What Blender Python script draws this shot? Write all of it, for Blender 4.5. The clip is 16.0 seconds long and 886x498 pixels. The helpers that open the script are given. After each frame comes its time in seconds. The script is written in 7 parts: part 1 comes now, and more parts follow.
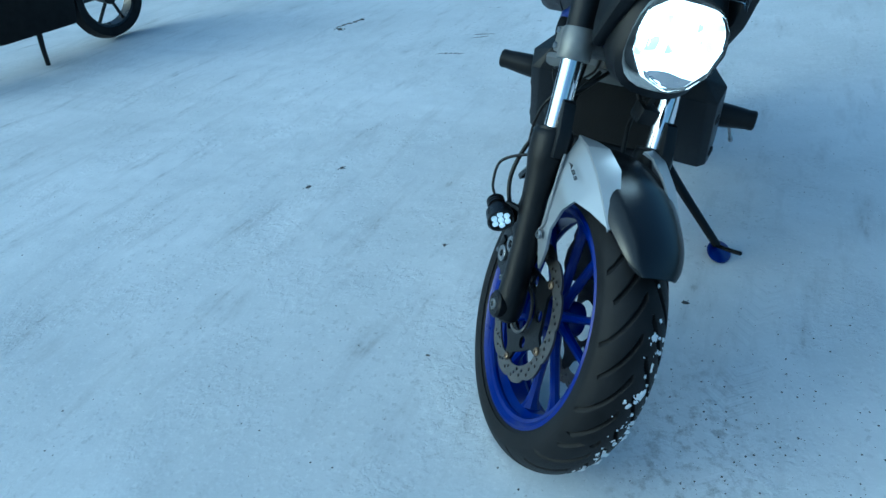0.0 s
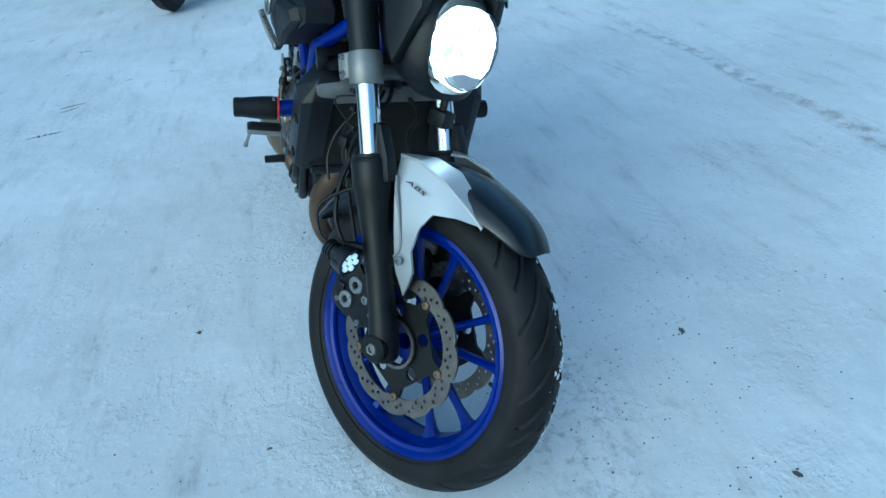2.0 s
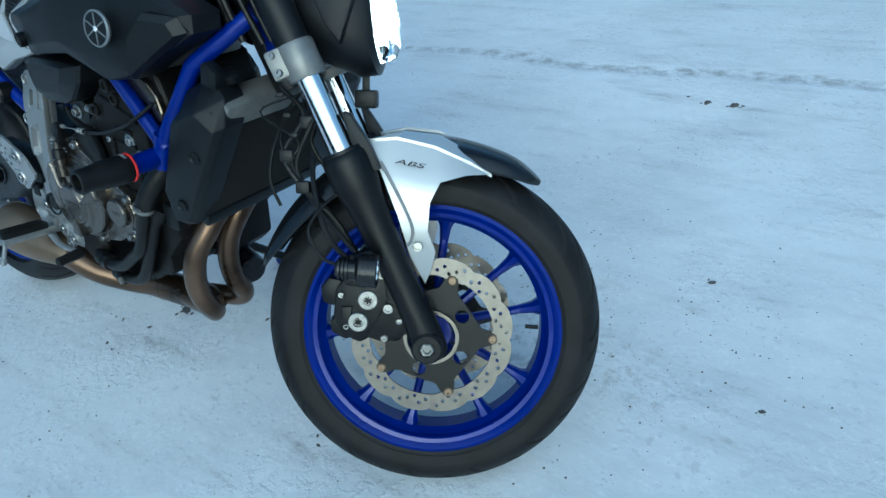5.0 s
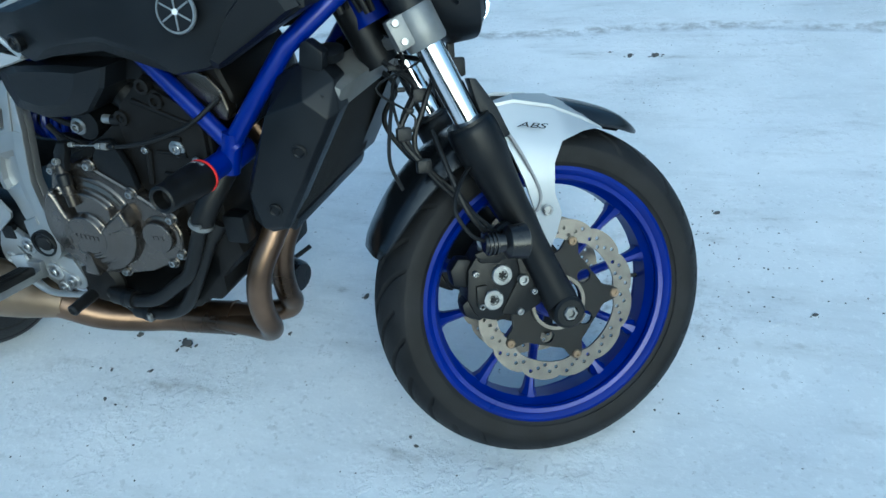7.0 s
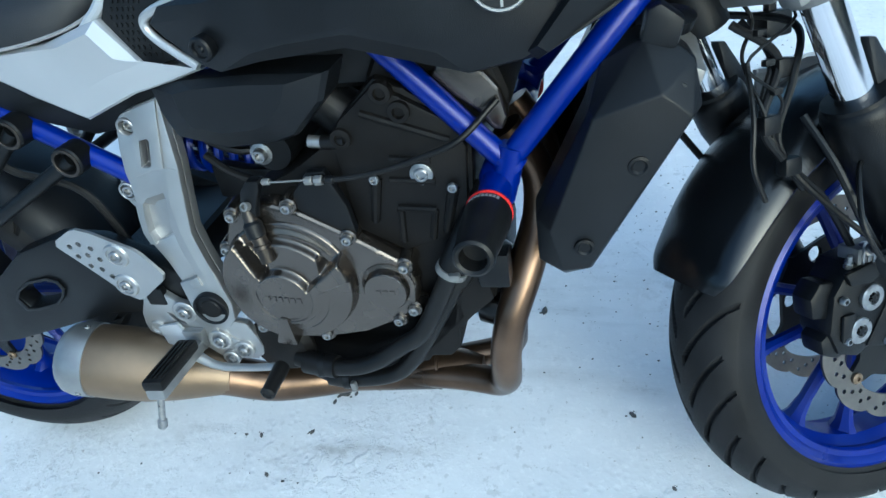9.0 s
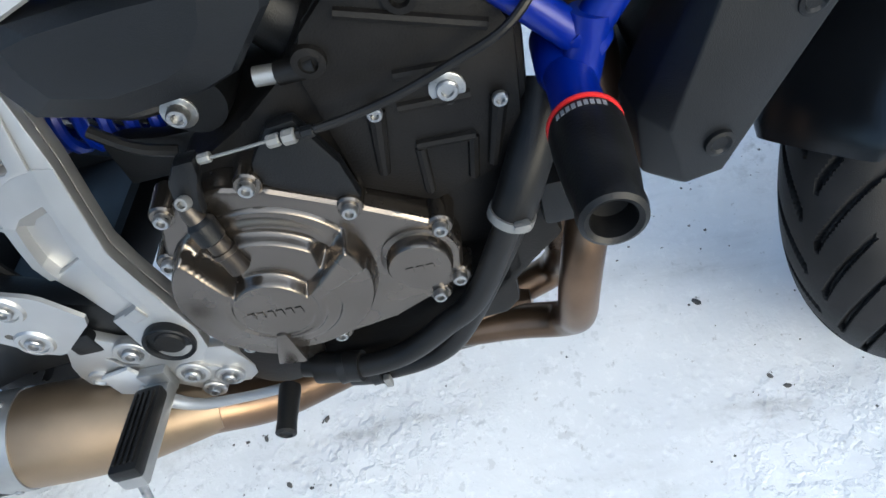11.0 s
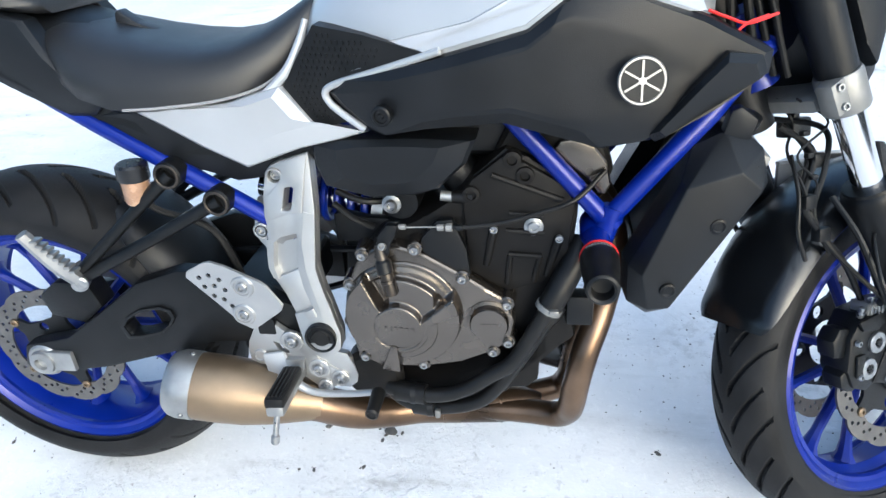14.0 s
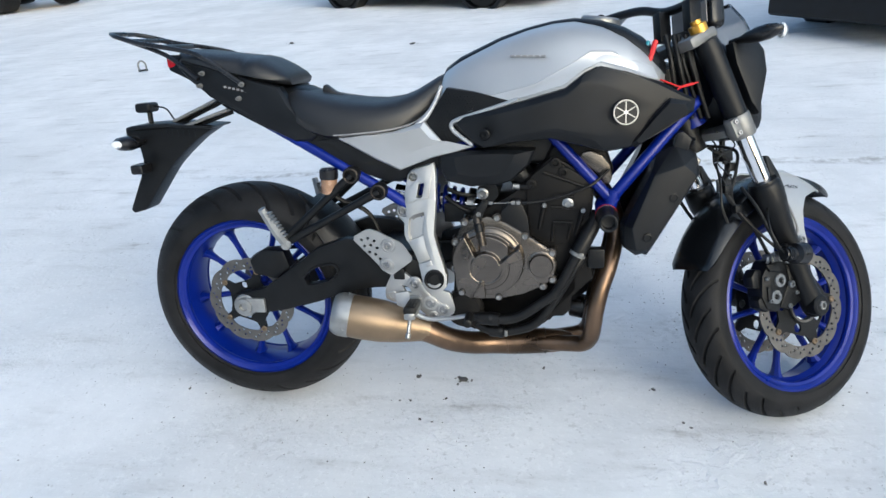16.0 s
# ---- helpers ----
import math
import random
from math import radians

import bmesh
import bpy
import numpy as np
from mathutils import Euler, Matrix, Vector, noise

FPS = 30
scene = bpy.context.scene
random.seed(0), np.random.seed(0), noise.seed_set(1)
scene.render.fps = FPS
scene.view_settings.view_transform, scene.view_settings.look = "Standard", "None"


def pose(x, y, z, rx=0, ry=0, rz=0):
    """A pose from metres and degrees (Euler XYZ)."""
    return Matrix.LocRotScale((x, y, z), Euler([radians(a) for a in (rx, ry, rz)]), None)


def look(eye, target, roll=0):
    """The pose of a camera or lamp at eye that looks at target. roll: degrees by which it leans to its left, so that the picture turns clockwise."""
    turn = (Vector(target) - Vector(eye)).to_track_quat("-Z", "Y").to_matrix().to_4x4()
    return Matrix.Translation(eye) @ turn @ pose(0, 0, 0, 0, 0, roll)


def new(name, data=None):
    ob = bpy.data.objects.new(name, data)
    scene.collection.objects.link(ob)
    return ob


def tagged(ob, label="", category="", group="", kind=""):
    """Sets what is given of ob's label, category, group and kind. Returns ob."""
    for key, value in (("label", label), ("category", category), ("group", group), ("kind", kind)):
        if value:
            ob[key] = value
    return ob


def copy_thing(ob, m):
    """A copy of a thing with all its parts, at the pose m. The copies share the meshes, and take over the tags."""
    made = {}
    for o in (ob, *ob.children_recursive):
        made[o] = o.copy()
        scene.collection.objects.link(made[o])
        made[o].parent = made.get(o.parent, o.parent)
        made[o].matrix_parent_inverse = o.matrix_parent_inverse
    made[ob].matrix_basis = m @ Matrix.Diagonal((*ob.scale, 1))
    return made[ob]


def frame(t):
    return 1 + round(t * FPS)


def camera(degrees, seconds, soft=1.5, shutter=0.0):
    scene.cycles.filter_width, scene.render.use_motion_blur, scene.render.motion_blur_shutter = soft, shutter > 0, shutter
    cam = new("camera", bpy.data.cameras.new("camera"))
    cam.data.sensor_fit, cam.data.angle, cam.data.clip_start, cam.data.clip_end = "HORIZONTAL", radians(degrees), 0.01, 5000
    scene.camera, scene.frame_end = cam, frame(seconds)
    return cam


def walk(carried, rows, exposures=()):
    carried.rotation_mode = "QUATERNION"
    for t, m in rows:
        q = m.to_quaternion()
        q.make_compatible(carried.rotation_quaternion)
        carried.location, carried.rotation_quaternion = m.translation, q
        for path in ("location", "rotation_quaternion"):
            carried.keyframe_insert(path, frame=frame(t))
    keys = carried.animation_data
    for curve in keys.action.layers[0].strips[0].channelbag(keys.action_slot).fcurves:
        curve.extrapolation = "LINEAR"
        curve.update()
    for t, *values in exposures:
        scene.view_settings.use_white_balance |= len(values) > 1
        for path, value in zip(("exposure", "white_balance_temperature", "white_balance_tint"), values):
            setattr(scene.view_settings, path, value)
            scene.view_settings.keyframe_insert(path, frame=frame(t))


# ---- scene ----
cam = camera(67.7, 16.0)
PATH = [
    (0, (2.364, 0.365, 1.082), (0.878, -0.428, 0.004), -7.3),
    (0.5, (2.427, 0.31, 1.105), (0.778, -0.112, 0.054), -4.1),
    (1, (2.399, 0.192, 1.095), (0.708, 0.004, 0.044), -7.6),
    (1.5, (2.345, 0.064, 1.1), (0.684, 0.105, -0.013), -10.0),
    (2, (2.345, -0.054, 1.094), (0.716, 0.277, -0.017), -7.3),
    (2.5, (2.374, -0.196, 1.11), (0.841, 0.393, -0.032), -7.5),
    (3, (2.304, -0.313, 1.076), (0.827, 0.38, -0.08), -6.9),
    (3.5, (2.194, -0.408, 1.061), (0.875, 0.457, -0.169), -7.8),
    (4, (2.132, -0.484, 1.07), (0.912, 0.554, -0.128), -8.3),
    (6.5, (1.669, -0.698, 1.065), (0.996, 0.713, -0.183), -10.7),
    (7, (1.557, -0.746, 1.079), (0.989, 0.685, -0.198), -9.7),
    (7.5, (1.431, -0.716, 1.051), (0.928, 0.676, -0.295), -9.3),
    (8, (1.298, -0.656, 1.043), (0.772, 0.712, -0.317), -10.9),
    (8.5, (1.172, -0.63, 1.056), (0.625, 0.751, -0.283), -12.7),
    (11, (0.907, -0.373, 0.932), (0.599, 0.7, -0.727), -26.1),
    (11.5, (0.909, -0.377, 0.93), (0.582, 0.699, -0.724), -27.0),
    (12, (0.914, -0.375, 0.928), (0.573, 0.678, -0.738), -27.5),
    (12.5, (0.927, -0.389, 0.938), (0.547, 0.67, -0.716), -27.0),
    (13, (0.921, -0.458, 0.987), (0.592, 0.792, -0.539), -16.7),
    (13.5, (0.879, -0.623, 1.072), (0.625, 0.83, -0.278), -8.5),
    (14, (0.879, -0.767, 1.143), (0.571, 0.785, -0.081), -6.4),
    (14.5, (0.912, -0.956, 1.182), (0.536, 0.611, -0.002), -6.6),
    (15, (0.895, -1.125, 1.213), (0.485, 0.493, 0.112), -5.7),
    (15.5, (0.837, -1.305, 1.231), (0.505, 0.363, 0.18), -6.2),
    (16, (0.84, -1.482, 1.235), (0.495, 0.267, 0.328), -5.4),
]
EXPOSURES = [(0, -0.1, 4220, -18), (1.5, 0.09, 4350, -16), (3.5, 0.07, 4520, -14), (6.5, 0.13, 4610, -13), (7, 0.29, 4660, -12), (8, 0.64, 4770, -9), (8.5, 0.69, 4770, -9), (11, 0.99, 5630, 2), (11.5, 0.81, 5580, 2), (12.5, 0.89, 5700, 2), (13.5, 1.17, 5630, 3), (14, 1.29, 5630, 3), (15, 1.01, 5680, 4), (15.5, 0.83, 5730, 4), (16, 0.61, 5730, 3)]
walk(cam, [(t, look(eye, target, roll)) for t, eye, target, roll in PATH], EXPOSURES)

# ---- world, sun ----
world = bpy.data.worlds.new("winter_sky")
scene.world = world
world.use_nodes = True
wn = world.node_tree.nodes
sky = wn.new("ShaderNodeTexSky")
sky.sky_type, sky.sun_disc = "NISHITA", False
sky.sun_elevation, sky.sun_rotation = radians(24), radians(143)
sky.air_density, sky.dust_density, sky.ozone_density = 1.0, 4.0, 1.0
wn["Background"].inputs["Strength"].default_value = 0.15
world.node_tree.links.new(sky.outputs[0], wn["Background"].inputs["Color"])

sun = new("sun", bpy.data.lights.new("sun", "SUN"))
sun.data.energy, sun.data.angle, sun.data.color = 0.75, radians(80), (1.0, 0.97, 0.92)
sun.rotation_euler = Vector((0.38, -0.32, 0.87)).to_track_quat("Z", "Y").to_euler()


# ---- materials ----
def mat(name, color, rough=0.5, metal=0.0, var=0.15, scale=30.0, bump=0.1, fine=400.0, coat=0.0, spec=0.5):
    """A surface with two scales of variation: stains and grain, in metres of its thing."""
    m = bpy.data.materials.new(name)
    m.use_nodes = True
    n, link = m.node_tree.nodes, m.node_tree.links.new
    p = n["Principled BSDF"]
    tc = n.new("ShaderNodeTexCoord")
    big, small = n.new("ShaderNodeTexNoise"), n.new("ShaderNodeTexNoise")
    big.inputs["Scale"].default_value, big.inputs["Detail"].default_value = scale, 5
    small.inputs["Scale"].default_value, small.inputs["Detail"].default_value = fine, 2
    link(tc.outputs["Object"], big.inputs["Vector"])
    link(tc.outputs["Object"], small.inputs["Vector"])
    ramp = n.new("ShaderNodeMapRange")
    ramp.inputs["From Min"].default_value, ramp.inputs["From Max"].default_value = 0.3, 0.7
    ramp.inputs["To Min"].default_value, ramp.inputs["To Max"].default_value = 1 - var, 1 + var
    link(big.outputs["Fac"], ramp.inputs["Value"])
    mul = n.new("ShaderNodeMixRGB")
    mul.blend_type, mul.inputs[0].default_value = "MULTIPLY", 1.0
    mul.inputs[1].default_value = (*color, 1)
    link(ramp.outputs[0], mul.inputs[2])
    link(mul.outputs[0], p.inputs["Base Color"])
    rr = n.new("ShaderNodeMapRange")
    rr.inputs["To Min"].default_value, rr.inputs["To Max"].default_value = max(rough - 0.1, 0.02), min(rough + 0.12, 1)
    link(big.outputs["Fac"], rr.inputs["Value"])
    link(rr.outputs[0], p.inputs["Roughness"])
    p.inputs["Metallic"].default_value = metal
    p.inputs["Coat Weight"].default_value = coat
    p.inputs["Specular IOR Level"].default_value = spec
    if bump:
        b = n.new("ShaderNodeBump")
        b.inputs["Strength"].default_value, b.inputs["Distance"].default_value = bump, 0.001
        link(small.outputs["Fac"], b.inputs["Height"])
        link(b.outputs[0], p.inputs["Normal"])
    return m


RUBBER = mat("tyre_rubber", (0.0090, 0.0091, 0.0098), 0.52, var=0.5, scale=18, bump=0.35, fine=900, spec=0.19)
BLUE = mat("blue_paint", (0.0022, 0.0125, 0.185), 0.32, metal=0.1, var=0.12, scale=12, bump=0.03, coat=0.15, spec=0.3)
# Black plastic: the sky's blue sheen is tinted into the base colour.
PLASTIC = mat("sky_tinted_black_plastic", (0.0050, 0.0060, 0.0078), 0.38, var=0.3, scale=14, bump=0.35, fine=1100, spec=0.29)
GLOSSBLACK = mat("satin_black_paint", (0.007, 0.007, 0.008), 0.28, var=0.2, scale=20, bump=0.05)
FORKBLACK = mat("black_cast_metal", (0.0038, 0.0043, 0.0052), 0.38, var=0.35, scale=25, bump=0.35, fine=700, spec=0.27)
# The fender's black carries the same painted-in blue of the sky.
FENDER = mat("glossy_black_plastic", (0.0050, 0.0060, 0.0078), 0.22, var=0.2, scale=10, bump=0.12, fine=900, spec=0.5)
SILVER = mat("silver_paint", (0.41, 0.425, 0.445), 0.32, metal=0.42, var=0.05, scale=8, bump=0.02, coat=0.4)
ALU = mat("brushed_aluminium", (0.33, 0.335, 0.335), 0.36, metal=0.8, var=0.15, scale=30, bump=0.2, fine=900)
BRACKET = mat("satin_aluminium", (0.42, 0.423, 0.425), 0.40, metal=0.85, var=0.06, scale=25, bump=0.12, fine=1300)
CLAMPGREY = mat("grey_cast_clamp", (0.22, 0.22, 0.215), 0.45, metal=0.6, var=0.15, scale=40, bump=0.2, fine=900)
STEEL = mat("brake_disc_steel", (0.160, 0.151, 0.140), 0.36, metal=0.9, var=0.18, scale=45, bump=0.15, fine=900)
CHROME = mat("chrome", (0.8, 0.8, 0.82), 0.06, metal=1.0, var=0.04, scale=20, bump=0.0)
BOLT = mat("zinc_bolt", (0.32, 0.325, 0.33), 0.3, metal=0.9, var=0.2, scale=150, bump=0.1)
BRONZE = mat("bronze_rivet", (0.20, 0.15, 0.10), 0.45, metal=0.8, var=0.25, scale=120)
TITAN = mat("heat_tinted_steel", (0.140, 0.094, 0.063), 0.30, metal=0.9, var=0.6, scale=7, bump=0.1, fine=500)
COVER = mat("bronze_grey_engine_cover", (0.150, 0.132, 0.115), 0.24, metal=0.95, var=0.10, scale=18, bump=0.06, fine=900)
COVERDARK = mat("dark_bronze_casting", (0.060, 0.052, 0.045), 0.36, metal=0.85, var=0.2, scale=30, bump=0.15, fine=800)
SATINTI = mat("satin_tinted_titanium", (0.24, 0.178, 0.118), 0.40, metal=0.85, var=0.25, scale=9, bump=0.12, fine=700)
ENGINE = mat("black_engine_paint", (0.0072, 0.0068, 0.0066), 0.42, var=0.4, scale=22, bump=0.4, fine=500, spec=0.15)
VINYL = mat("seat_vinyl", (0.012, 0.0125, 0.014), 0.40, var=0.15, scale=15, bump=0.35, fine=1100, spec=0.5)
HOSE = mat("hose_rubber", (0.0058, 0.0058, 0.0060), 0.42, var=0.35, scale=35, bump=0.2, fine=600, spec=0.28)
RED = mat("red_plastic", (0.55, 0.02, 0.02), 0.4, var=0.1)
TEAL = mat("teal_plastic", (0.02, 0.25, 0.35), 0.4, var=0.1)
GOLD = mat("gold_anodised", (0.7, 0.38, 0.06), 0.3, metal=0.8, var=0.1)
AMBER = mat("brake_fluid_amber", (0.30, 0.18, 0.11), 0.25, var=0.3, scale=60, bump=0.0, coat=0.5)
WHITE = mat("white_print", (0.75, 0.75, 0.76), 0.4, var=0.08)
GREYPRINT = mat("grey_print", (0.22, 0.22, 0.23), 0.5, var=0.1)
CORE = mat("radiator_core", (0.010, 0.010, 0.010), 0.7, var=0.3, scale=40, bump=0.6, fine=700)
REDLENS = mat("red_lens", (0.45, 0.01, 0.02), 0.12, var=0.05, bump=0.0, coat=0.6)
CLEARLENS = mat("pale_lens", (0.7, 0.72, 0.74), 0.12, var=0.05, bump=0.0, coat=0.6)
CARGREY = mat("grey_car_paint", (0.16, 0.17, 0.18), 0.3, metal=0.4, var=0.1, scale=3, bump=0.0, coat=0.6)
CARDARK = mat("black_car_paint", (0.015, 0.015, 0.017), 0.3, var=0.1, scale=3, bump=0.0, coat=0.6)
YELLOW = mat("yellow_machine_paint", (0.65, 0.38, 0.02), 0.45, var=0.2, scale=4)


def glow(name, color, strength):
    m = bpy.data.materials.new(name)
    m.use_nodes = True
    p = m.node_tree.nodes["Principled BSDF"]
    p.inputs["Base Color"].default_value = (0.8, 0.82, 0.85, 1)
    p.inputs["Emission Color"].default_value = (*color, 1)
    p.inputs["Emission Strength"].default_value = strength
    p.inputs["Roughness"].default_value = 0.1
    return m


LAMP = glow("headlamp_glow", (1.0, 0.98, 0.95), 7.0)
ln, ll = LAMP.node_tree.nodes, LAMP.node_tree.links.new
facet, level, place = ln.new("ShaderNodeTexVoronoi"), ln.new("ShaderNodeMapRange"), ln.new("ShaderNodeTexCoord")
facet.inputs["Scale"].default_value = 70
for k_, v_ in zip(("From Min", "From Max", "To Min", "To Max"), (0.0, 0.30, 0.75, 6.0)):
    level.inputs[k_].default_value = v_
split = ln.new("ShaderNodeSeparateColor")
ll(place.outputs["Object"], facet.inputs["Vector"])
ll(facet.outputs["Color"], split.inputs[0])
ll(split.outputs[0], level.inputs["Value"])
ll(level.outputs[0], ln["Principled BSDF"].inputs["Emission Strength"])
LED = glow("led_dim", (0.85, 0.93, 1.0), 0.5)


def glass_mat():
    m = bpy.data.materials.new("clear_glass")
    m.use_nodes = True
    p = m.node_tree.nodes["Principled BSDF"]
    p.inputs["Transmission Weight"].default_value = 1.0
    p.inputs["Roughness"].default_value = 0.03
    p.inputs["IOR"].default_value = 1.3
    return m


GLASS = glass_mat()
SMOKE = glass_mat()
SMOKE.name = "smoked_screen"
SMOKE.node_tree.nodes["Principled BSDF"].inputs["Base Color"].default_value = (0.42, 0.43, 0.44, 1)


def snow_mat():
    m = bpy.data.materials.new("trodden_snow")
    m.use_nodes = True
    n, link = m.node_tree.nodes, m.node_tree.links.new
    p = n["Principled BSDF"]
    tc = n.new("ShaderNodeTexCoord")

    def noise_at(scale, detail, rough=0.55):
        t = n.new("ShaderNodeTexNoise")
        t.inputs["Scale"].default_value, t.inputs["Detail"].default_value = scale, detail
        t.inputs["Roughness"].default_value = rough
        link(tc.outputs["Object"], t.inputs["Vector"])
        return t.outputs["Fac"]

    def mix(a, b, fac, blend="MIX"):
        x = n.new("ShaderNodeMixRGB")
        x.blend_type = blend
        for sock, v in ((x.inputs[0], fac), (x.inputs[1], a), (x.inputs[2], b)):
            if isinstance(v, (int, float)):
                sock.default_value = v
            elif isinstance(v, tuple):
                sock.default_value = v
            else:
                link(v, sock)
        return x.outputs[0]

    def ramp(v, a, b, lo=0.0, hi=1.0):
        x = n.new("ShaderNodeMapRange")
        for k, val in zip(("From Min", "From Max", "To Min", "To Max"), (a, b, lo, hi)):
            x.inputs[k].default_value = val
        link(v, x.inputs["Value"])
        return x.outputs[0]

    def math_(op, a, b=0.0):
        x = n.new("ShaderNodeMath")
        x.operation = op
        for sock, v in zip(x.inputs, (a, b)):
            if isinstance(v, (int, float)):
                sock.default_value = v
            else:
                link(v, sock)
        return x.outputs[0]

    col = mix((0.72, 0.73, 0.75, 1), (0.60, 0.615, 0.635, 1), ramp(noise_at(0.8, 5, 0.65), 0.42, 0.62))
    col = mix(col, (0.60, 0.61, 0.62, 1), ramp(noise_at(7, 5, 0.6), 0.5, 0.8, 0.0, 0.5))
    col = mix(col, (0.58, 0.60, 0.62, 1), ramp(noise_at(2.2, 6, 0.62), 0.48, 0.68, 0.0, 0.6))
    col = mix(col, (0.24, 0.23, 0.22, 1), ramp(noise_at(85, 3, 0.65), 0.66, 0.74, 0.0, 0.55))
    col = mix(col, (0.34, 0.335, 0.33, 1), ramp(noise_at(26, 6, 0.75), 0.66, 0.72, 0.0, 0.5))
    # thin crust flakes and trodden grey patches
    col = mix(col, (0.79, 0.80, 0.81, 1), ramp(noise_at(60, 7, 0.75), 0.54, 0.62, 0.0, 0.35))
    # small grey flecks in patches, where the crust has broken
    fleck = math_("MULTIPLY", ramp(noise_at(48, 5, 0.62), 0.585, 0.64), ramp(noise_at(1.9, 4, 0.65), 0.46, 0.60))
    col = mix(col, (0.36, 0.37, 0.38, 1), math_("MULTIPLY", fleck, 0.38))
    col = mix(col, (0.47, 0.475, 0.48, 1), ramp(noise_at(5.5, 9, 0.78), 0.60, 0.70, 0.0, 0.55))

    # scuffed streaks along the way that vehicles pass
    mp = n.new("ShaderNodeMapping")
    mp.inputs["Rotation"].default_value = (0, 0, radians(12))
    mp.inputs["Scale"].default_value = (1.4, 6.0, 1.0)
    link(tc.outputs["Object"], mp.inputs["Vector"])
    st = n.new("ShaderNodeTexNoise")
    st.inputs["Scale"].default_value, st.inputs["Detail"].default_value, st.inputs["Roughness"].default_value = 1.6, 7, 0.65
    link(mp.outputs[0], st.inputs["Vector"])
    col = mix(col, (0.44, 0.45, 0.46, 1), ramp(st.outputs["Fac"], 0.52, 0.74, 0.0, 0.6))
    col = mix(col, (0.30, 0.30, 0.30, 1), ramp(math_("ADD", st.outputs["Fac"], math_("MULTIPLY", math_("SUBTRACT", noise_at(23, 4, 0.7), 0.5), 0.3)), 0.64, 0.73, 0.0, 0.55))

    xyz = n.new("ShaderNodeSeparateXYZ")
    link(tc.outputs["Object"], xyz.inputs[0])
    X, Y = xyz.outputs[0], xyz.outputs[1]

    def band(y0, half, wobble):
        """1 on a wavering line along x at y0, 0 past its half width."""
        d = math_("SUBTRACT", math_("ADD", Y, math_("MULTIPLY", math_("SUBTRACT", noise_at(1.3, 3), 0.5), wobble)), y0)
        return ramp(math_("ABSOLUTE", d), half * 0.4, half, 1.0, 0.0), d

    # grey dirt dropped beside the front wheel
    away = math_("ADD", math_("POWER", math_("ABSOLUTE", math_("MULTIPLY", math_("SUBTRACT", X, 1.45), 2.6)), 2.0), math_("POWER", math_("ABSOLUTE", math_("MULTIPLY", math_("SUBTRACT", Y, 0.34), 6.0)), 2.0))
    near = ramp(away, 0.1, 1.0, 1.0, 0.0)
    col = mix(col, (0.27, 0.27, 0.27, 1), math_("MULTIPLY", math_("MULTIPLY", near, ramp(noise_at(34, 5, 0.7), 0.50, 0.66)), 0.65))
    rut, _ = band(1.82, 0.05, 0.3)
    rut = math_("MULTIPLY", rut, ramp(math_("ABSOLUTE", math_("SUBTRACT", X, 0.9)), 1.6, 2.4, 1.0, 0.0))
    dirty = math_("MULTIPLY", rut, ramp(noise_at(16, 5, 0.7), 0.42, 0.62))
    col = mix(col, (0.25, 0.25, 0.25, 1), math_("MULTIPLY", dirty, 0.7))
    link(col, p.inputs["Base Color"])
    p.inputs["Roughness"].default_value = 0.75
    p.inputs["Specular IOR Level"].default_value = 0.25
    h = math_("ADD", math_("MULTIPLY", noise_at(6, 5, 0.5), 0.9), math_("MULTIPLY", noise_at(120, 4, 0.6), 0.16))
    patch = ramp(noise_at(2.4, 4, 0.6), 0.50, 0.66)
    crust = math_("MULTIPLY", ramp(noise_at(36, 5, 0.6), 0.47, 0.60), patch)
    h = math_("ADD", h, math_("MULTIPLY", crust, 0.60))
    vor = n.new("ShaderNodeTexVoronoi")
    vor.inputs["Scale"].default_value = 48
    link(tc.outputs["Object"], vor.inputs["Vector"])
    dent = math_("MULTIPLY", ramp(vor.outputs["Distance"], 0.05, 0.34, 1.0, 0.0), ramp(noise_at(3.1, 3), 0.52, 0.64))
    h = math_("SUBTRACT", h, math_("MULTIPLY", dent, 0.30))
    # tyre tracks: slanting lug prints either side of a spine, worn away between
    for y0, fall, x0, half, slope, deep in ((1.045, 0.14, 0.70, 0.24, 0.9, 0.55), (0.60, 0.16, 1.15, 0.50, 0.9, 0.30)):
        line = math_("ADD", Y, math_("MULTIPLY", X, fall))
        d = math_("SUBTRACT", math_("ADD", line, math_("MULTIPLY", math_("SUBTRACT", noise_at(1.3, 3), 0.5), 0.04)), y0)
        on = math_("MULTIPLY", ramp(math_("ABSOLUTE", d), 0.038, 0.052, 1.0, 0.0), ramp(math_("ABSOLUTE", math_("SUBTRACT", X, x0)), half * 0.7, half, 1.0, 0.0))
        on = math_("MULTIPLY", on, ramp(noise_at(7, 4, 0.6), 0.40, 0.55))
        ph = math_("MULTIPLY", math_("ADD", X, math_("MULTIPLY", math_("ABSOLUTE", d), slope)), 6.283 / 0.036)
        lug = ramp(math_("SINE", ph), -0.2, 0.5)
        h = math_("SUBTRACT", h, math_("MULTIPLY", math_("MULTIPLY", lug, on), deep))
    h = math_("SUBTRACT", h, math_("MULTIPLY", rut, 0.8))
    b = n.new("ShaderNodeBump")
    b.inputs["Strength"].default_value, b.inputs["Distance"].default_value = 0.42, 0.010
    link(h, b.inputs["Height"])
    link(b.outputs[0], p.inputs["Normal"])
    return m


SNOW = snow_mat()


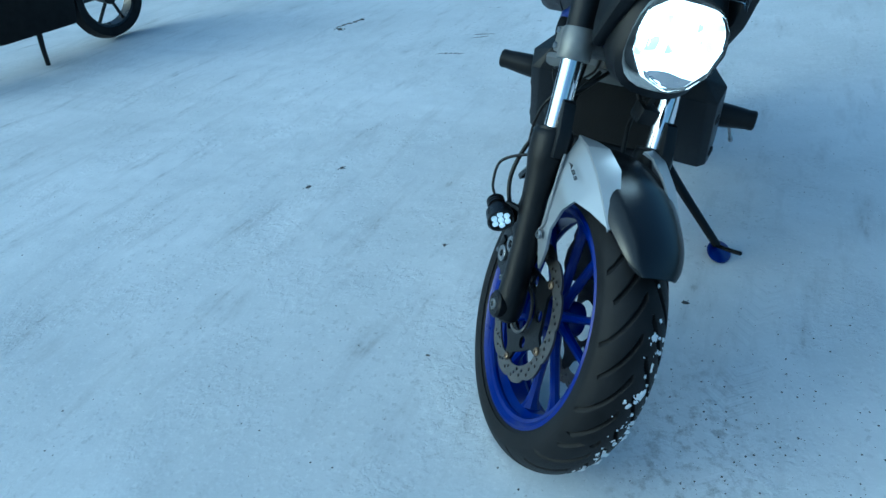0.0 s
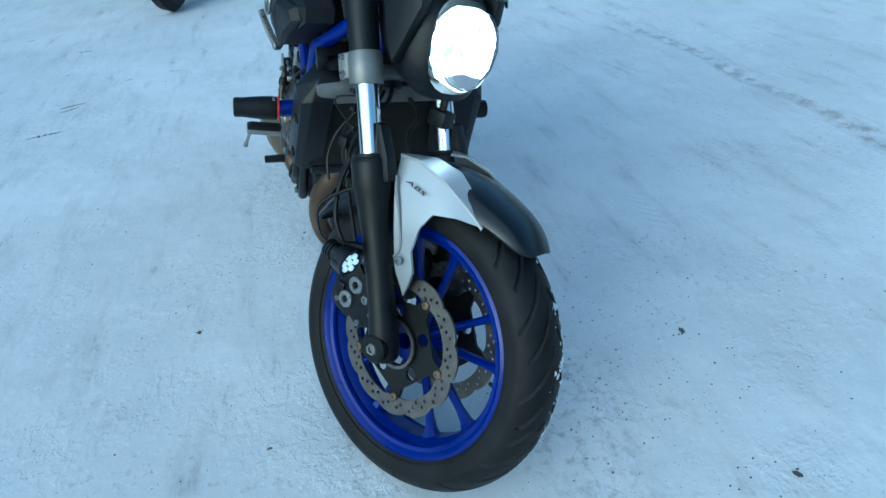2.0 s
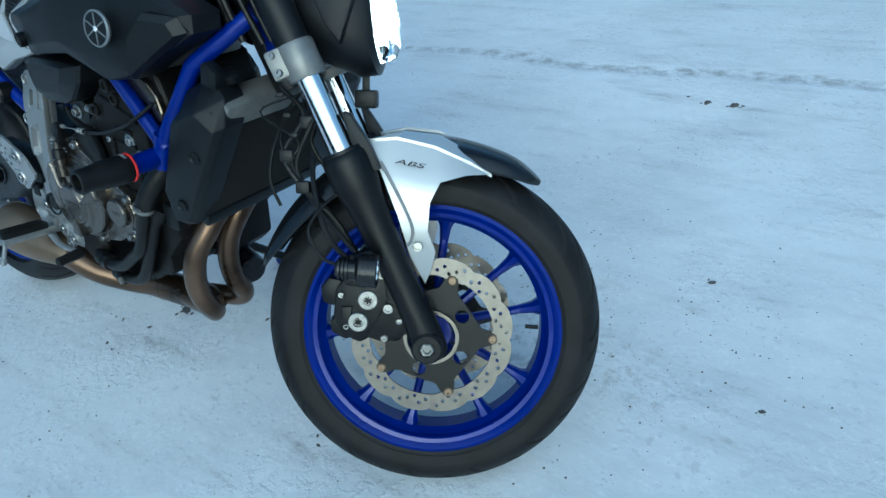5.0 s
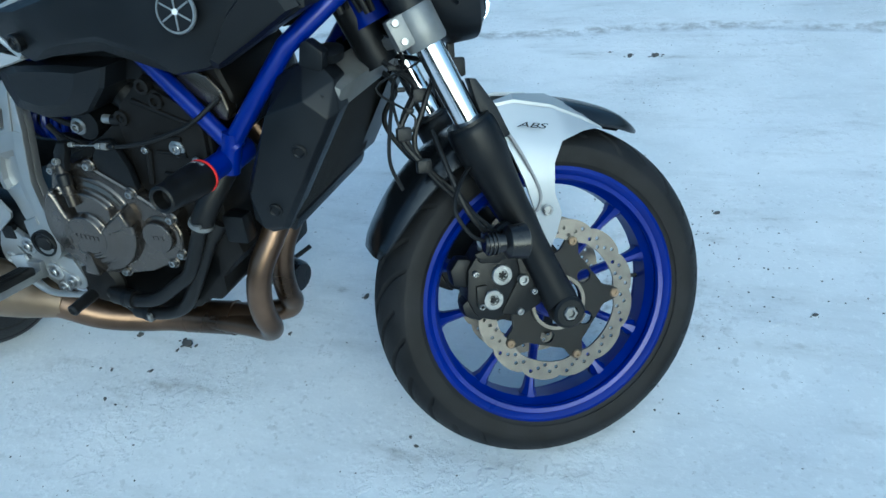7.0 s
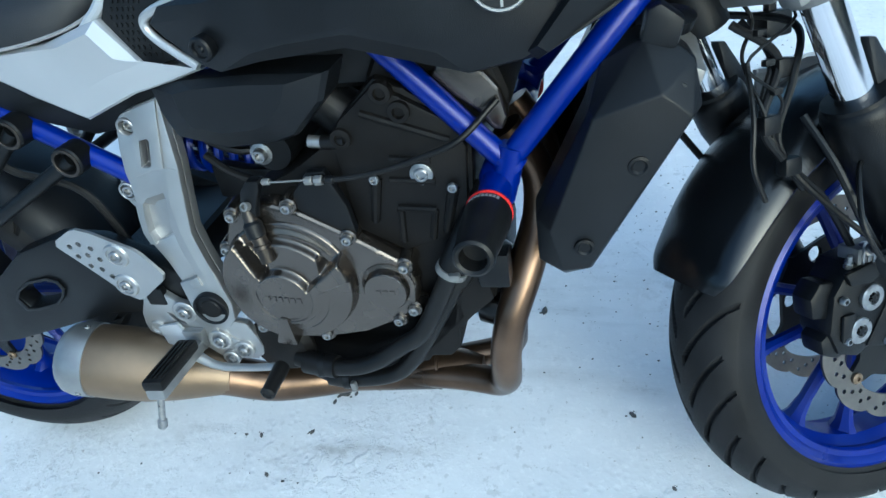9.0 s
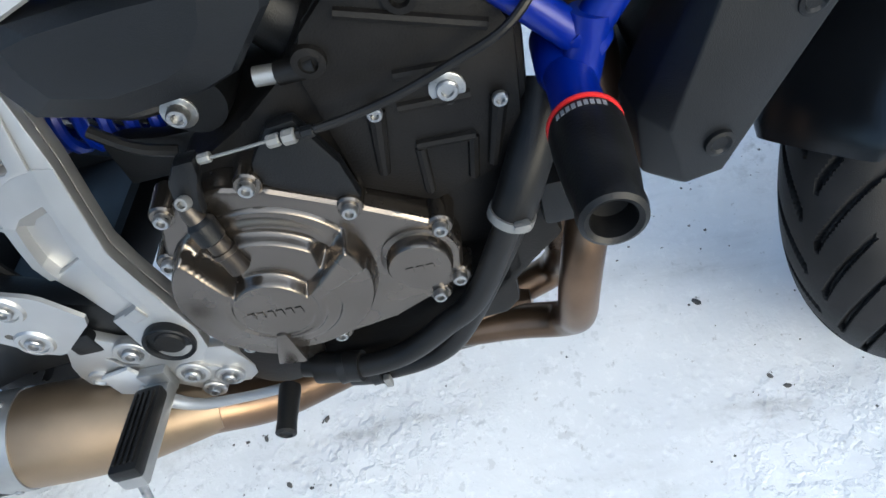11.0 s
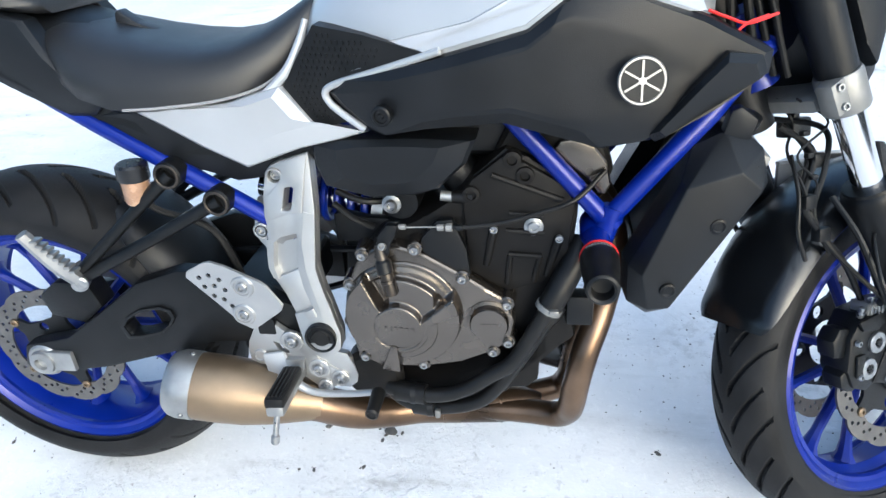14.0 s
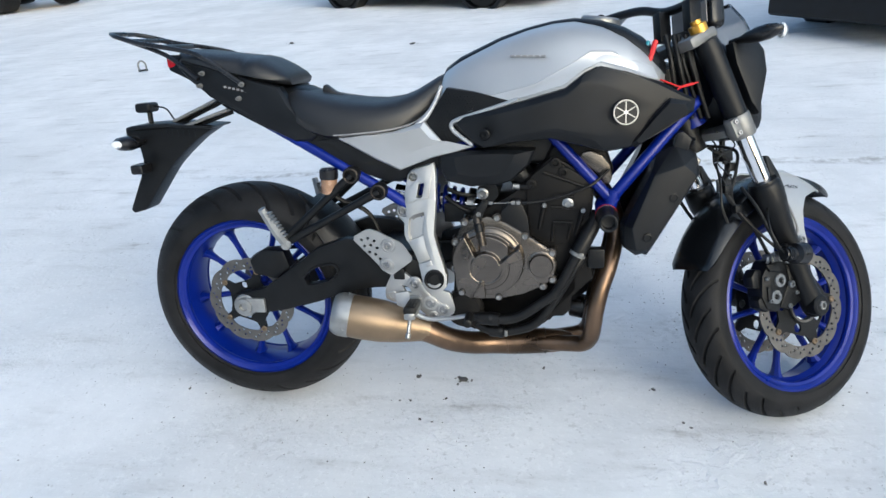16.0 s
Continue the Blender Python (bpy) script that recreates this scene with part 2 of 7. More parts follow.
# ---- mesh tools ----
def part(name, bm, material, parent=None, label="", m=None, sharp=32, flat=False):
    me = bpy.data.meshes.new(name)
    bmesh.ops.recalc_face_normals(bm, faces=bm.faces)
    bm.to_mesh(me)
    bm.free()
    if not flat:
        me.shade_smooth()
        me.set_sharp_from_angle(angle=radians(sharp))
    me.materials.append(material)
    ob = new(name, me)
    if parent:
        ob.parent = parent
    if m is not None:
        ob.matrix_basis = m
    if label:
        ob["label"] = label
    return ob


def loft(bm, rings, closed=True, caps=True, cyclic=False):
    rows = [[bm.verts.new(p) for p in r] for r in rings]
    pairs = list(zip(rows, rows[1:])) + ([(rows[-1], rows[0])] if cyclic else [])
    k = len(rows[0])
    for a, b in pairs:
        for i in range(k if closed else k - 1):
            j = (i + 1) % k
            bm.faces.new((a[i], a[j], b[j], b[i]))
    if caps and not cyclic:
        bm.faces.new(rows[0][::-1])
        bm.faces.new(rows[-1])
    return bm


def smooth_path(pts, k=6):
    p = [Vector(v) for v in pts]
    if len(p) < 3:
        return p
    p = [2 * p[0] - p[1]] + p + [2 * p[-1] - p[-2]]
    out = []
    for a, b, c, d in zip(p, p[1:], p[2:], p[3:]):
        for i in range(k):
            t = i / k
            out.append(0.5 * (2 * b + (c - a) * t + (2 * a - 5 * b + 4 * c - d) * t * t + (3 * b - a - 3 * c + d) * t ** 3))
    return out + [p[-2]]


def tube(bm, pts, r, n=10, k=6, smooth=True):
    """A round bar along a path; r: one radius, or one for each given point."""
    rs = r if isinstance(r, (list, tuple)) else None
    path = smooth_path(pts, k) if smooth else [Vector(v) for v in pts]
    step = (len(pts) - 1) / (len(path) - 1)
    rings, up = [], None
    for i, c in enumerate(path):
        d = (path[min(i + 1, len(path) - 1)] - path[max(i - 1, 0)]).normalized()
        if up is None:
            up = d.orthogonal().normalized()
        up = (up - d * up.dot(d)).normalized()
        side = d.cross(up)
        if rs:
            u = i * step
            j = min(int(u), len(rs) - 2)
            rad = rs[j] + (rs[j + 1] - rs[j]) * (u - j)
        else:
            rad = r
        rings.append([c + rad * (math.cos(a) * up + math.sin(a) * side) for a in (2 * math.pi * q / n for q in range(n))])
    return loft(bm, rings)


def aim(c, d):
    """A frame at c whose z axis points along d."""
    return Matrix.Translation(c) @ Vector(d).to_track_quat("Z", "Y").to_matrix().to_4x4()


def lathe(bm, prof, m=Matrix.Identity(4), n=24, cyclic=False):
    """Turns (radius, height) pairs round the z axis of m; radius 0 only at the ends."""
    rows = []
    for r, h in prof:
        if r < 1e-6:
            rows.append([bm.verts.new(m @ Vector((0, 0, h)))])
        else:
            rows.append([bm.verts.new(m @ Vector((r * math.cos(2 * math.pi * i / n), r * math.sin(2 * math.pi * i / n), h))) for i in range(n)])
    for a, b in list(zip(rows, rows[1:])) + ([(rows[-1], rows[0])] if cyclic else []):
        for i in range(n):
            j = (i + 1) % n
            if len(a) == 1:
                bm.faces.new((a[0], b[j], b[i]))
            elif len(b) == 1:
                bm.faces.new((a[i], a[j], b[0]))
            else:
                bm.faces.new((a[i], a[j], b[j], b[i]))
    if not cyclic:
        for row in (rows[0], rows[-1]):
            if len(row) > 1:
                bm.faces.new(row)
    return bm


def prism(bm, outline, y0, y1, bevel=0.0, seg=2):
    """A plate with an (x, z) outline from y0 to y1, its rims rounded."""
    lo = [bm.verts.new((x, y0, z)) for x, z in outline]
    hi = [bm.verts.new((x, y1, z)) for x, z in outline]
    k = len(outline)
    f = [bm.faces.new(lo), bm.faces.new(hi[::-1])]
    for i in range(k):
        f.append(bm.faces.new((lo[i], hi[i], hi[(i + 1) % k], lo[(i + 1) % k])))
    if bevel:
        bmesh.ops.recalc_face_normals(bm, faces=f)
        edges = {e for face in f for e in face.edges}
        bmesh.ops.bevel(bm, geom=list(edges), offset=bevel, segments=seg, affect="EDGES", profile=0.6, clamp_overlap=True)
    return bm


def box(bm, c, size, bevel=0.0, m=Matrix.Identity(4), seg=2):
    made = bmesh.ops.create_cube(bm, size=1.0, matrix=m @ Matrix.Translation(c) @ Matrix.Diagonal((*size, 1)))["verts"]
    if bevel:
        edges = {e for v in made for e in v.link_edges}
        bmesh.ops.bevel(bm, geom=list(edges), offset=bevel, segments=seg, affect="EDGES", profile=0.6, clamp_overlap=True)
    return bm


def panel(bm, ring, thick, bulge, out=-1, f1=0.9, f2=0.62):
    """A bulged shell: ring of (x, z, y) on its rim, its skin swelling outwards."""
    n = len(ring)
    cx, cz, cy = (sum(p[i] for p in ring) / n for i in range(3))

    def at(f, push):
        return [Vector((cx + (x - cx) * f, (cy + (y - cy) * f) + out * push, cz + (z - cz) * f)) for x, z, y in ring]

    rings = [at(0.93, -thick), at(1.0, -thick * 0.9), at(1.0, 0), at(0.975, bulge * 0.3), at(f1, bulge * 0.7), at(f2, bulge)]
    return loft(bm, rings)


def shell(bm, ring, thick, bulge, out=-1, f=0.5, shift=(0, 0)):
    """A faceted shell: its rim joined by flat faces to a smaller, raised middle."""
    n = len(ring)
    cx, cz, cy = (sum(p[i] for p in ring) / n for i in range(3))
    top = [Vector((cx + shift[0] + (x - cx) * f, cy + (y - cy) * f + out * bulge, cz + shift[1] + (z - cz) * f)) for x, z, y in ring]
    return loft(bm, [[Vector((x, y - out * thick, z)) for x, z, y in ring], [Vector((x, y, z)) for x, z, y in ring], top])


def creased(ring, thick, out, steps, shift):
    """A moulded cover: flat bands step inwards and outwards from its rim, with a crease between each two."""
    n = len(ring)
    cx, cz, cy = (sum(p[i] for p in ring) / n for i in range(3))
    rings = [[Vector((x, y - out * thick, z)) for x, z, y in ring], [Vector((x, y, z)) for x, z, y in ring]]
    for f, push in steps:
        k = (1 - f) / 0.4
        rings.append([Vector((cx + shift[0] * k + (x - cx) * f, cy + (y - cy) * f + out * push, cz + shift[1] * k + (z - cz) * f)) for x, z, y in ring])
    bm = loft(bmesh.new(), rings)
    rims = [e for e in bm.edges if len(e.link_faces) == 2 and e.calc_face_angle() > radians(12)]
    bmesh.ops.bevel(bm, geom=rims, offset=0.0016, segments=2, affect="EDGES", profile=0.6, clamp_overlap=True)
    return bm


def section(x, w, zs, zt, n=16, p=2.6, drop=0.0):
    """A half-oval cross-section at x, as wide as 2 w at zs, and zt high."""
    pts = []
    for i in range(n + 1):
        a = math.pi * i / n
        c, s = math.cos(a), math.sin(a)
        pts.append(Vector((x, -w * math.copysign(abs(c) ** (2 / p), c), zs + (zt - zs) * abs(s) ** (2 / p))))
    return pts + [Vector((x, w * 0.8, zs - drop)), Vector((x, -w * 0.8, zs - drop))]


def bolt(bm, c, d, r=0.007, h=0.006, n=14):
    return lathe(bm, [(r, 0), (r, h * 0.75), (r * 0.86, h), (r * 0.55, h), (r * 0.5, h * 0.35), (0, h * 0.35)], aim(c, d), n)


def washer_bolt(parent, c, d=(0, -1, 0), r=0.007, h=0.007, material=None, m=None, name="bolt"):
    bm = bmesh.new()
    lathe(bm, [(r * 1.6, -0.002), (r * 1.6, 0.0015), (r * 1.5, 0.002), (0, 0.002)], aim(c, d), 16)
    bolt(bm, Vector(c) + 0.0018 * Vector(d).normalized(), d, r, h)
    return part(name, bm, material or BOLT, parent, m=m)


def holed_plate(bm, outer, holes, thick, m):
    """A flat plate in the x-y plane of m with holes cut through it; all loops are lists of (x, y)."""
    loops, edges = [], []
    for loop in [outer] + holes:
        vs = [bm.verts.new((x, y, 0)) for x, y in loop]
        edges += [bm.edges.new((a, b)) for a, b in zip(vs, vs[1:] + vs[:1])]
    faces = [g for g in bmesh.ops.triangle_fill(bm, use_beauty=True, edges=edges)["geom"] if isinstance(g, bmesh.types.BMFace)]
    made = bmesh.ops.extrude_face_region(bm, geom=faces)["geom"]
    for v in made:
        if isinstance(v, bmesh.types.BMVert):
            v.co.z += thick
    bmesh.ops.transform(bm, matrix=m, verts=bm.verts)
    return bm


def sheet(bm, ring, thick, out):
    """A thin panel filling a ring of (x, z, y), its back moved inwards by thick."""
    vs = [bm.verts.new((x, y, z)) for x, z, y in ring]
    edges = [bm.edges.new((a, b)) for a, b in zip(vs, vs[1:] + vs[:1])]
    faces = [g for g in bmesh.ops.triangle_fill(bm, use_beauty=True, edges=edges)["geom"] if isinstance(g, bmesh.types.BMFace)]
    for v in bmesh.ops.extrude_face_region(bm, geom=faces)["geom"]:
        if isinstance(v, bmesh.types.BMVert):
            v.co.y -= out * thick
    return bm


def circle(cx, cy, r, n=8, a0=0.0):
    return [(cx + r * math.cos(a0 + 2 * math.pi * i / n), cy + r * math.sin(a0 + 2 * math.pi * i / n)) for i in range(n)]


def text_mesh(words, size, depth):
    """A bmesh of raised letters in the x-y plane, centred."""
    cu = bpy.data.curves.new("letters", "FONT")
    cu.body, cu.size, cu.extrude, cu.align_x, cu.align_y = words, size, depth, "CENTER", "CENTER"
    cu.shear = 0.3
    ob = new("letters", cu)
    me = bpy.data.meshes.new_from_object(ob.evaluated_get(bpy.context.evaluated_depsgraph_get()))
    bm = bmesh.new()
    bm.from_mesh(me)
    bpy.data.objects.remove(ob)
    return bm

# ---- ground: one sheet of trodden snow out to the horizon ----
def ground_lines(c, near):
    """Grid lines: close together round c, wider and wider outwards."""
    out, step, d = [c], 0.022, 0.0
    while d < 600:
        d += step
        if d > near:
            step *= 1.22
        out += [c + d, c - d]
    return sorted(out)


def snow_height(x, y):
    v = Vector((x, y, 0))
    h = 0.006 * noise.noise(v * 1.3) + 0.004 * noise.noise(v * 5.0) + 0.0022 * noise.noise(v * 19.0)
    far = max(0.0, math.hypot(x - 0.7, y) - 6)
    return h - 0.004 + 0.1 * min(far * 0.02, 1) * noise.noise(v * 0.2)


gx, gy = ground_lines(0.9, 2.0), ground_lines(0.0, 1.7)
me = bpy.data.meshes.new("ground")
me.from_pydata([(x, y, snow_height(x, y)) for y in gy for x in gx], [],
               [(j * len(gx) + i, j * len(gx) + i + 1, (j + 1) * len(gx) + i + 1, (j + 1) * len(gx) + i)
                for j in range(len(gy) - 1) for i in range(len(gx) - 1)])
me.shade_smooth()
me.materials.append(SNOW)
ground = tagged(new("ground", me), "trodden white snow with grit and scuffed ruts", "snow ground", kind="structure")

# ---- an unseen dark ring, added far off to darken low reflections and low sky light ----
BELT = mat("unseen_dark_ring", (0.030, 0.034, 0.030), 0.9, var=0.5, scale=0.4, bump=0.0, spec=0.1)
verts, faces, n_belt = [], [], 220
for i in range(n_belt):
    a = 2 * math.pi * i / n_belt
    c, s = math.cos(a), math.sin(a)
    jag = 1 + 0.28 * noise.noise(Vector((c * 9, s * 9, 0))) + 0.22 * noise.noise(Vector((c * 40, s * 40, 5)))
    for r, z in ((37.0, -0.5), (36.0, 1.5), (36.8, 3.0 * jag), (38.5, 5.5 * jag), (41.0, 3.5), (42.0, -0.5)):
        r += 1.2 * noise.noise(Vector((c * 30, s * 30, z)))
        verts.append((r * c, r * s, z))
for i in range(n_belt):
    for j in range(5):
        a0, b0 = i * 6 + j, ((i + 1) % n_belt) * 6 + j
        faces.append((a0, b0, b0 + 1, a0 + 1))
me = bpy.data.meshes.new("backdrop")
me.from_pydata(verts, [], faces)
me.materials.append(BELT)
tagged(new("backdrop", me), "dark ring added out of view to darken sideways reflections", "tree belt", kind="structure")

# ---- the motorcycle: x ahead, y to its left, z up from the rear wheel's foot; it leans on its side stand ----
LEAN_M = Matrix.Rotation(radians(-10), 4, "X") @ Matrix.Rotation(radians(0.5), 4, "Y")
moto = tagged(new("motorcycle"), "silver and black naked motorcycle with blue wheels on its side stand", "motorcycle")
moto.matrix_basis = LEAN_M
AXLE_F, AXLE_R = Vector((1.406, 0, 0.300)), Vector((0, 0, 0.315))
STEER = Vector((-math.sin(radians(24.8)), 0, math.cos(radians(24.8))))
PIVOT = Vector((1.36, 0, 0.282))
ST = Matrix.Translation(PIVOT) @ Matrix.Rotation(radians(36.3), 4, STEER) @ Matrix.Translation(-PIVOT) @ Matrix.Translation((-0.005, 0.006, -0.007))
YAX = aim((0, 0, 0), (0, -1, 0))
FRONT = ST @ Matrix.Translation((1.4108, -0.0052, 0.2994)) @ Matrix.Rotation(radians(-2.05), 4, "Z") @ Matrix.Rotation(radians(-2.64), 4, "X") @ Matrix.Translation(-AXLE_F)


def tyre_mesh(R, w, bead, n, pitch, drop):
    prof = []
    for i in range(65):
        a = radians(-76 + 152 * i / 64)
        prof.append((R - drop * (1 - math.cos(a)) / (1 - math.cos(radians(76))), w * math.sin(a) / math.sin(radians(76)), True))
    r1 = R - drop
    side = [(r1 - 0.012, w * 0.995), (r1 - 0.026, w * 0.96), (bead[0] + 0.008, bead[1] + 0.004), (bead[0] - 0.002, bead[1]), (bead[0] - 0.008, bead[1] * 0.8)]
    prof = [(r, -y, False) for r, y in reversed(side)] + prof + [(r, y, False) for r, y in side]
    verts, faces = [], []
    for i in range(n):
        th = 2 * math.pi * i / n
        for r, y, tread in prof:
            u = abs(y) / w
            if tread and 0.1 < u < 0.97:
                q = (th * R / pitch + 1.75 * u ** 0.85 + (0.5 if y > 0 else 0)) % 1.0
                reach = 0.86 if int(th * R / pitch) % 2 else 0.97
                edge = 0.0078 * (1.15 - 0.5 * u) - abs(q - 0.5) * pitch
                if edge > 0 and u < reach:
                    r -= 0.0078 * min(1, edge / 0.0030)
            verts.append((r * math.cos(th), y, r * math.sin(th)))
    k = len(prof)
    for i in range(n):
        for j in range(k):
            faces.append((i * k + j, i * k + (j + 1) % k, ((i + 1) % n) * k + (j + 1) % k, ((i + 1) % n) * k + j))
    me = bpy.data.meshes.new("tyre")
    me.from_pydata(verts, [], faces)
    bm = bmesh.new()
    bm.from_mesh(me)
    return bm


def spoke_mesh(r0, r1, wide):
    bm = bmesh.new()
    rings = []
    for r, w, t, y in ((r0, 0.013, 0.018, 0), (r0 + 0.04, 0.0085, 0.012, 0), (r1 - 0.04, 0.008, 0.011, 0), (r1 - 0.014, 0.011, 0.016, 0), (r1 + 0.004, 0.02, wide, 0)):
        rings.append([Vector((r, y + t * math.sin(a) * 0.9, w * math.cos(a))) for a in (2 * math.pi * (q + 0.5) / 8 for q in range(8))])
    return loft(bm, rings)


def disc_mesh(R, inner, y, waves=12):
    bm = bmesh.new()
    outer = []
    for i in range(144):
        a = 2 * math.pi * i / 144
        s = abs(math.sin(a * waves / 2))
        outer.append(((R - 0.007 + 0.007 * s ** 0.6) * math.cos(a), (R - 0.007 + 0.007 * s ** 0.6) * math.sin(a)))
    holes = []
    inn = []
    for i in range(80):
        a = 2 * math.pi * i / 80
        k = 0.006 * max(0, math.cos(5 * a)) ** 3
        inn.append(((inner - k) * math.cos(a), (inner - k) * math.sin(a)))
    holes.append(inn)
    for j in range(waves):
        for k, (fr, fa) in enumerate(((0.86, 0.2), (0.55, 0.38), (0.24, 0.56), (0.72, 0.72), (0.40, 0.9))):
            rr = inner + (R - 0.009 - inner) * fr
            a = 2 * math.pi * (j + fa) / waves
            holes.append(circle(rr * math.cos(a), rr * math.sin(a), 0.0034, 7))
    return holed_plate(bm, outer, holes, 0.004, YAX @ Matrix.Translation((0, 0, y)))


def carrier_mesh(r_in, r_out, y, arms=5):
    bm = bmesh.new()
    outer = []
    for i in range(100):
        a = 2 * math.pi * i / 100
        c = max(0, math.cos(arms * a))
        r = r_in + 0.004 * math.cos(arms * a) + (r_out - r_in - 0.004) * min(1, c * 1.12) ** 5
        outer.append((r * math.cos(a), r * math.sin(a)))
    return holed_plate(bm, outer, [circle(0, 0, r_in * 0.5, 24)] + [circle(r_in * 0.76 * math.cos(a), r_in * 0.76 * math.sin(a), r_in * 0.15, 10) for a in (2 * math.pi * (q + 0.5) / arms for q in range(arms))], 0.006, YAX @ Matrix.Translation((0, 0, y)))


def wheel(name, axle, R, w, drop, wide, m, pitch, front, size, phase):
    ww = wide
    bm = lathe(bmesh.new(), [(0.2275, -ww + 0.004), (0.2275, -ww), (0.2215, -ww - 0.0025), (0.2165, -ww + 0.001), (0.213, -ww + 0.005), (0.2055, -ww + 0.007), (0.203, -ww + 0.012), (0.205, -ww + 0.020), (0.1945, -ww * 0.35), (0.1945, ww * 0.35), (0.205, ww - 0.020), (0.203, ww - 0.012), (0.2055, ww - 0.007), (0.213, ww - 0.005), (0.2165, ww - 0.001), (0.2215, ww + 0.0025),
                             (0.2275, ww), (0.2275, ww - 0.004), (0.211, ww * 0.6), (0.211, -ww * 0.6)], YAX, 96, cyclic=True)
    rim = part(name, bm, BLUE, moto, "blue painted cast wheel with ten thin spokes", m @ Matrix.Translation(axle) @ Matrix.Scale(size, 4))
    part("tyre", tyre_mesh(R, w, (0.2275, ww - 0.001), 1500, pitch, drop), RUBBER, rim, "black rubber tyre with slanted tread grooves")
    hub_w = 0.05 if front else 0.07
    part("hub", lathe(bmesh.new(), [(0.016, -hub_w), (0.034, -hub_w), (0.036, -hub_w * 0.6), (0.031, -hub_w * 0.3), (0.031, hub_w * 0.3), (0.036, hub_w * 0.6), (0.034, hub_w), (0.016, hub_w)], YAX, 32, cyclic=True), BLUE, rim)
    sp = spoke_mesh(0.028, 0.196, ww * 0.5)
    me = None
    for i in range(10):
        a = Matrix.Rotation(-radians(phase + 72 * (i // 2) + (14.8 if i % 2 else -14.8)), 4, "Y")
        if me is None:
            first = part("spoke", sp, BLUE, rim, m=a)
            me = first.data
        else:
            o = new("spoke", me)
            o.parent, o.matrix_basis = rim, a
    sides = (-1, 1) if front else (-1,)
    for s in sides:
        y = 0.064 if front else 0.082
        yy = y if s < 0 else -y - 0.004
        Rd = 0.142 if front else 0.1235
        disc = part("brake_disc", disc_mesh(Rd, Rd - 0.033, yy, 12 if front else 11), STEEL, rim, "drilled wave-edged steel brake disc", sharp=25)
        if front or s < 0:
            part("disc_carrier", carrier_mesh(0.084 if front else 0.062, Rd - 0.029, yy - 0.0015 if s < 0 else yy - 0.0005), FORKBLACK, rim, "black brake disc carrier")
            for i in range(5):
                a = 2 * math.pi * i / 5
                c = YAX @ Vector(((Rd - 0.036) * math.cos(a), (Rd - 0.036) * math.sin(a), yy + (0.004 if s < 0 else 0)))
                part("disc_rivet", lathe(bmesh.new(), [(0.008, -0.003), (0.008, 0.003), (0.006, 0.0045), (0.003, 0.0045), (0.003, 0.002), (0, 0.002)], aim(c, (0, s, 0)), 14), BRONZE, rim, "bronze coloured disc rivet")
            part("sensor_ring", lathe(bmesh.new(), [(0.042, 0), (0.048, 0), (0.048, 0.004), (0.042, 0.004)], aim((0, s * (y + 0.01), 0), (0, s, 0)), 40, cyclic=True), STEEL, rim) if front and s < 0 else None
    # valve
    part("valve", tube(bmesh.new(), [(0.192, 0.01, 0), (0.168, 0.012, 0.0)], 0.004, 8, smooth=False), HOSE, rim)
    return rim


front_wheel = wheel("front_wheel", AXLE_F, 0.300, 0.060, 0.040, 0.052, FRONT, 0.066, True, 0.97, 28)
rear_wheel = wheel("rear_wheel", AXLE_R, 0.316, 0.090, 0.060, 0.074, Matrix.Identity(4), 0.082, False, 1.0, 130.5)

# snow stuck in the front tread
rng = random.Random(4)
for i in range(120):
    a, y = radians(rng.gauss(4, 34)), max(-0.02, min(0.042, rng.gauss(0.021, 0.012)))
    bm = bmesh.new()
    bmesh.ops.create_icosphere(bm, subdivisions=2, radius=1)
    tilt = math.asin(y / 0.060 * math.sin(radians(76)))
    rr = 0.2995 - 0.040 * (1 - math.cos(tilt)) / (1 - math.cos(radians(76)))
    size = rng.choice((0.0012, 0.0015, 0.002, 0.002, 0.0025, 0.003, 0.004, 0.005))
    mm = Matrix.Rotation(-a, 4, "Y") @ Matrix.Translation((rr, y, 0)) @ Matrix.Diagonal((size * 0.4, size * rng.uniform(0.6, 1.6), size * rng.uniform(0.8, 2.0), 1))
    for v in bm.verts:
        v.co *= 1 + 0.9 * noise.noise(v.co * 2.3 + Vector((i, 0, 0)))
    bmesh.ops.transform(bm, matrix=mm, verts=bm.verts)
    part("snow_clump", bm, WHITE, front_wheel, "small clump of snow on the tread")

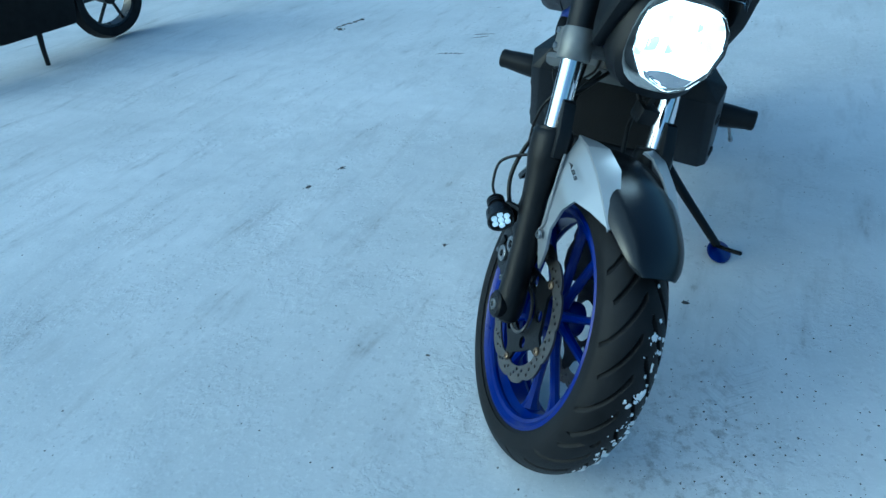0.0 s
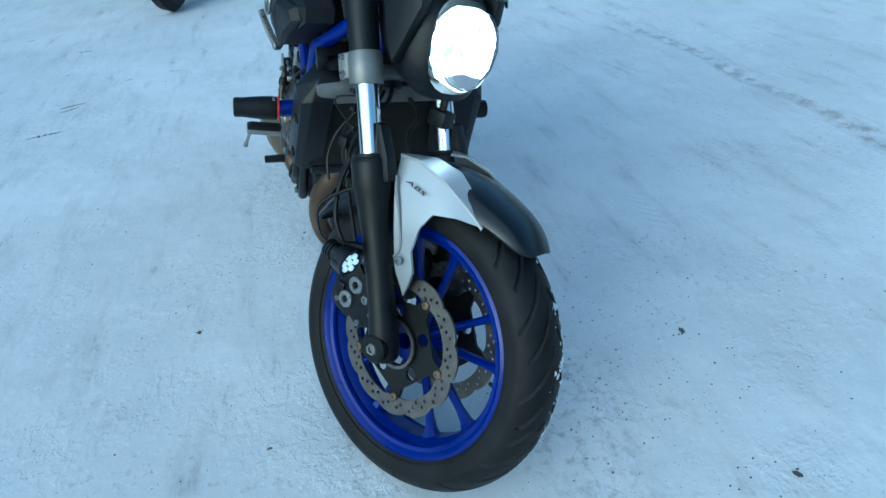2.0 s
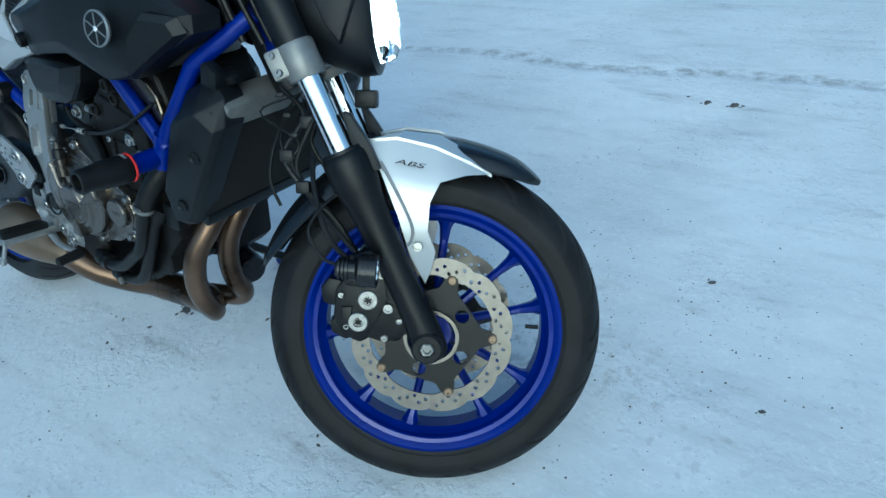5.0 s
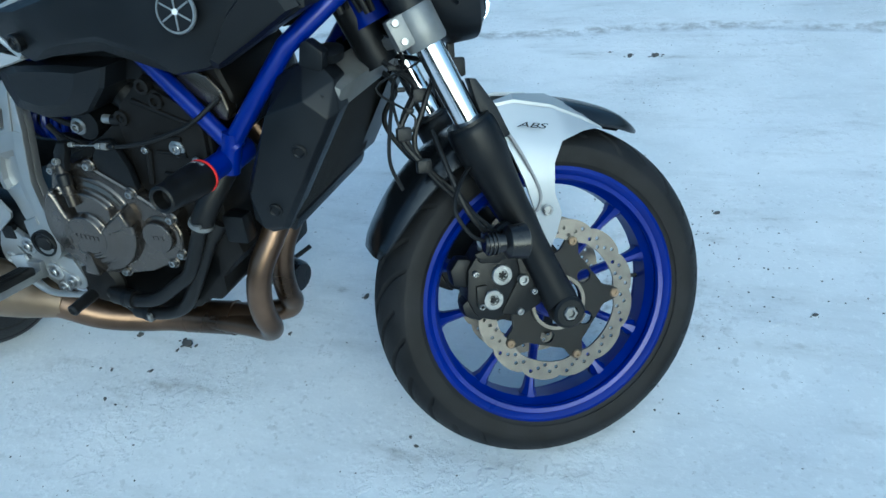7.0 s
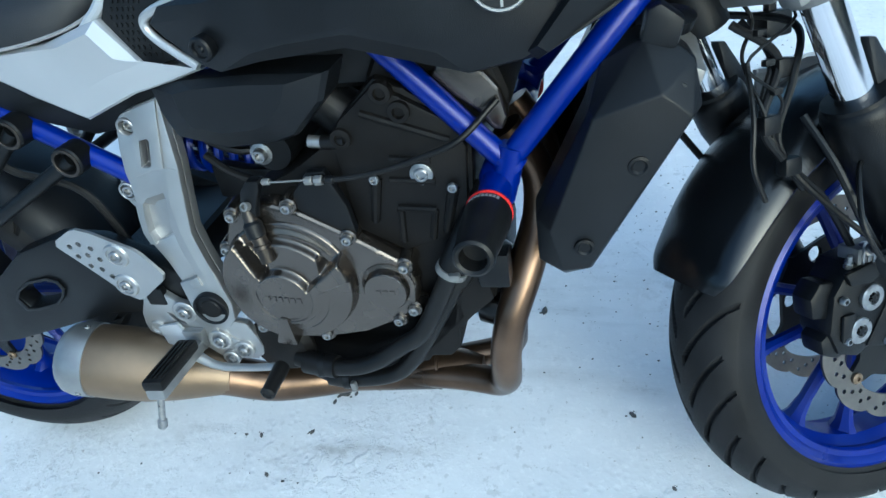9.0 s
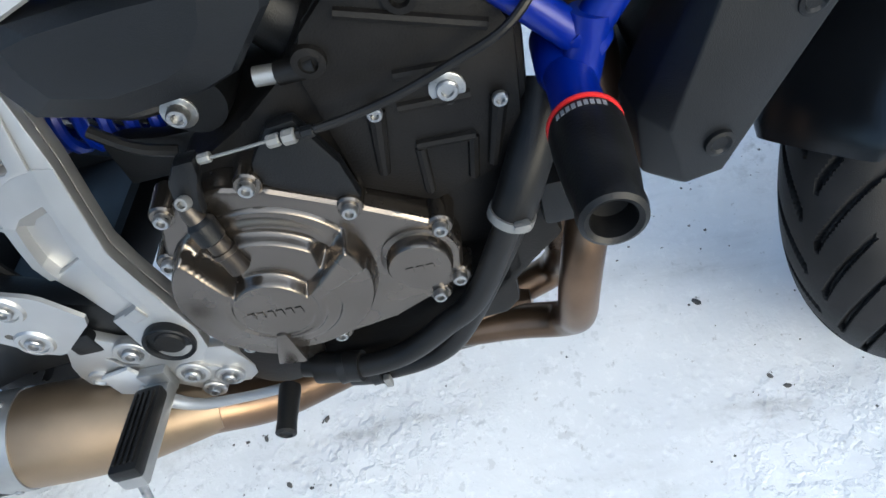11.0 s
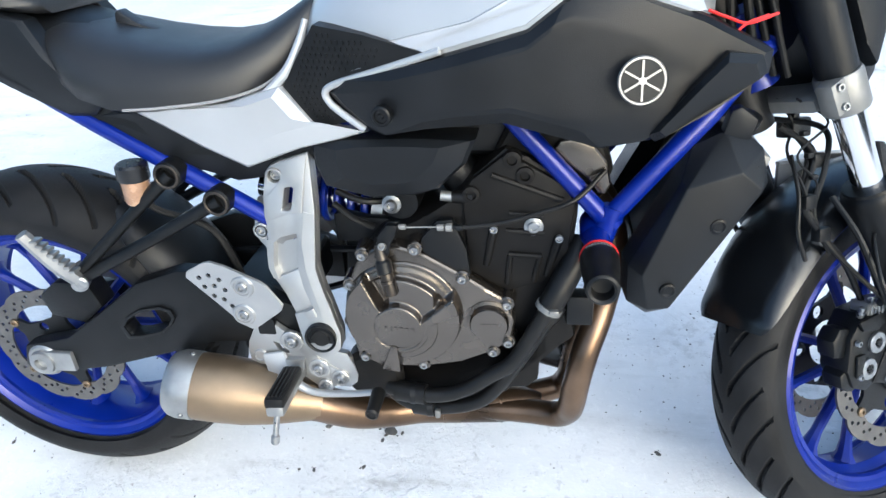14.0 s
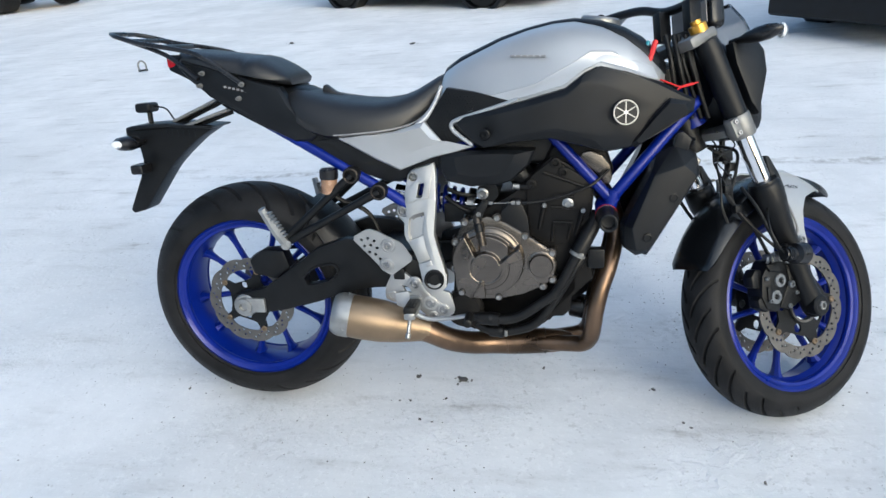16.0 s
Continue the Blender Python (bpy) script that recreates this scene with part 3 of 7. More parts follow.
# ---- front fork, turned to the left ----
for s in (-1, 1):
    foot = Vector((AXLE_F.x, s * 0.104, AXLE_F.z + 0.004))
    slider = part("fork_slider", lathe(bmesh.new(), [(0, -0.028), (0.016, -0.028), (0.023, -0.022), (0.0265, -0.006), (0.0275, 0.02), (0.0250, 0.06), (0.0245, 0.12), (0.027, 0.20), (0.0310, 0.255), (0.0345, 0.275), (0.0365, 0.285), (0.0370, 0.322), (0.0355, 0.331), (0.0330, 0.334), (0.0325, 0.339), (0.022, 0.340)], aim(foot, STEER), 32), FORKBLACK, moto, "satin black fork lower leg", ST)
    part("axle_lug", lathe(bmesh.new(), [(0, -0.006), (0.024, -0.006), (0.026, 0), (0.026, 0.024), (0.022, 0.028), (0.013, 0.028), (0.013, 0.022), (0, 0.022)], aim(foot + Vector((-0.003, s * 0.003, 0)), (0, s, 0)), 28), FORKBLACK, slider)
    bm = bolt(bmesh.new(), foot + Vector((-0.003, s * 0.026, 0)), (0, s, 0), 0.012, 0.008, 6)
    part("axle_bolt", bm, CLAMPGREY, slider, "hexagonal grey axle bolt")
    part("fork_tube", lathe(bmesh.new(), [(0, 0.32), (0.0198, 0.32), (0.0198, 0.5), (0, 0.5)], aim(foot, STEER), 36), CHROME, moto, "chromed fork tube", ST)
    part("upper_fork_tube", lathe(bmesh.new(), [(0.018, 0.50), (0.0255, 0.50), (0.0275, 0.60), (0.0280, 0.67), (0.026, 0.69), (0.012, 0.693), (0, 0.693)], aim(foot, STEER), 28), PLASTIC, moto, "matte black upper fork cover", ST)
    bm = lathe(bmesh.new(), [(0.018, 0.455), (0.0275, 0.455), (0.0295, 0.459), (0.0295, 0.504), (0.0275, 0.508), (0.018, 0.508)], aim(foot, STEER), 36)
    clamp = part("fork_clamp", bm, CLAMPGREY, moto, "grey cast fork clamp", ST)
    mm = aim(foot, STEER)
    lug = box(bmesh.new(), (0, 0, 0), (0.028, 0.026, 0.044), 0.006)
    bmesh.ops.transform(lug, matrix=Matrix.Translation(foot + STEER * 0.48 + Vector((-0.030, s * 0.010, -0.006))) @ Matrix.Rotation(radians(-24.8), 4, "Y"), verts=lug.verts)
    part("clamp_lug", lug, CLAMPGREY, clamp)
    for q in (-0.013, 0.013):
        bm = bolt(bmesh.new(), foot + STEER * (0.48 + q) + Vector((-0.032, s * 0.0215, -0.006)), (-0.2, s, 0), 0.0055, 0.006)
        part("clamp_bolt", bm, BOLT, clamp)
    # guard fin standing up before the tube
    base = foot + STEER * 0.335
    fin = prism(bmesh.new(), [(0.016, -0.045), (0.045, -0.045), (0.045, 0.0), (0.036, 0.05), (0.026, 0.056), (0.02, 0.02)], -0.012, 0.012, 0.004)
    bmesh.ops.transform(fin, matrix=Matrix.Translation(base) @ Matrix.Rotation(radians(-24.8), 4, "Y"), verts=fin.verts)
    part("fork_guard", fin, PLASTIC, moto, "black fork guard fin", ST)
    # brake caliper behind the leg
    out = [(1.338, 0.398), (1.318, 0.416), (1.276, 0.412), (1.252, 0.378), (1.248, 0.330), (1.262, 0.300), (1.292, 0.288), (1.322, 0.306), (1.342, 0.345)]
    cal = part("brake_caliper", prism(bmesh.new(), out, s * 0.046, s * 0.093, 0.006), FORKBLACK, moto, "black two-piston brake caliper with silver caps", ST @ Matrix.Translation((0, s * 0.007, 0.009)))
    for cx, cz in ((1.305, 0.364), (1.289, 0.326)):
        bm = lathe(bmesh.new(), [(0.0165, -0.01), (0.0165, 0.004), (0.015, 0.0055), (0.0085, 0.0055), (0.0075, 0.003), (0, 0.003)], aim((cx, s * 0.093, cz), (0, s, 0)), 28)
        cap = part("caliper_cap", bm, BOLT, cal, "round silver caliper cap")
        bm = bmesh.new()
        for q in range(3):
            box(bm, (0, 0, 0.0045), (0.012, 0.0026, 0.003), 0, aim((cx, s * 0.093, cz), (0, s, 0)) @ Matrix.Rotation(radians(60 * q + 20), 4, "Z"))
        part("cap_slot", bm, FORKBLACK, cal)
    bm = prism(bmesh.new(), [(1.300, 0.30), (1.335, 0.29), (1.385, 0.315), (1.37, 0.36), (1.345, 0.43), (1.325, 0.425), (1.335, 0.36)], s * 0.076, s * 0.096, 0.005)
    part("caliper_bracket", bm, FORKBLACK, cal)
    for cx, cz in ((1.338, 0.352), (1.328, 0.41)):
        part("caliper_bolt", bolt(bmesh.new(), (cx, s * 0.095, cz), (0, s, 0), 0.009, 0.008, 12), BOLT, cal)
    part("pad_block", box(bmesh.new(), (1.306, s * 0.080, 0.418), (0.046, 0.028, 0.020), 0.003, Matrix.Identity(4)), CLAMPGREY, cal, "grey pad block in the caliper's window")
    for q in range(5):
        part("pad_fin", box(bmesh.new(), (1.290 + 0.008 * q, s * 0.0945, 0.418), (0.003, 0.002, 0.022), 0.0006), BOLT, cal)
    part("caliper_lobe", prism(bmesh.new(), [(1.262, 0.392), (1.240, 0.396), (1.226, 0.378), (1.230, 0.352), (1.255, 0.346)], s * 0.055, s * 0.085, 0.006), FORKBLACK, cal)
    part("caliper_lobe", prism(bmesh.new(), [(1.258, 0.335), (1.240, 0.322), (1.244, 0.302), (1.268, 0.290), (1.285, 0.300)], s * 0.055, s * 0.088, 0.006), FORKBLACK, cal)
    for cx, cz, r in ((1.332, 0.300, 0.0060), (1.356, 0.330, 0.0055), (1.262, 0.372, 0.0050), (1.270, 0.318, 0.0050)):
        part("caliper_bolt", bolt(bmesh.new(), (cx, s * 0.0945, cz), (0, s, 0), r, 0.006, 12), BOLT, cal)
    part("caliper_web", prism(bmesh.new(), [(1.262, 0.404), (1.300, 0.410), (1.318, 0.394), (1.300, 0.384), (1.270, 0.388)], s * 0.092, s * 0.099, 0.003), FORKBLACK, cal)
    part("caliper_web", prism(bmesh.new(), [(1.262, 0.352), (1.280, 0.352), (1.276, 0.312), (1.262, 0.318)], s * 0.092, s * 0.098, 0.003), FORKBLACK, cal)
    part("banjo_bolt", lathe(bmesh.new(), [(0.009, -0.004), (0.009, 0.006), (0.0065, 0.007), (0.0065, 0.012), (0, 0.012)], aim((1.300, s * 0.090, 0.424), (-0.2, s, 0.4)), 14), BOLT, cal)
    part("bleed_nipple", lathe(bmesh.new(), [(0.005, 0), (0.005, 0.008), (0.0035, 0.009), (0.0035, 0.018), (0, 0.019)], aim((1.275, s * 0.088, 0.408), (-0.3, s * 0.4, 1)), 10), BOLT, cal)
    # silver fender blade beside the leg
    ring = [(1.303, 0.628, s * 0.074), (1.345, 0.632, s * 0.074), (1.405, 0.620, s * 0.072), (1.462, 0.596, s * 0.068), (1.496, 0.578, s * 0.066), (1.455, 0.577, s * 0.084), (1.415, 0.566, s * 0.094), (1.400, 0.535, s * 0.098),
            (1.398, 0.490, s * 0.1), (1.411, 0.455, s * 0.096), (1.404, 0.420, s * 0.088), (1.396, 0.398, s * 0.082), (1.372, 0.445, s * 0.096), (1.349, 0.515, s * 0.100), (1.322, 0.580, s * 0.094)]
    blade = part("fender_blade", sheet(bmesh.new(), ring, 0.005, s), SILVER, moto, "silver fender side blade", ST, sharp=45)
    bm = bmesh.new()
    ridge = [(1.303, 0.628, 0.076), (1.345, 0.633, 0.077), (1.405, 0.621, 0.075), (1.462, 0.597, 0.071), (1.496, 0.578, 0.067)]
    inner = [(1.318, 0.630, 0.046), (1.355, 0.640, 0.042), (1.410, 0.636, 0.040), (1.465, 0.609, 0.050), (1.495, 0.580, 0.063)]
    loft(bm, [[Vector((a[0], s * a[2], a[1])), Vector((b[0], s * b[2], b[1])), Vector((b[0], s * b[2], b[1] - 0.005)), Vector((a[0], s * a[2], a[1] - 0.005))] for a, b in zip(ridge, inner)])
    part("blade_facet", bm, SILVER, blade, sharp=22)
    part("blade_inset", tube(bmesh.new(), [(1.322, s * 0.0955, 0.596), (1.345, s * 0.1005, 0.556), (1.372, s * 0.101, 0.500), (1.373, s * 0.100, 0.476), (1.366, s * 0.099, 0.464)], 0.0026, 8, 4), GREYPRINT, blade, "grey inset line")
    part("blade_bolt", bolt(bmesh.new(), (1.383, s * 0.1035, 0.465), (0, s, 0), 0.0085, 0.005), BOLT, blade)
    bm = text_mesh("ABS", 0.0215, 0.0005)
    bmesh.ops.transform(bm, matrix=Matrix.Translation((1.366, s * 0.0945, 0.594)) @ Matrix.Rotation(radians(90), 4, "X") @ (Matrix.Identity(4) if s < 0 else Matrix.Rotation(radians(180), 4, "Y")) @ Matrix.Rotation(radians(-9 if s < 0 else 9), 4, "Z") @ Matrix.Diagonal((1.25, 0.5, 1, 1)), verts=bm.verts)
    part("lettering", bm, FORKBLACK, blade, "small grey letters ABS", flat=True)

# lower fork bridge
bm = box(bmesh.new(), (0, 0, 0), (0.056, 0.19, 0.020), 0.007)
bmesh.ops.transform(bm, matrix=Matrix.Translation(AXLE_F + STEER * 0.478 + Vector((-0.012, 0, 0))) @ Matrix.Rotation(radians(-24.8), 4, "Y"), verts=bm.verts)
part("fork_bridge", bm, CLAMPGREY, moto, "grey cast lower fork bridge", ST)
bm = box(bmesh.new(), (0, 0, 0), (0.085, 0.24, 0.026), 0.01)
bmesh.ops.transform(bm, matrix=Matrix.Translation(AXLE_F + STEER * 0.700 + Vector((-0.012, 0, 0))) @ Matrix.Rotation(radians(-24.8), 4, "Y"), verts=bm.verts)
part("top_bridge", bm, CLAMPGREY, moto, "grey top fork bridge", ST)
part("steering_stem", tube(bmesh.new(), [AXLE_F + STEER * 0.46 + Vector((-0.045, 0, -0.02)), AXLE_F + STEER * 0.67 + Vector((-0.045, 0, -0.02))], 0.028, 20, smooth=False), FORKBLACK, moto, "black steering stem", ST)


# black front fender over the tyre
def fender(stations, name, label, m, centre, shade=PLASTIC):
    rings = []
    for deg, r, w, sag in smooth_path(stations, 4):
        a = radians(deg)
        d = Vector((math.cos(a), 0, math.sin(a)))
        up, lo = [], []
        for i in range(21):
            u = math.sin(math.pi * (i / 20 - 0.5))
            fall = sag * (0.45 * u * u + 0.55 * u ** 10)
            up.append(centre + d * (r - fall) + Vector((0, w * u, 0)))
            lo.append(centre + d * (r - fall - 0.004) + Vector((0, w * u * 0.97, 0)))
        rings.append(up + lo[::-1])
    return part(name, loft(bmesh.new(), rings), shade, moto, label, m, sharp=40)


stations = [(158.5, 0.310, 0.056, 0.008), (155, 0.313, 0.067, 0.015), (149, 0.315, 0.071, 0.024), (140, 0.318, 0.074, 0.031), (128, 0.322, 0.075, 0.036), (115, 0.327, 0.075, 0.042), (100, 0.332, 0.074, 0.042), (88, 0.331, 0.073, 0.040), (76, 0.328, 0.068, 0.034), (66, 0.327, 0.058, 0.026), (60, 0.322, 0.046, 0.016), (56.5, 0.318, 0.030, 0.006)]
fender(stations, "front_fender", "glossy black front fender", ST, AXLE_F, FENDER)

# headlamp and its cowl
FACE = ST @ Matrix.Translation((1.300, 0.012, 0.082)) @ Matrix.Diagonal((1, 0.92, 0.9, 1)) @ Matrix.Rotation(radians(90), 4, "Z")
ring = [(0.052, 0.888, 0.015), (0.078, 0.862, 0.008), (0.084, 0.825, 0.0), (0.074, 0.782, -0.004), (0.045, 0.748, -0.008), (0.0, 0.734, -0.012), (-0.045, 0.748, -0.008), (-0.074, 0.782, -0.004), (-0.084, 0.825, 0.0), (-0.078, 0.862, 0.008), (-0.052, 0.888, 0.015), (0, 0.894, 0.018)]
head = part("headlamp", panel(bmesh.new(), [(x * 0.96, 0.82 + (z - 0.82) * 0.95, y + 0.012) for x, z, y in ring], 0.02, 0.022), LAMP, moto, "lit white headlamp", FACE)
cover = part("lamp_cover", panel(bmesh.new(), ring, 0.004, 0.036), GLASS, head, "clear lamp cover")
cover.visible_shadow = False
ring = [(-0.046, 0.764, -0.013), (-0.028, 0.770, -0.016), (-0.008, 0.773, -0.018), (0.015, 0.770, -0.018), (0.046, 0.768, -0.013), (0.036, 0.755, -0.014), (0.018, 0.748, -0.015), (0.0, 0.745, -0.015), (-0.018, 0.748, -0.015), (-0.036, 0.755, -0.014)]
part("reflector", sheet(bmesh.new(), ring, 0.003, -1), CHROME, head, "chrome reflector in the lower edge")


def oval(x, w, z0, z1, n=24, p=2.8, shift=0.0):
    pts = []
    for i in range(n):
        a = 2 * math.pi * i / n
        c, s = math.cos(a), math.sin(a)
        pts.append(Vector((x + shift * s, w * math.copysign(abs(c) ** (2 / p), c), (z0 + z1) / 2 + (z1 - z0) / 2 * math.copysign(abs(s) ** (2 / p), s))))
    return pts


bm = loft(bmesh.new(), [oval(1.290, 0.070, 0.750, 0.880), oval(1.304, 0.079, 0.738, 0.892, shift=-0.012), oval(1.293, 0.087, 0.724, 0.908, shift=-0.018), oval(1.26, 0.095, 0.720, 0.935, shift=-0.02), oval(1.21, 0.092, 0.745, 0.955), oval(1.17, 0.075, 0.785, 0.960)])
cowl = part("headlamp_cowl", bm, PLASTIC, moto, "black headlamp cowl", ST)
part("fly_screen", loft(bmesh.new(), [[Vector((x + dx, y, z)) for dx in (0, -0.006) for y, z in ((-w, z0), (-w * 0.9, z1), (w * 0.9, z1), (w, z0))[::1 if dx == 0 else -1]] for x, w, z0, z1 in ((1.322, 0.075, 0.895, 0.905), (1.31, 0.078, 0.93, 0.945), (1.285, 0.07, 0.985, 1.0), (1.262, 0.05, 1.03, 1.04))]), SMOKE, moto, "small smoked fly screen", ST)
for s in (-1, 1):
    part("cowl_wing", prism(bmesh.new(), [(1.19, 0.93), (1.262, 0.945), (1.290, 0.915), (1.294, 0.865), (1.262, 0.765), (1.238, 0.795), (1.20, 0.88)], s * 0.086, s * 0.112, 0.008), PLASTIC, cowl, "pointed black cowl wing")
part("meter", box(bmesh.new(), (1.20, 0, 1.015), (0.045, 0.14, 0.075), 0.018, seg=4), GLOSSBLACK, moto, "black instrument housing", ST)
part("meter_glass", box(bmesh.new(), (1.1765, 0, 1.017), (0.004, 0.11, 0.05), 0.0015), GREYPRINT, moto, "grey instrument display", ST)
for s in (-1, 1):
    c = Vector((1.225, s * 0.165, 0.935))
    bm = lathe(bmesh.new(), [(0.008, -0.075), (0.009, -0.05), (0.016, -0.035), (0.021, -0.01), (0.021, 0.012), (0.016, 0.03), (0.006, 0.042), (0, 0.044)], aim(c, (0.35, s, 0.05)) @ Matrix.Diagonal((1.0, 0.8, 1, 1)), 20)
    sig = part("turn_signal", bm, GLOSSBLACK, moto, "black front turn signal stalk", ST)
    bm = lathe(bmesh.new(), [(0.0, 0.0), (0.016, 0.002), (0.017, 0.008), (0.010, 0.014), (0, 0.016)], aim(c + Vector((0.022, s * 0.022, 0)), (0.9, s * 0.4, 0.05)), 18)
    part("signal_lens", bm, CLEARLENS, sig, "pale turn signal lens")

# handlebar
bm = tube(bmesh.new(), [(1.10, -0.36, 1.075), (1.115, -0.27, 1.085), (1.14, -0.14, 1.075), (1.15, -0.05, 1.045), (1.15, 0.05, 1.045), (1.14, 0.14, 1.075), (1.115, 0.27, 1.085), (1.10, 0.36, 1.075)], 0.011, 12)
bar = part("handlebar", bm, FORKBLACK, moto, "black tubular handlebar", ST)
for s in (-1, 1):
    part("grip", tube(bmesh.new(), [(1.112, s * 0.25, 1.085), (1.098, s * 0.37, 1.075)], 0.017, 16, smooth=False), HOSE, bar, "ribbed black rubber grip")
    part("lever", tube(bmesh.new(), [(1.15, s * 0.20, 1.08), (1.165, s * 0.28, 1.07), (1.15, s * 0.36, 1.065)], 0.006, 8), ALU, bar, "aluminium hand lever")
    part("bar_clamp", box(bmesh.new(), (1.135, s * 0.05, 1.005), (0.036, 0.028, 0.075), 0.008), FORKBLACK, bar)
    part("fork_cap", lathe(bmesh.new(), [(0.02, 0), (0.02, 0.018), (0.012, 0.02), (0.012, 0.028), (0, 0.028)], aim(AXLE_F + Vector((0, s * 0.1, 0)) + STEER * 0.716, STEER), 14), GOLD, moto, "gold anodised fork cap", ST)
part("brake_fluid_pot", lathe(bmesh.new(), [(0, -0.02), (0.022, -0.02), (0.024, 0.015), (0.026, 0.016), (0.026, 0.03), (0, 0.031)], aim((1.14, -0.19, 1.12), (0, 0, 1)), 20), GLOSSBLACK, moto, "black brake fluid reservoir", ST)

# cables and brake hoses about the fork
wires = [
    ([(1.16, -0.05, 0.70), (1.20, -0.07, 0.66), (1.17, -0.08, 0.60), (1.20, -0.085, 0.55), (1.25, -0.085, 0.50), (1.30, -0.085, 0.42)], 0.0045),
    ([(1.19, -0.03, 0.70), (1.20, -0.06, 0.66), (1.175, -0.075, 0.61), (1.20, -0.085, 0.55), (1.25, -0.1, 0.49), (1.31, -0.12, 0.43)], 0.0035),
    ([(1.18, 0.0, 0.71), (1.23, -0.06, 0.69), (1.21, -0.08, 0.64), (1.19, -0.08, 0.58), (1.22, -0.085, 0.52)], 0.004),
    ([(1.17, -0.06, 0.66), (1.155, -0.085, 0.61), (1.15, -0.09, 0.56), (1.165, -0.09, 0.52)], 0.0028),
    ([(1.16, 0.05, 0.70), (1.20, 0.07, 0.66), (1.18, 0.085, 0.60), (1.25, 0.085, 0.50), (1.30, 0.085, 0.42)], 0.0045),
]
for pts, r in wires:
    part("brake_hose", tube(bmesh.new(), pts, r, 8, 8), HOSE, moto, "thin black hose", ST)
part("brake_hose", tube(bmesh.new(), [(1.215, -0.088, 0.60), (1.225, -0.120, 0.55), (1.245, -0.135, 0.49), (1.275, -0.130, 0.450), (1.305, -0.115, 0.436)], 0.0042, 8, 8), HOSE, moto, "black brake line looping to the caliper", ST)
wr = random.Random(8)
for i in range(2):
    x0, y0 = 1.16 + 0.012 * i, wr.uniform(-0.09, -0.02)
    pts = [(x0, y0, 0.735), (x0 + wr.uniform(-0.01, 0.05), y0 - 0.01, 0.70), (x0 + wr.uniform(-0.03, 0.04), y0 - 0.02, 0.665), (1.185 + wr.uniform(-0.02, 0.02), -0.082, 0.62), (1.18 + wr.uniform(-0.01, 0.01), -0.085, 0.585)]
    part("thin_wire", tube(bmesh.new(), pts, wr.choice((0.0017, 0.0022, 0.0030)), 6, 6), HOSE, moto, "thin black wire under the fork bridge", ST)
for i in range(3):
    c0 = (1.166 + 0.010 * i, -0.082, 0.69 - 0.030 * i)
    part("wire_clip", box(bmesh.new(), c0, (0.012, 0.008, 0.007), 0.002), FORKBLACK, moto, "", ST)
for c in ((1.175, -0.082, 0.598), (1.2, -0.085, 0.55), (1.205, -0.07, 0.65)):
    part("hose_clip", box(bmesh.new(), c, (0.022, 0.016, 0.02), 0.004), FORKBLACK, moto, "black hose clip", ST)
for i, pts in enumerate(([(1.055, -0.115, 0.868), (1.08, -0.112, 0.858), (1.105, -0.104, 0.850), (1.14, -0.09, 0.858)], [(1.088, -0.11, 0.838), (1.102, -0.106, 0.850), (1.128, -0.095, 0.857)])):
    part("red_wire", tube(bmesh.new(), pts, 0.002, 6), RED, moto, "thin red wire")
part("red_cable", tube(bmesh.new(), [(1.01, -0.12, 0.865), (1.03, -0.11, 0.91), (1.045, -0.09, 0.95)], 0.006, 8), RED, moto, "red cable end")
part("teal_cable", tube(bmesh.new(), [(1.00, -0.11, 0.89), (1.015, -0.10, 0.92), (1.03, -0.09, 0.95)], 0.0045, 8), TEAL, moto, "teal cable end")

# auxiliary spot lamp on the fork leg
c = Vector((1.262, -0.153, 0.440))
bm = lathe(bmesh.new(), [(0, 0), (0.012, 0.0), (0.014, 0.004), (0.014, 0.03), (0.024, 0.036), (0.0260, 0.062), (0.023, 0.064), (0.022, 0.058), (0, 0.058)], aim(c, (1, 0, -0.05)), 28)
spot = part("spot_lamp", bm, GLOSSBLACK, moto, "small round black spot lamp", ST)
for k in range(3):
    part("cooling_fin", lathe(bmesh.new(), [(0.012, 0.004 + 0.006 * k), (0.0172, 0.004 + 0.006 * k), (0.0172, 0.007 + 0.006 * k), (0.012, 0.007 + 0.006 * k)], aim(c, (1, 0, -0.05)), 24, cyclic=True), GLOSSBLACK, spot)
for k in range(7):
    a = 2 * math.pi * k / 6
    r = 0.0 if k == 6 else 0.0135
    mm = aim(c, (1, 0, -0.05)) @ Matrix.Translation((r * math.cos(a), r * math.sin(a), 0.058))
    part("led", lathe(bmesh.new(), [(0.0058, 0), (0.0055, 0.003), (0.003, 0.0045), (0, 0.005)], mm, 12), LED, spot, "clear led lens")
part("lamp_bracket", tube(bmesh.new(), [(1.284, -0.138, 0.450), (1.305, -0.120, 0.454), (1.34, -0.108, 0.452)], 0.008, 8), FORKBLACK, spot)
part("lamp_cable", tube(bmesh.new(), [(1.264, -0.153, 0.444), (1.240, -0.160, 0.46), (1.222, -0.155, 0.50), (1.25, -0.125, 0.54), (1.28, -0.110, 0.55)], 0.0028, 8, 8), HOSE, spot, "thin black lamp cable")

from mathutils.bvhtree import BVHTree

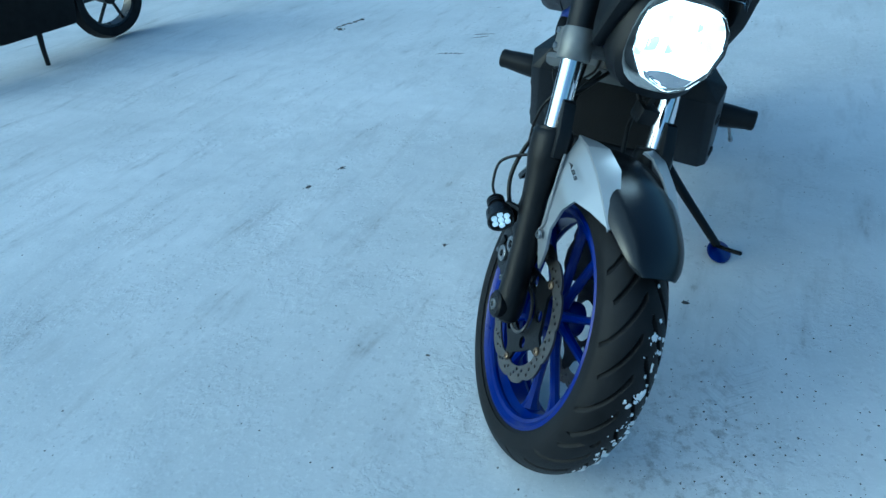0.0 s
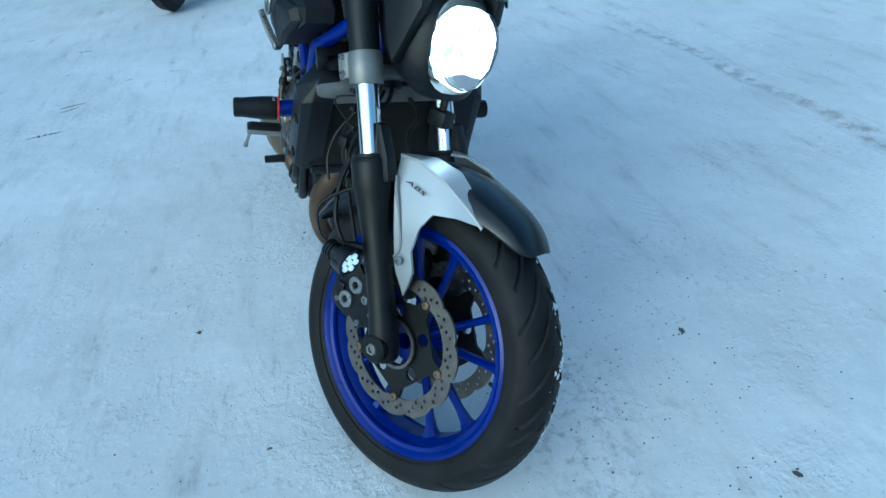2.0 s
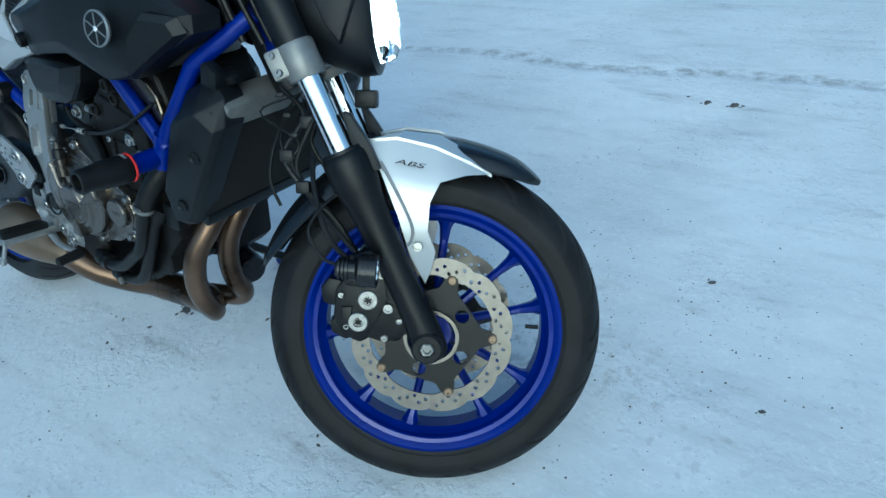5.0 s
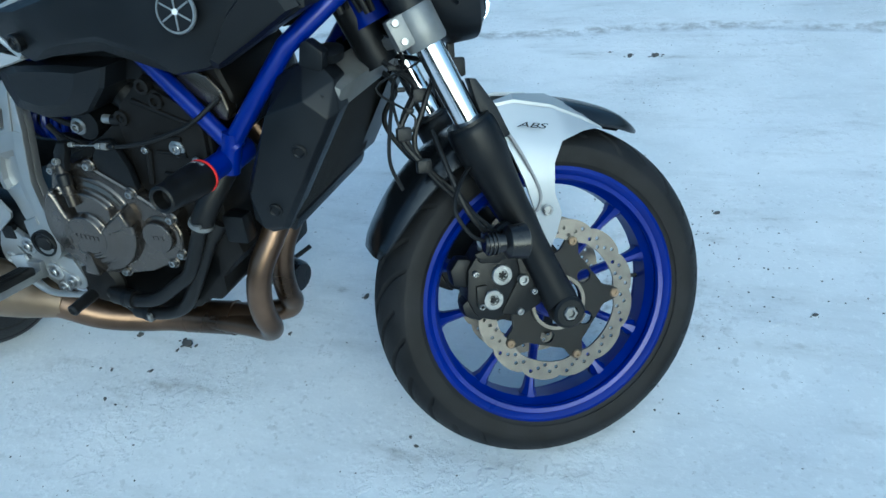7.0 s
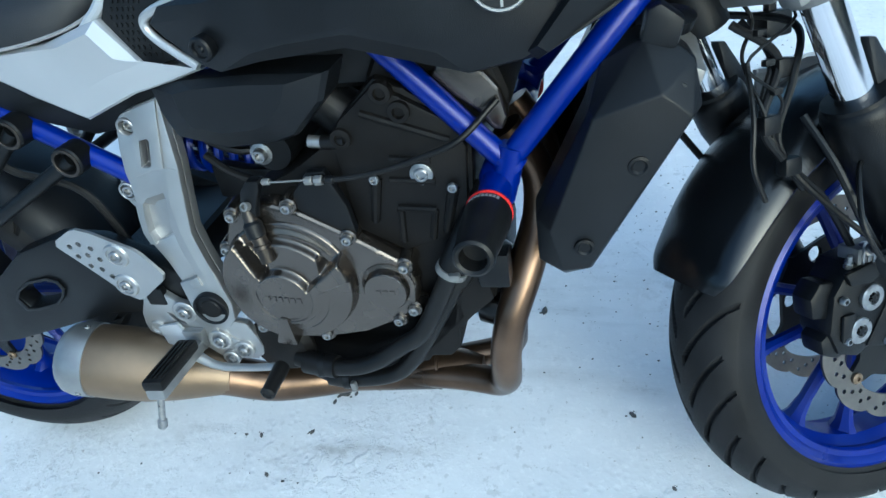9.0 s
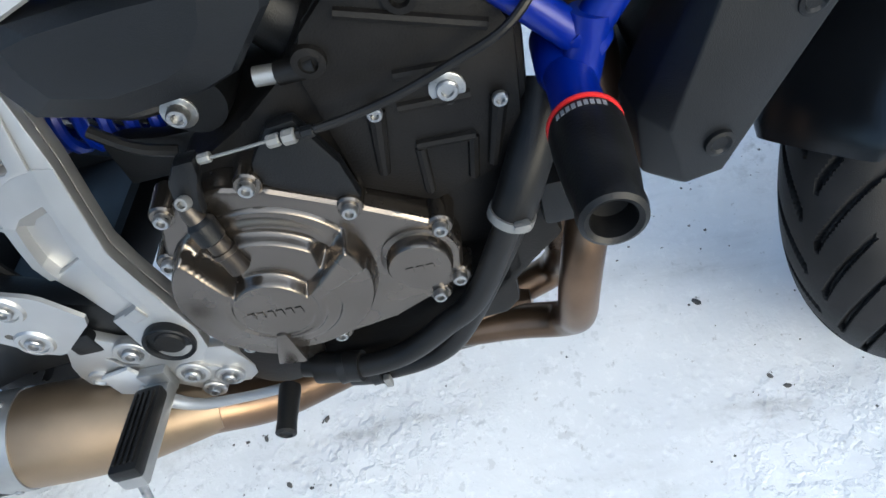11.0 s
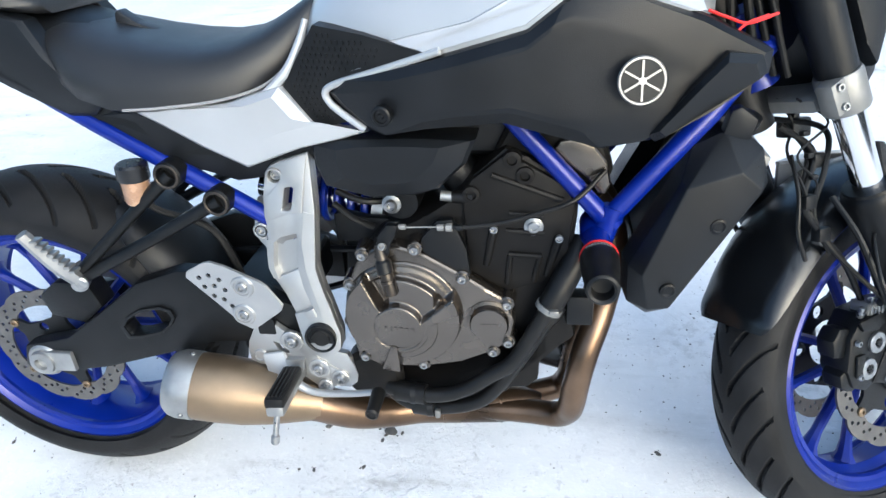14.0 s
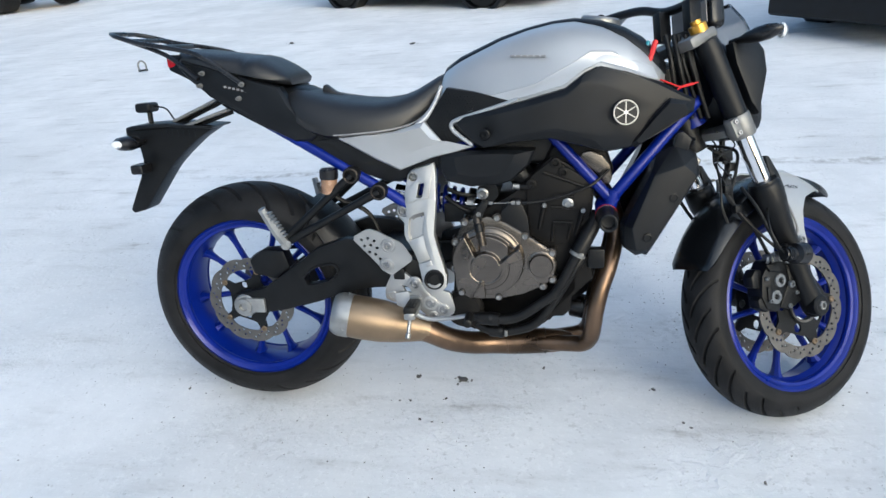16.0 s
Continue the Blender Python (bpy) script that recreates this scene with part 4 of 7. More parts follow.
# ---- frame ----
for s in (-1, 1):
    y = s * 0.125
    tubes = [
        ([(0.79, s * 0.115, 0.79), (0.826, s * 0.12, 0.746), (0.955, y, 0.602)], 0.0130),
        ([(0.955, y, 0.602), (1.072, s * 0.115, 0.745), (1.15, s * 0.045, 0.815)], 0.0138),
        ([(0.963, y, 0.622), (0.945, s * 0.13, 0.560)], 0.0155),
        ([(0.10, s * 0.075, 0.80), (0.222, s * 0.095, 0.735), (0.425, s * 0.1, 0.612), (0.50, s * 0.095, 0.56)], 0.0135),
        ([(0.44, s * 0.085, 0.70), (0.62, s * 0.1, 0.735), (0.80, s * 0.115, 0.785)], 0.014),
    ]
    for pts, r in tubes:
        part("frame_tube", tube(bmesh.new(), pts, r, 16, smooth=False), BLUE, moto, "blue painted steel frame tube")
    for c, d in (((0.958, y, 0.604), (0, s, 0)),):
        part("weld_bead", lathe(bmesh.new(), [(0.0140, -0.012), (0.0158, -0.006), (0.0158, 0.006), (0.0140, 0.012)], aim(c, (0.64, 0, -0.77)), 18), BLUE, moto)
    # engine mount plate and crash slider
    part("engine_mount", lathe(bmesh.new(), [(0, -0.04), (0.022, -0.04), (0.023, 0.0), (0.019, 0.012), (0, 0.012)], aim((0.943, s * 0.12, 0.578), (0, s, 0)), 24), BLUE, moto, "blue engine mount boss")
    part("slider_boss", lathe(bmesh.new(), [(0.0, 0), (0.018, 0.0), (0.018, 0.058), (0.0, 0.059)], aim((0.942, s * 0.130, 0.579), (0, s, 0)), 20), BLUE, moto)
    mm = aim((0.942, s * 0.186, 0.579 if s < 0 else 0.562), (-0.02, s, 0.06 if s < 0 else 0.0))
    slid = part("crash_slider", lathe(bmesh.new(), [(0, 0.006), (0.0238, 0.006), (0.0250, 0.011), (0.0246, 0.030), (0.0222, 0.062), (0.0201, 0.078), (0.0207, 0.087), (0.0198, 0.093), (0.0168, 0.095), (0.0138, 0.093), (0.0128, 0.076), (0, 0.074)], mm, 36), HOSE, moto, "black tapered crash slider with a hollow end")
    part("slider_ring", lathe(bmesh.new(), [(0.015, 0.0016), (0.0248, 0.0016), (0.0253, 0.0024), (0.0253, 0.0042), (0.0248, 0.0052), (0.015, 0.0052)], mm, 36, cyclic=True), RED, slid, "red ring at the slider's root")
    for q in range(9):
        a = radians(60 + q * 9)
        part("print_bar", box(bmesh.new(), (0, 0, 0), (0.0006, 0.0026, 0.005), 0, mm @ Matrix.Rotation(a if s < 0 else -a, 4, "Z") @ Matrix.Translation((0.0249, 0, 0.013))), GREYPRINT, slid, flat=True)
part("head_stock", lathe(bmesh.new(), [(0.020, -0.060), (0.030, -0.060), (0.026, -0.045), (0.025, 0.03), (0.028, 0.045), (0.020, 0.045)], aim((1.130, 0, 0.805), STEER), 28), BLUE, moto, "blue frame head")

for i, (x, y, dx) in enumerate(((1.085, -0.060, 0.02), (1.100, -0.070, 0.03), (1.112, -0.056, 0.04), (1.126, -0.066, 0.04), (1.134, -0.050, 0.035), (1.118, -0.036, 0.01))):
    part("wire_loom", tube(bmesh.new(), [(x + dx * 1.2, y + 0.008, 0.775), (x + dx * 0.6, y, 0.835), (x, y - 0.004, 0.90), (x - 0.012, y + 0.02, 0.96)], 0.0062 - 0.0005 * i, 10, 5), HOSE, moto, "bundle of black wiring behind the frame head")

# ---- tank, seat and tail ----
rows = [(0.545, 0.072, 0.80, 0.872), (0.565, 0.088, 0.80, 0.905), (0.60, 0.105, 0.80, 0.928), (0.64, 0.128, 0.79, 0.945), (0.70, 0.146, 0.79, 0.970), (0.76, 0.158, 0.80, 0.988), (0.82, 0.165, 0.81, 1.0), (0.87, 0.168, 0.83, 1.003), (0.93, 0.166, 0.85, 0.993), (0.98, 0.158, 0.86, 0.975), (1.02, 0.142, 0.86, 0.950), (1.05, 0.115, 0.86, 0.920), (1.07, 0.08, 0.86, 0.895)]
bm = loft(bmesh.new(), [section(x, w, a, b, 20, 2.7) for x, w, a, b in rows])
tree = BVHTree.FromBMesh(bm)
tank = part("fuel_tank", bm, SILVER, moto, "silver painted fuel tank", sharp=50)
for s in (-1, 1):
    for i in range(6):
        x, z = 0.7315 + 0.0138 * i, 0.9335 - 0.0006 * i
        hit = tree.ray_cast(Vector((x, s * 0.3, z)), Vector((0, -s, 0)))
        nrm = hit[1] if hit[1].y * s > 0 else -hit[1]
        part("print_bar", box(bmesh.new(), (0, 0, 0), (0.0098, 0.0165, 0.0030), 0, Matrix.Translation(hit[0] + nrm * 0.0006) @ nrm.to_track_quat("Z", "Y").to_matrix().to_4x4()), GREYPRINT, tank, flat=True)
rows = [(0.548, 0.030, 0.84, 0.880), (0.566, 0.044, 0.87, 0.911), (0.60, 0.05, 0.905, 0.934), (0.64, 0.052, 0.92, 0.951), (0.70, 0.05, 0.945, 0.976), (0.76, 0.046, 0.96, 0.994), (0.82, 0.042, 0.975, 1.006), (0.87, 0.052, 0.975, 1.010), (0.93, 0.085, 0.955, 1.002), (0.98, 0.112, 0.925, 0.985), (1.02, 0.118, 0.895, 0.962), (1.05, 0.104, 0.88, 0.934), (1.074, 0.07, 0.875, 0.905)]
part("tank_strip", loft(bmesh.new(), [section(x, w, a, b, 14, 3.5) for x, w, a, b in rows]), PLASTIC, moto, "black centre strip and front cover on the tank", sharp=50)
part("tank_cap", lathe(bmesh.new(), [(0.045, -0.02), (0.045, 0.006), (0.04, 0.01), (0, 0.011)], aim((0.93, 0, 0.999), (0.15, 0, 1)), 32), ALU, moto, "round metal filler cap")
for s in (-1, 1):
    # silver flank ridge that runs into the side panel
    ring = [(0.592, 0.785, s * 0.132), (0.604, 0.769, s * 0.132), (0.640, 0.737, s * 0.136), (0.660, 0.729, s * 0.138), (0.717, 0.741, s * 0.150), (0.818, 0.751, s * 0.160), (0.939, 0.720, s * 0.168), (0.994, 0.729, s * 0.166), (1.05, 0.760, s * 0.160), (1.125, 0.800, s * 0.140), (1.127, 0.826, s * 0.138), (1.05, 0.866, s * 0.152), (0.98, 0.893, s * 0.16), (0.925, 0.908, s * 0.160), (0.89, 0.893, s * 0.166), (0.848, 0.862, s * 0.168), (0.736, 0.832, s * 0.156), (0.61, 0.803, s * 0.136)]
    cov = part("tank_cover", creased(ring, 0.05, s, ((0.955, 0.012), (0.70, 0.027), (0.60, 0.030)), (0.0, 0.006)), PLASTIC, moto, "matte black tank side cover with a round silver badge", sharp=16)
    mm = aim((0.976, s * 0.196, 0.808), (0.1, s, 0.12))
    part("badge", lathe(bmesh.new(), [(0, -0.004), (0.0265, -0.004), (0.0275, 0.0), (0.0262, 0.0025), (0.0242, 0.0025), (0.0238, 0.001), (0, 0.001)], mm, 36), ALU, cov, "round chrome badge with a plain star shape")
    part("badge_field", lathe(bmesh.new(), [(0, 0.0008), (0.0239, 0.0008), (0.0239, 0.0014), (0, 0.0014)], mm, 32), PLASTIC, cov)
    for q in range(6):
        part("badge_ray", box(bmesh.new(), (0.0125, 0, 0.0018), (0.020, 0.0022, 0.0018), 0, mm @ Matrix.Rotation(radians(60 * q + 30), 4, "Z")), ALU, cov, flat=True)
    part("badge_hub", lathe(bmesh.new(), [(0.004, 0.001), (0.004, 0.0028), (0, 0.0028)], mm, 12), WHITE, cov)
    ring = [(0.990, 0.738, s * 0.176), (1.040, 0.802, s * 0.184), (1.070, 0.832, s * 0.176), (1.112, 0.824, s * 0.152), (1.122, 0.803, s * 0.148), (1.062, 0.764, s * 0.166), (1.000, 0.729, s * 0.172)]
    part("cover_scoop", shell(bmesh.new(), ring, 0.03, 0.012, s, 0.82), PLASTIC, cov, "faceted black scoop", sharp=12)
    bm = lathe(bmesh.new(), [(0.0, -0.010), (0.0125, -0.010), (0.0135, 0.001), (0.0115, 0.003), (0.009, 0.003), (0.008, 0.0005), (0.004, 0.0005), (0.003, 0.002), (0, 0.002)], aim((0.668, s * 0.171, 0.764), (-0.2, s, -0.1)), 24)
    part("cover_bolt", bm, FORKBLACK, cov, "black cover bolt")
    # silver upper flank between tank and cover
    ring = [(0.592, 0.800, s * 0.128), (0.62, 0.812, s * 0.136), (0.736, 0.838, s * 0.156), (0.848, 0.868, s * 0.168), (0.89, 0.899, s * 0.168), (0.925, 0.914, s * 0.162), (0.98, 0.899, s * 0.162), (1.046, 0.874, s * 0.15), (1.035, 0.898, s * 0.135), (0.95, 0.936, s * 0.145), (0.905, 0.938, s * 0.152), (0.86, 0.912, s * 0.16), (0.78, 0.872, s * 0.158), (0.66, 0.845, s * 0.135), (0.60, 0.835, s * 0.115)]
    part("tank_flank", panel(bmesh.new(), ring, 0.03, 0.008, s, 0.95, 0.8), SILVER, moto, "silver tank flank with a sharp crease")
    # silver line round the tail of the cover
    part("flank_line", tube(bmesh.new(), [(0.745, s * 0.163, 0.840), (0.700, s * 0.156, 0.826), (0.650, s * 0.148, 0.811), (0.606, s * 0.139, 0.798), (0.588, s * 0.134, 0.787), (0.593, s * 0.134, 0.771), (0.616, s * 0.137, 0.752), (0.637, s * 0.139, 0.737)], 0.0050, 10), SILVER, moto, "silver edge round the black cover")
    # rubber knee pad
    ring = [(0.578, 0.868, s * 0.121), (0.645, 0.858, s * 0.141), (0.728, 0.837, s * 0.161), (0.663, 0.818, s * 0.149), (0.600, 0.802, s * 0.136), (0.580, 0.787, s * 0.131), (0.586, 0.769, s * 0.131), (0.611, 0.746, s * 0.135), (0.568, 0.737, s * 0.129), (0.525, 0.790, s * 0.117), (0.548, 0.826, s * 0.116)]
    bm = sheet(bmesh.new(), ring, 0.03, s)
    tree = BVHTree.FromBMesh(bm)
    pad = part("knee_pad", bm, HOSE, moto, "black rubber knee pad with raised dots")
    bm = bmesh.new()
    for i in range(24):
        for j in range(15):
            x, z = 0.524 + i * 0.0082 + (0.0041 if j % 2 else 0), 0.744 + j * 0.0080
            hit = tree.ray_cast(Vector((x, s * 0.3, z)), Vector((0, -s, 0)))
            if hit[0] and all(tree.ray_cast(Vector((x + dx, s * 0.3, z + dz)), Vector((0, -s, 0)))[0] for dx, dz in ((0.009, 0), (-0.007, 0), (0, 0.009), (0, -0.009))) and x < 0.665:
                lathe(bm, [(0.0029, -0.003), (0.0026, 0.0012), (0, 0.0014)], aim(hit[0], hit[1] if hit[1].y * s > 0 else -hit[1]), 6)
    tagged(part("pad_relief", bm, HOSE, pad), kind="stuff")
    # silver side panel under the seat
    ring = [(0.285, 0.764, s * 0.112), (0.36, 0.768, s * 0.120), (0.445, 0.772, s * 0.126), (0.504, 0.788, s * 0.124), (0.522, 0.792, s * 0.122), (0.566, 0.742, s * 0.130), (0.60, 0.736, s * 0.134), (0.638, 0.732, s * 0.132), (0.60, 0.722, s * 0.132), (0.54, 0.709, s * 0.130), (0.455, 0.678, s * 0.122), (0.39, 0.708, s * 0.118), (0.325, 0.744, s * 0.114)]
    part("side_panel", creased(ring, 0.02, s, ((0.96, 0.004), (0.55, 0.014)), (0.01, 0.010)), SILVER, moto, "silver side panel under the seat", sharp=12)
    part("panel_edge", tube(bmesh.new(), [(0.500, s * 0.120, 0.782), (0.530, s * 0.112, 0.808), (0.552, s * 0.104, 0.845), (0.562, s * 0.098, 0.872)], [0.006, 0.007, 0.006, 0.004], 10, 5), SILVER, moto, "silver strip between seat and tank")
    ring = [(0.205, 0.752, s * 0.096), (0.29, 0.758, s * 0.106), (0.38, 0.708, s * 0.096), (0.455, 0.674, s * 0.074), (0.56, 0.705, s * 0.076), (0.60, 0.70, s * 0.076), (0.50, 0.655, s * 0.072), (0.465, 0.645, s * 0.072), (0.414, 0.640, s * 0.078), (0.296, 0.690, s * 0.1)]
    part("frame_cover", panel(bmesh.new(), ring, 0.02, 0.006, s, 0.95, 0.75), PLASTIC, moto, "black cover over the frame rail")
    # tail side
    ring = [(-0.150, 0.972, s * 0.052), (-0.075, 0.972, s * 0.075), (0.0, 0.938, s * 0.092), (0.095, 0.905, s * 0.100), (0.16, 0.884, s * 0.10), (0.19, 0.835, s * 0.108), (0.25, 0.768, s * 0.112), (0.232, 0.752, s * 0.105), (0.196, 0.748, s * 0.1), (0.128, 0.779, s * 0.095), (0.036, 0.830, s * 0.085), (-0.039, 0.866, s * 0.075), (-0.11, 0.925, s * 0.06)]
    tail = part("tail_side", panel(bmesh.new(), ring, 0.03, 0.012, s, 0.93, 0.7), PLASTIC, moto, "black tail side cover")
    for i in range(6):
        part("print_bar", box(bmesh.new(), (0.02 + 0.011 * i, s * 0.1035, 0.890 - 0.0025 * i), (0.007, 0.001, 0.005)), GREYPRINT, tail, flat=True)

rows = [(0.150, 0.055, 0.842, 0.866), (0.165, 0.09, 0.83, 0.876), (0.19, 0.112, 0.808, 0.878), (0.23, 0.13, 0.782, 0.868), (0.28, 0.139, 0.768, 0.856), (0.34, 0.141, 0.768, 0.846), (0.40, 0.136, 0.772, 0.842), (0.45, 0.124, 0.778, 0.848), (0.49, 0.108, 0.79, 0.862), (0.52, 0.09, 0.806, 0.878), (0.545, 0.074, 0.83, 0.892), (0.558, 0.062, 0.85, 0.896), (0.566, 0.05, 0.862, 0.890)]
seat = part("rider_seat", loft(bmesh.new(), [section(x, w, a, b, 20, 2.9, 0.012) for x, w, a, b in rows]), VINYL, moto, "black vinyl rider seat", sharp=60)
bm = tube(bmesh.new(), [(0.30, -0.141, 0.768), (0.36, -0.142, 0.771), (0.44, -0.129, 0.777), (0.50, -0.106, 0.793), (0.545, -0.078, 0.834)], 0.0022, 6, 6)
part("seat_piping", bm, GREYPRINT, seat, "grey seam along the seat's edge")
rows = [(-0.125, 0.05, 0.962, 0.978), (-0.11, 0.07, 0.955, 0.985), (-0.06, 0.095, 0.950, 0.981), (0.0, 0.108, 0.934, 0.972), (0.06, 0.112, 0.920, 0.964), (0.078, 0.113, 0.916, 0.957), (0.084, 0.115, 0.915, 0.962), (0.11, 0.114, 0.909, 0.955), (0.142, 0.109, 0.903, 0.938), (0.168, 0.096, 0.899, 0.920), (0.180, 0.078, 0.897, 0.908)]
part("pillion_seat", loft(bmesh.new(), [section(x, w, a, b, 18, 2.8, 0.01) for x, w, a, b in rows]), VINYL, moto, "black vinyl pillion seat", sharp=60)
rows = [(-0.16, 0.04, 0.935, 0.972), (-0.10, 0.058, 0.91, 0.965), (0.0, 0.08, 0.84, 0.935), (0.10, 0.092, 0.79, 0.905), (0.20, 0.1, 0.75, 0.88), (0.27, 0.104, 0.735, 0.85), (0.36, 0.10, 0.69, 0.80), (0.5, 0.09, 0.68, 0.80), (0.62, 0.09, 0.70, 0.80)]
part("tail_core", loft(bmesh.new(), [section(x, w, a, b, 12, 3.2) for x, w, a, b in rows]), FORKBLACK, moto, "black under-seat tray")
part("seat_fin", prism(bmesh.new(), [(0.236, 0.850), (0.240, 0.878), (0.246, 0.882), (0.272, 0.862), (0.315, 0.848), (0.315, 0.840)], -0.012, 0.012, 0.004), VINYL, seat, "small raised fin at the seat's back")
part("tail_lamp", box(bmesh.new(), (-0.148, 0, 0.955), (0.03, 0.09, 0.03), 0.008, seg=3), REDLENS, moto, "red tail lamp")

# luggage rack
for s in (-1, 1):
    part("rack_bar", tube(bmesh.new(), [(-0.30, s * 0.05, 1.030), (-0.27, s * 0.075, 1.022), (-0.20, s * 0.085, 1.003), (-0.08, s * 0.095, 0.980), (-0.02, s * 0.105, 0.957), (0.075, s * 0.115, 0.893)], 0.006, 10, 5), GLOSSBLACK, moto, "black tubular luggage rack")
    part("rack_stay", tube(bmesh.new(), [(-0.25, s * 0.08, 1.016), (-0.145, s * 0.07, 0.972), (-0.05, s * 0.10, 0.912)], 0.006, 8, 4), GLOSSBLACK, moto, "black rack stay")
    for x, z in ((0.072, 0.895), (0.06, 0.862), (-0.035, 0.925), (-0.045, 0.895)):
        washer_bolt(moto, (x, s * 0.118 if x > 0 else s * 0.105, z), (0, s, 0), 0.004, 0.012, CLAMPGREY, name="rack_bolt")
for x, z, w in ((-0.30, 1.030, 0.1), (-0.23, 1.010, 0.16), (-0.15, 0.992, 0.17)):
    part("rack_cross", tube(bmesh.new(), [(x, -w / 2, z), (x, w / 2, z)], 0.006, 8, smooth=False), GLOSSBLACK, moto)

# plate holder at the back
for x0, z0, x1, z1, y in ((-0.062, 0.853, -0.195, 0.800, 0.005), (-0.015, 0.830, -0.145, 0.790, -0.028)):
    d = Vector((x1 - x0, 0, z1 - z0))
    mm = Matrix.Translation(((x0 + x1) / 2, y, (z0 + z1) / 2)) @ d.to_track_quat("X", "Z").to_matrix().to_4x4()
    part("holder_arm", box(bmesh.new(), (0, 0, 0), (d.length, 0.026, 0.008), 0.0015, mm), CLAMPGREY, moto, "flat grey metal holder arm")
    part("holder_rib", box(bmesh.new(), (0, -0.013, -0.006), (d.length, 0.003, 0.016), 0.001, mm), FORKBLACK, moto)
out = [(-0.352, 0.772), (-0.333, 0.784), (-0.224, 0.787), (-0.098, 0.781), (-0.150, 0.752), (-0.190, 0.722), (-0.222, 0.696), (-0.252, 0.668), (-0.342, 0.556), (-0.383, 0.545), (-0.392, 0.556), (-0.340, 0.655), (-0.326, 0.695), (-0.330, 0.731), (-0.328, 0.758)]
holder = part("plate_holder", prism(bmesh.new(), [(x + 0.031, z + 0.003) for x, z in out], -0.022, 0.045, 0.007), FORKBLACK, moto, "black plate holder with mudguard tongue")
part("holder_top", prism(bmesh.new(), [(-0.314, 0.784), (-0.299, 0.795), (-0.194, 0.799), (-0.061, 0.788), (-0.069, 0.782), (-0.194, 0.789)], -0.042, 0.065, 0.003), PLASTIC, holder, "flat black top plate")
part("plate_lamp", box(bmesh.new(), (-0.307, 0.004, 0.775), (0.055, 0.05, 0.030), 0.010, seg=3), FORKBLACK, holder, "black plate lamp housing")
for i in range(7):
    part("holder_step", box(bmesh.new(), (-0.224 + 0.016 * i, -0.0222, 0.773 - 0.001 * i), (0.003, 0.002, 0.018), 0), PLASTIC, holder, flat=True)
for s in (-1, 1):
    mm = aim((-0.287, 0.010 + s * 0.03, 0.750), (-0.18, s, 0.06))
    sig = part("rear_signal", lathe(bmesh.new(), [(0.010, 0), (0.012, 0.015), (0.020, 0.028), (0.0245, 0.052), (0.022, 0.075), (0.013, 0.09), (0, 0.094)], mm @ Matrix.Diagonal((1.3, 0.8, 1, 1)), 18), GLOSSBLACK, moto, "black rear turn signal")
    part("signal_tip", lathe(bmesh.new(), [(0.014, 0.087), (0.010, 0.097), (0, 0.101)], mm @ Matrix.Diagonal((1.3, 0.8, 1, 1)), 14), CLEARLENS, sig)
    part("reflector", box(bmesh.new(), (-0.290, 0.011 + s * 0.052, 0.680), (0.036, 0.056, 0.026), 0.008, seg=3), GLOSSBLACK, holder, "dark side reflector")
part("camera_stalk", tube(bmesh.new(), [(-0.277, 0.020, 0.785), (-0.277, 0.020, 0.835)], 0.007, 8, smooth=False), FORKBLACK, holder)
part("rear_lamp_pod", box(bmesh.new(), (-0.284, 0.022, 0.838), (0.046, 0.05, 0.026), 0.010, seg=3), FORKBLACK, holder, "small black lamp pod")
part("pod_cable", tube(bmesh.new(), [(-0.262, 0.022, 0.842), (-0.225, 0.02, 0.832), (-0.19, 0.0, 0.803), (-0.15, 0.0, 0.800)], 0.0025, 6), HOSE, holder)

# ---- engine ----
case = [(0.565, 0.300), (0.575, 0.40), (0.590, 0.52), (0.625, 0.565), (0.70, 0.60), (0.745, 0.63), (0.775, 0.665), (0.818, 0.705), (0.850, 0.690), (0.905, 0.655), (0.918, 0.620), (0.912, 0.550), (0.905, 0.47), (0.922, 0.402), (0.895, 0.378), (0.845, 0.322), (0.80, 0.276), (0.62, 0.255)]
engine = part("engine_block", prism(bmesh.new(), case, -0.118, 0.118, 0.010), ENGINE, moto, "black two-cylinder engine block")
head_out = [(0.80, 0.69), (0.845, 0.775), (0.945, 0.72), (0.965, 0.66), (0.915, 0.625)]
part("cylinder_head", prism(bmesh.new(), head_out, -0.105, 0.105, 0.014, 3), ENGINE, moto, "black cylinder head")
part("valve_cover", prism(bmesh.new(), [(0.85, 0.772), (0.87, 0.795), (0.955, 0.745), (0.945, 0.715)], -0.09, 0.09, 0.012, 3), CLAMPGREY, moto, "grey valve cover")
for s in (-1, 1):
    part("valve_cover_end", prism(bmesh.new(), [(0.880, 0.700), (0.890, 0.712), (0.908, 0.716), (0.935, 0.704), (0.953, 0.680), (0.959, 0.650), (0.952, 0.634), (0.940, 0.636), (0.926, 0.658), (0.902, 0.676)], s * 0.090, s * 0.116, 0.008, 3), COVER, moto, "bronze-grey end of the valve cover")
cyl_plate = [(0.758, 0.635), (0.772, 0.66), (0.818, 0.697), (0.846, 0.684), (0.902, 0.650), (0.912, 0.622), (0.905, 0.550), (0.880, 0.505), (0.82, 0.485), (0.765, 0.518)]
side = part("cylinder_side", prism(bmesh.new(), cyl_plate, -0.112, -0.126, 0.005), ENGINE, moto, "black ribbed cylinder flank")
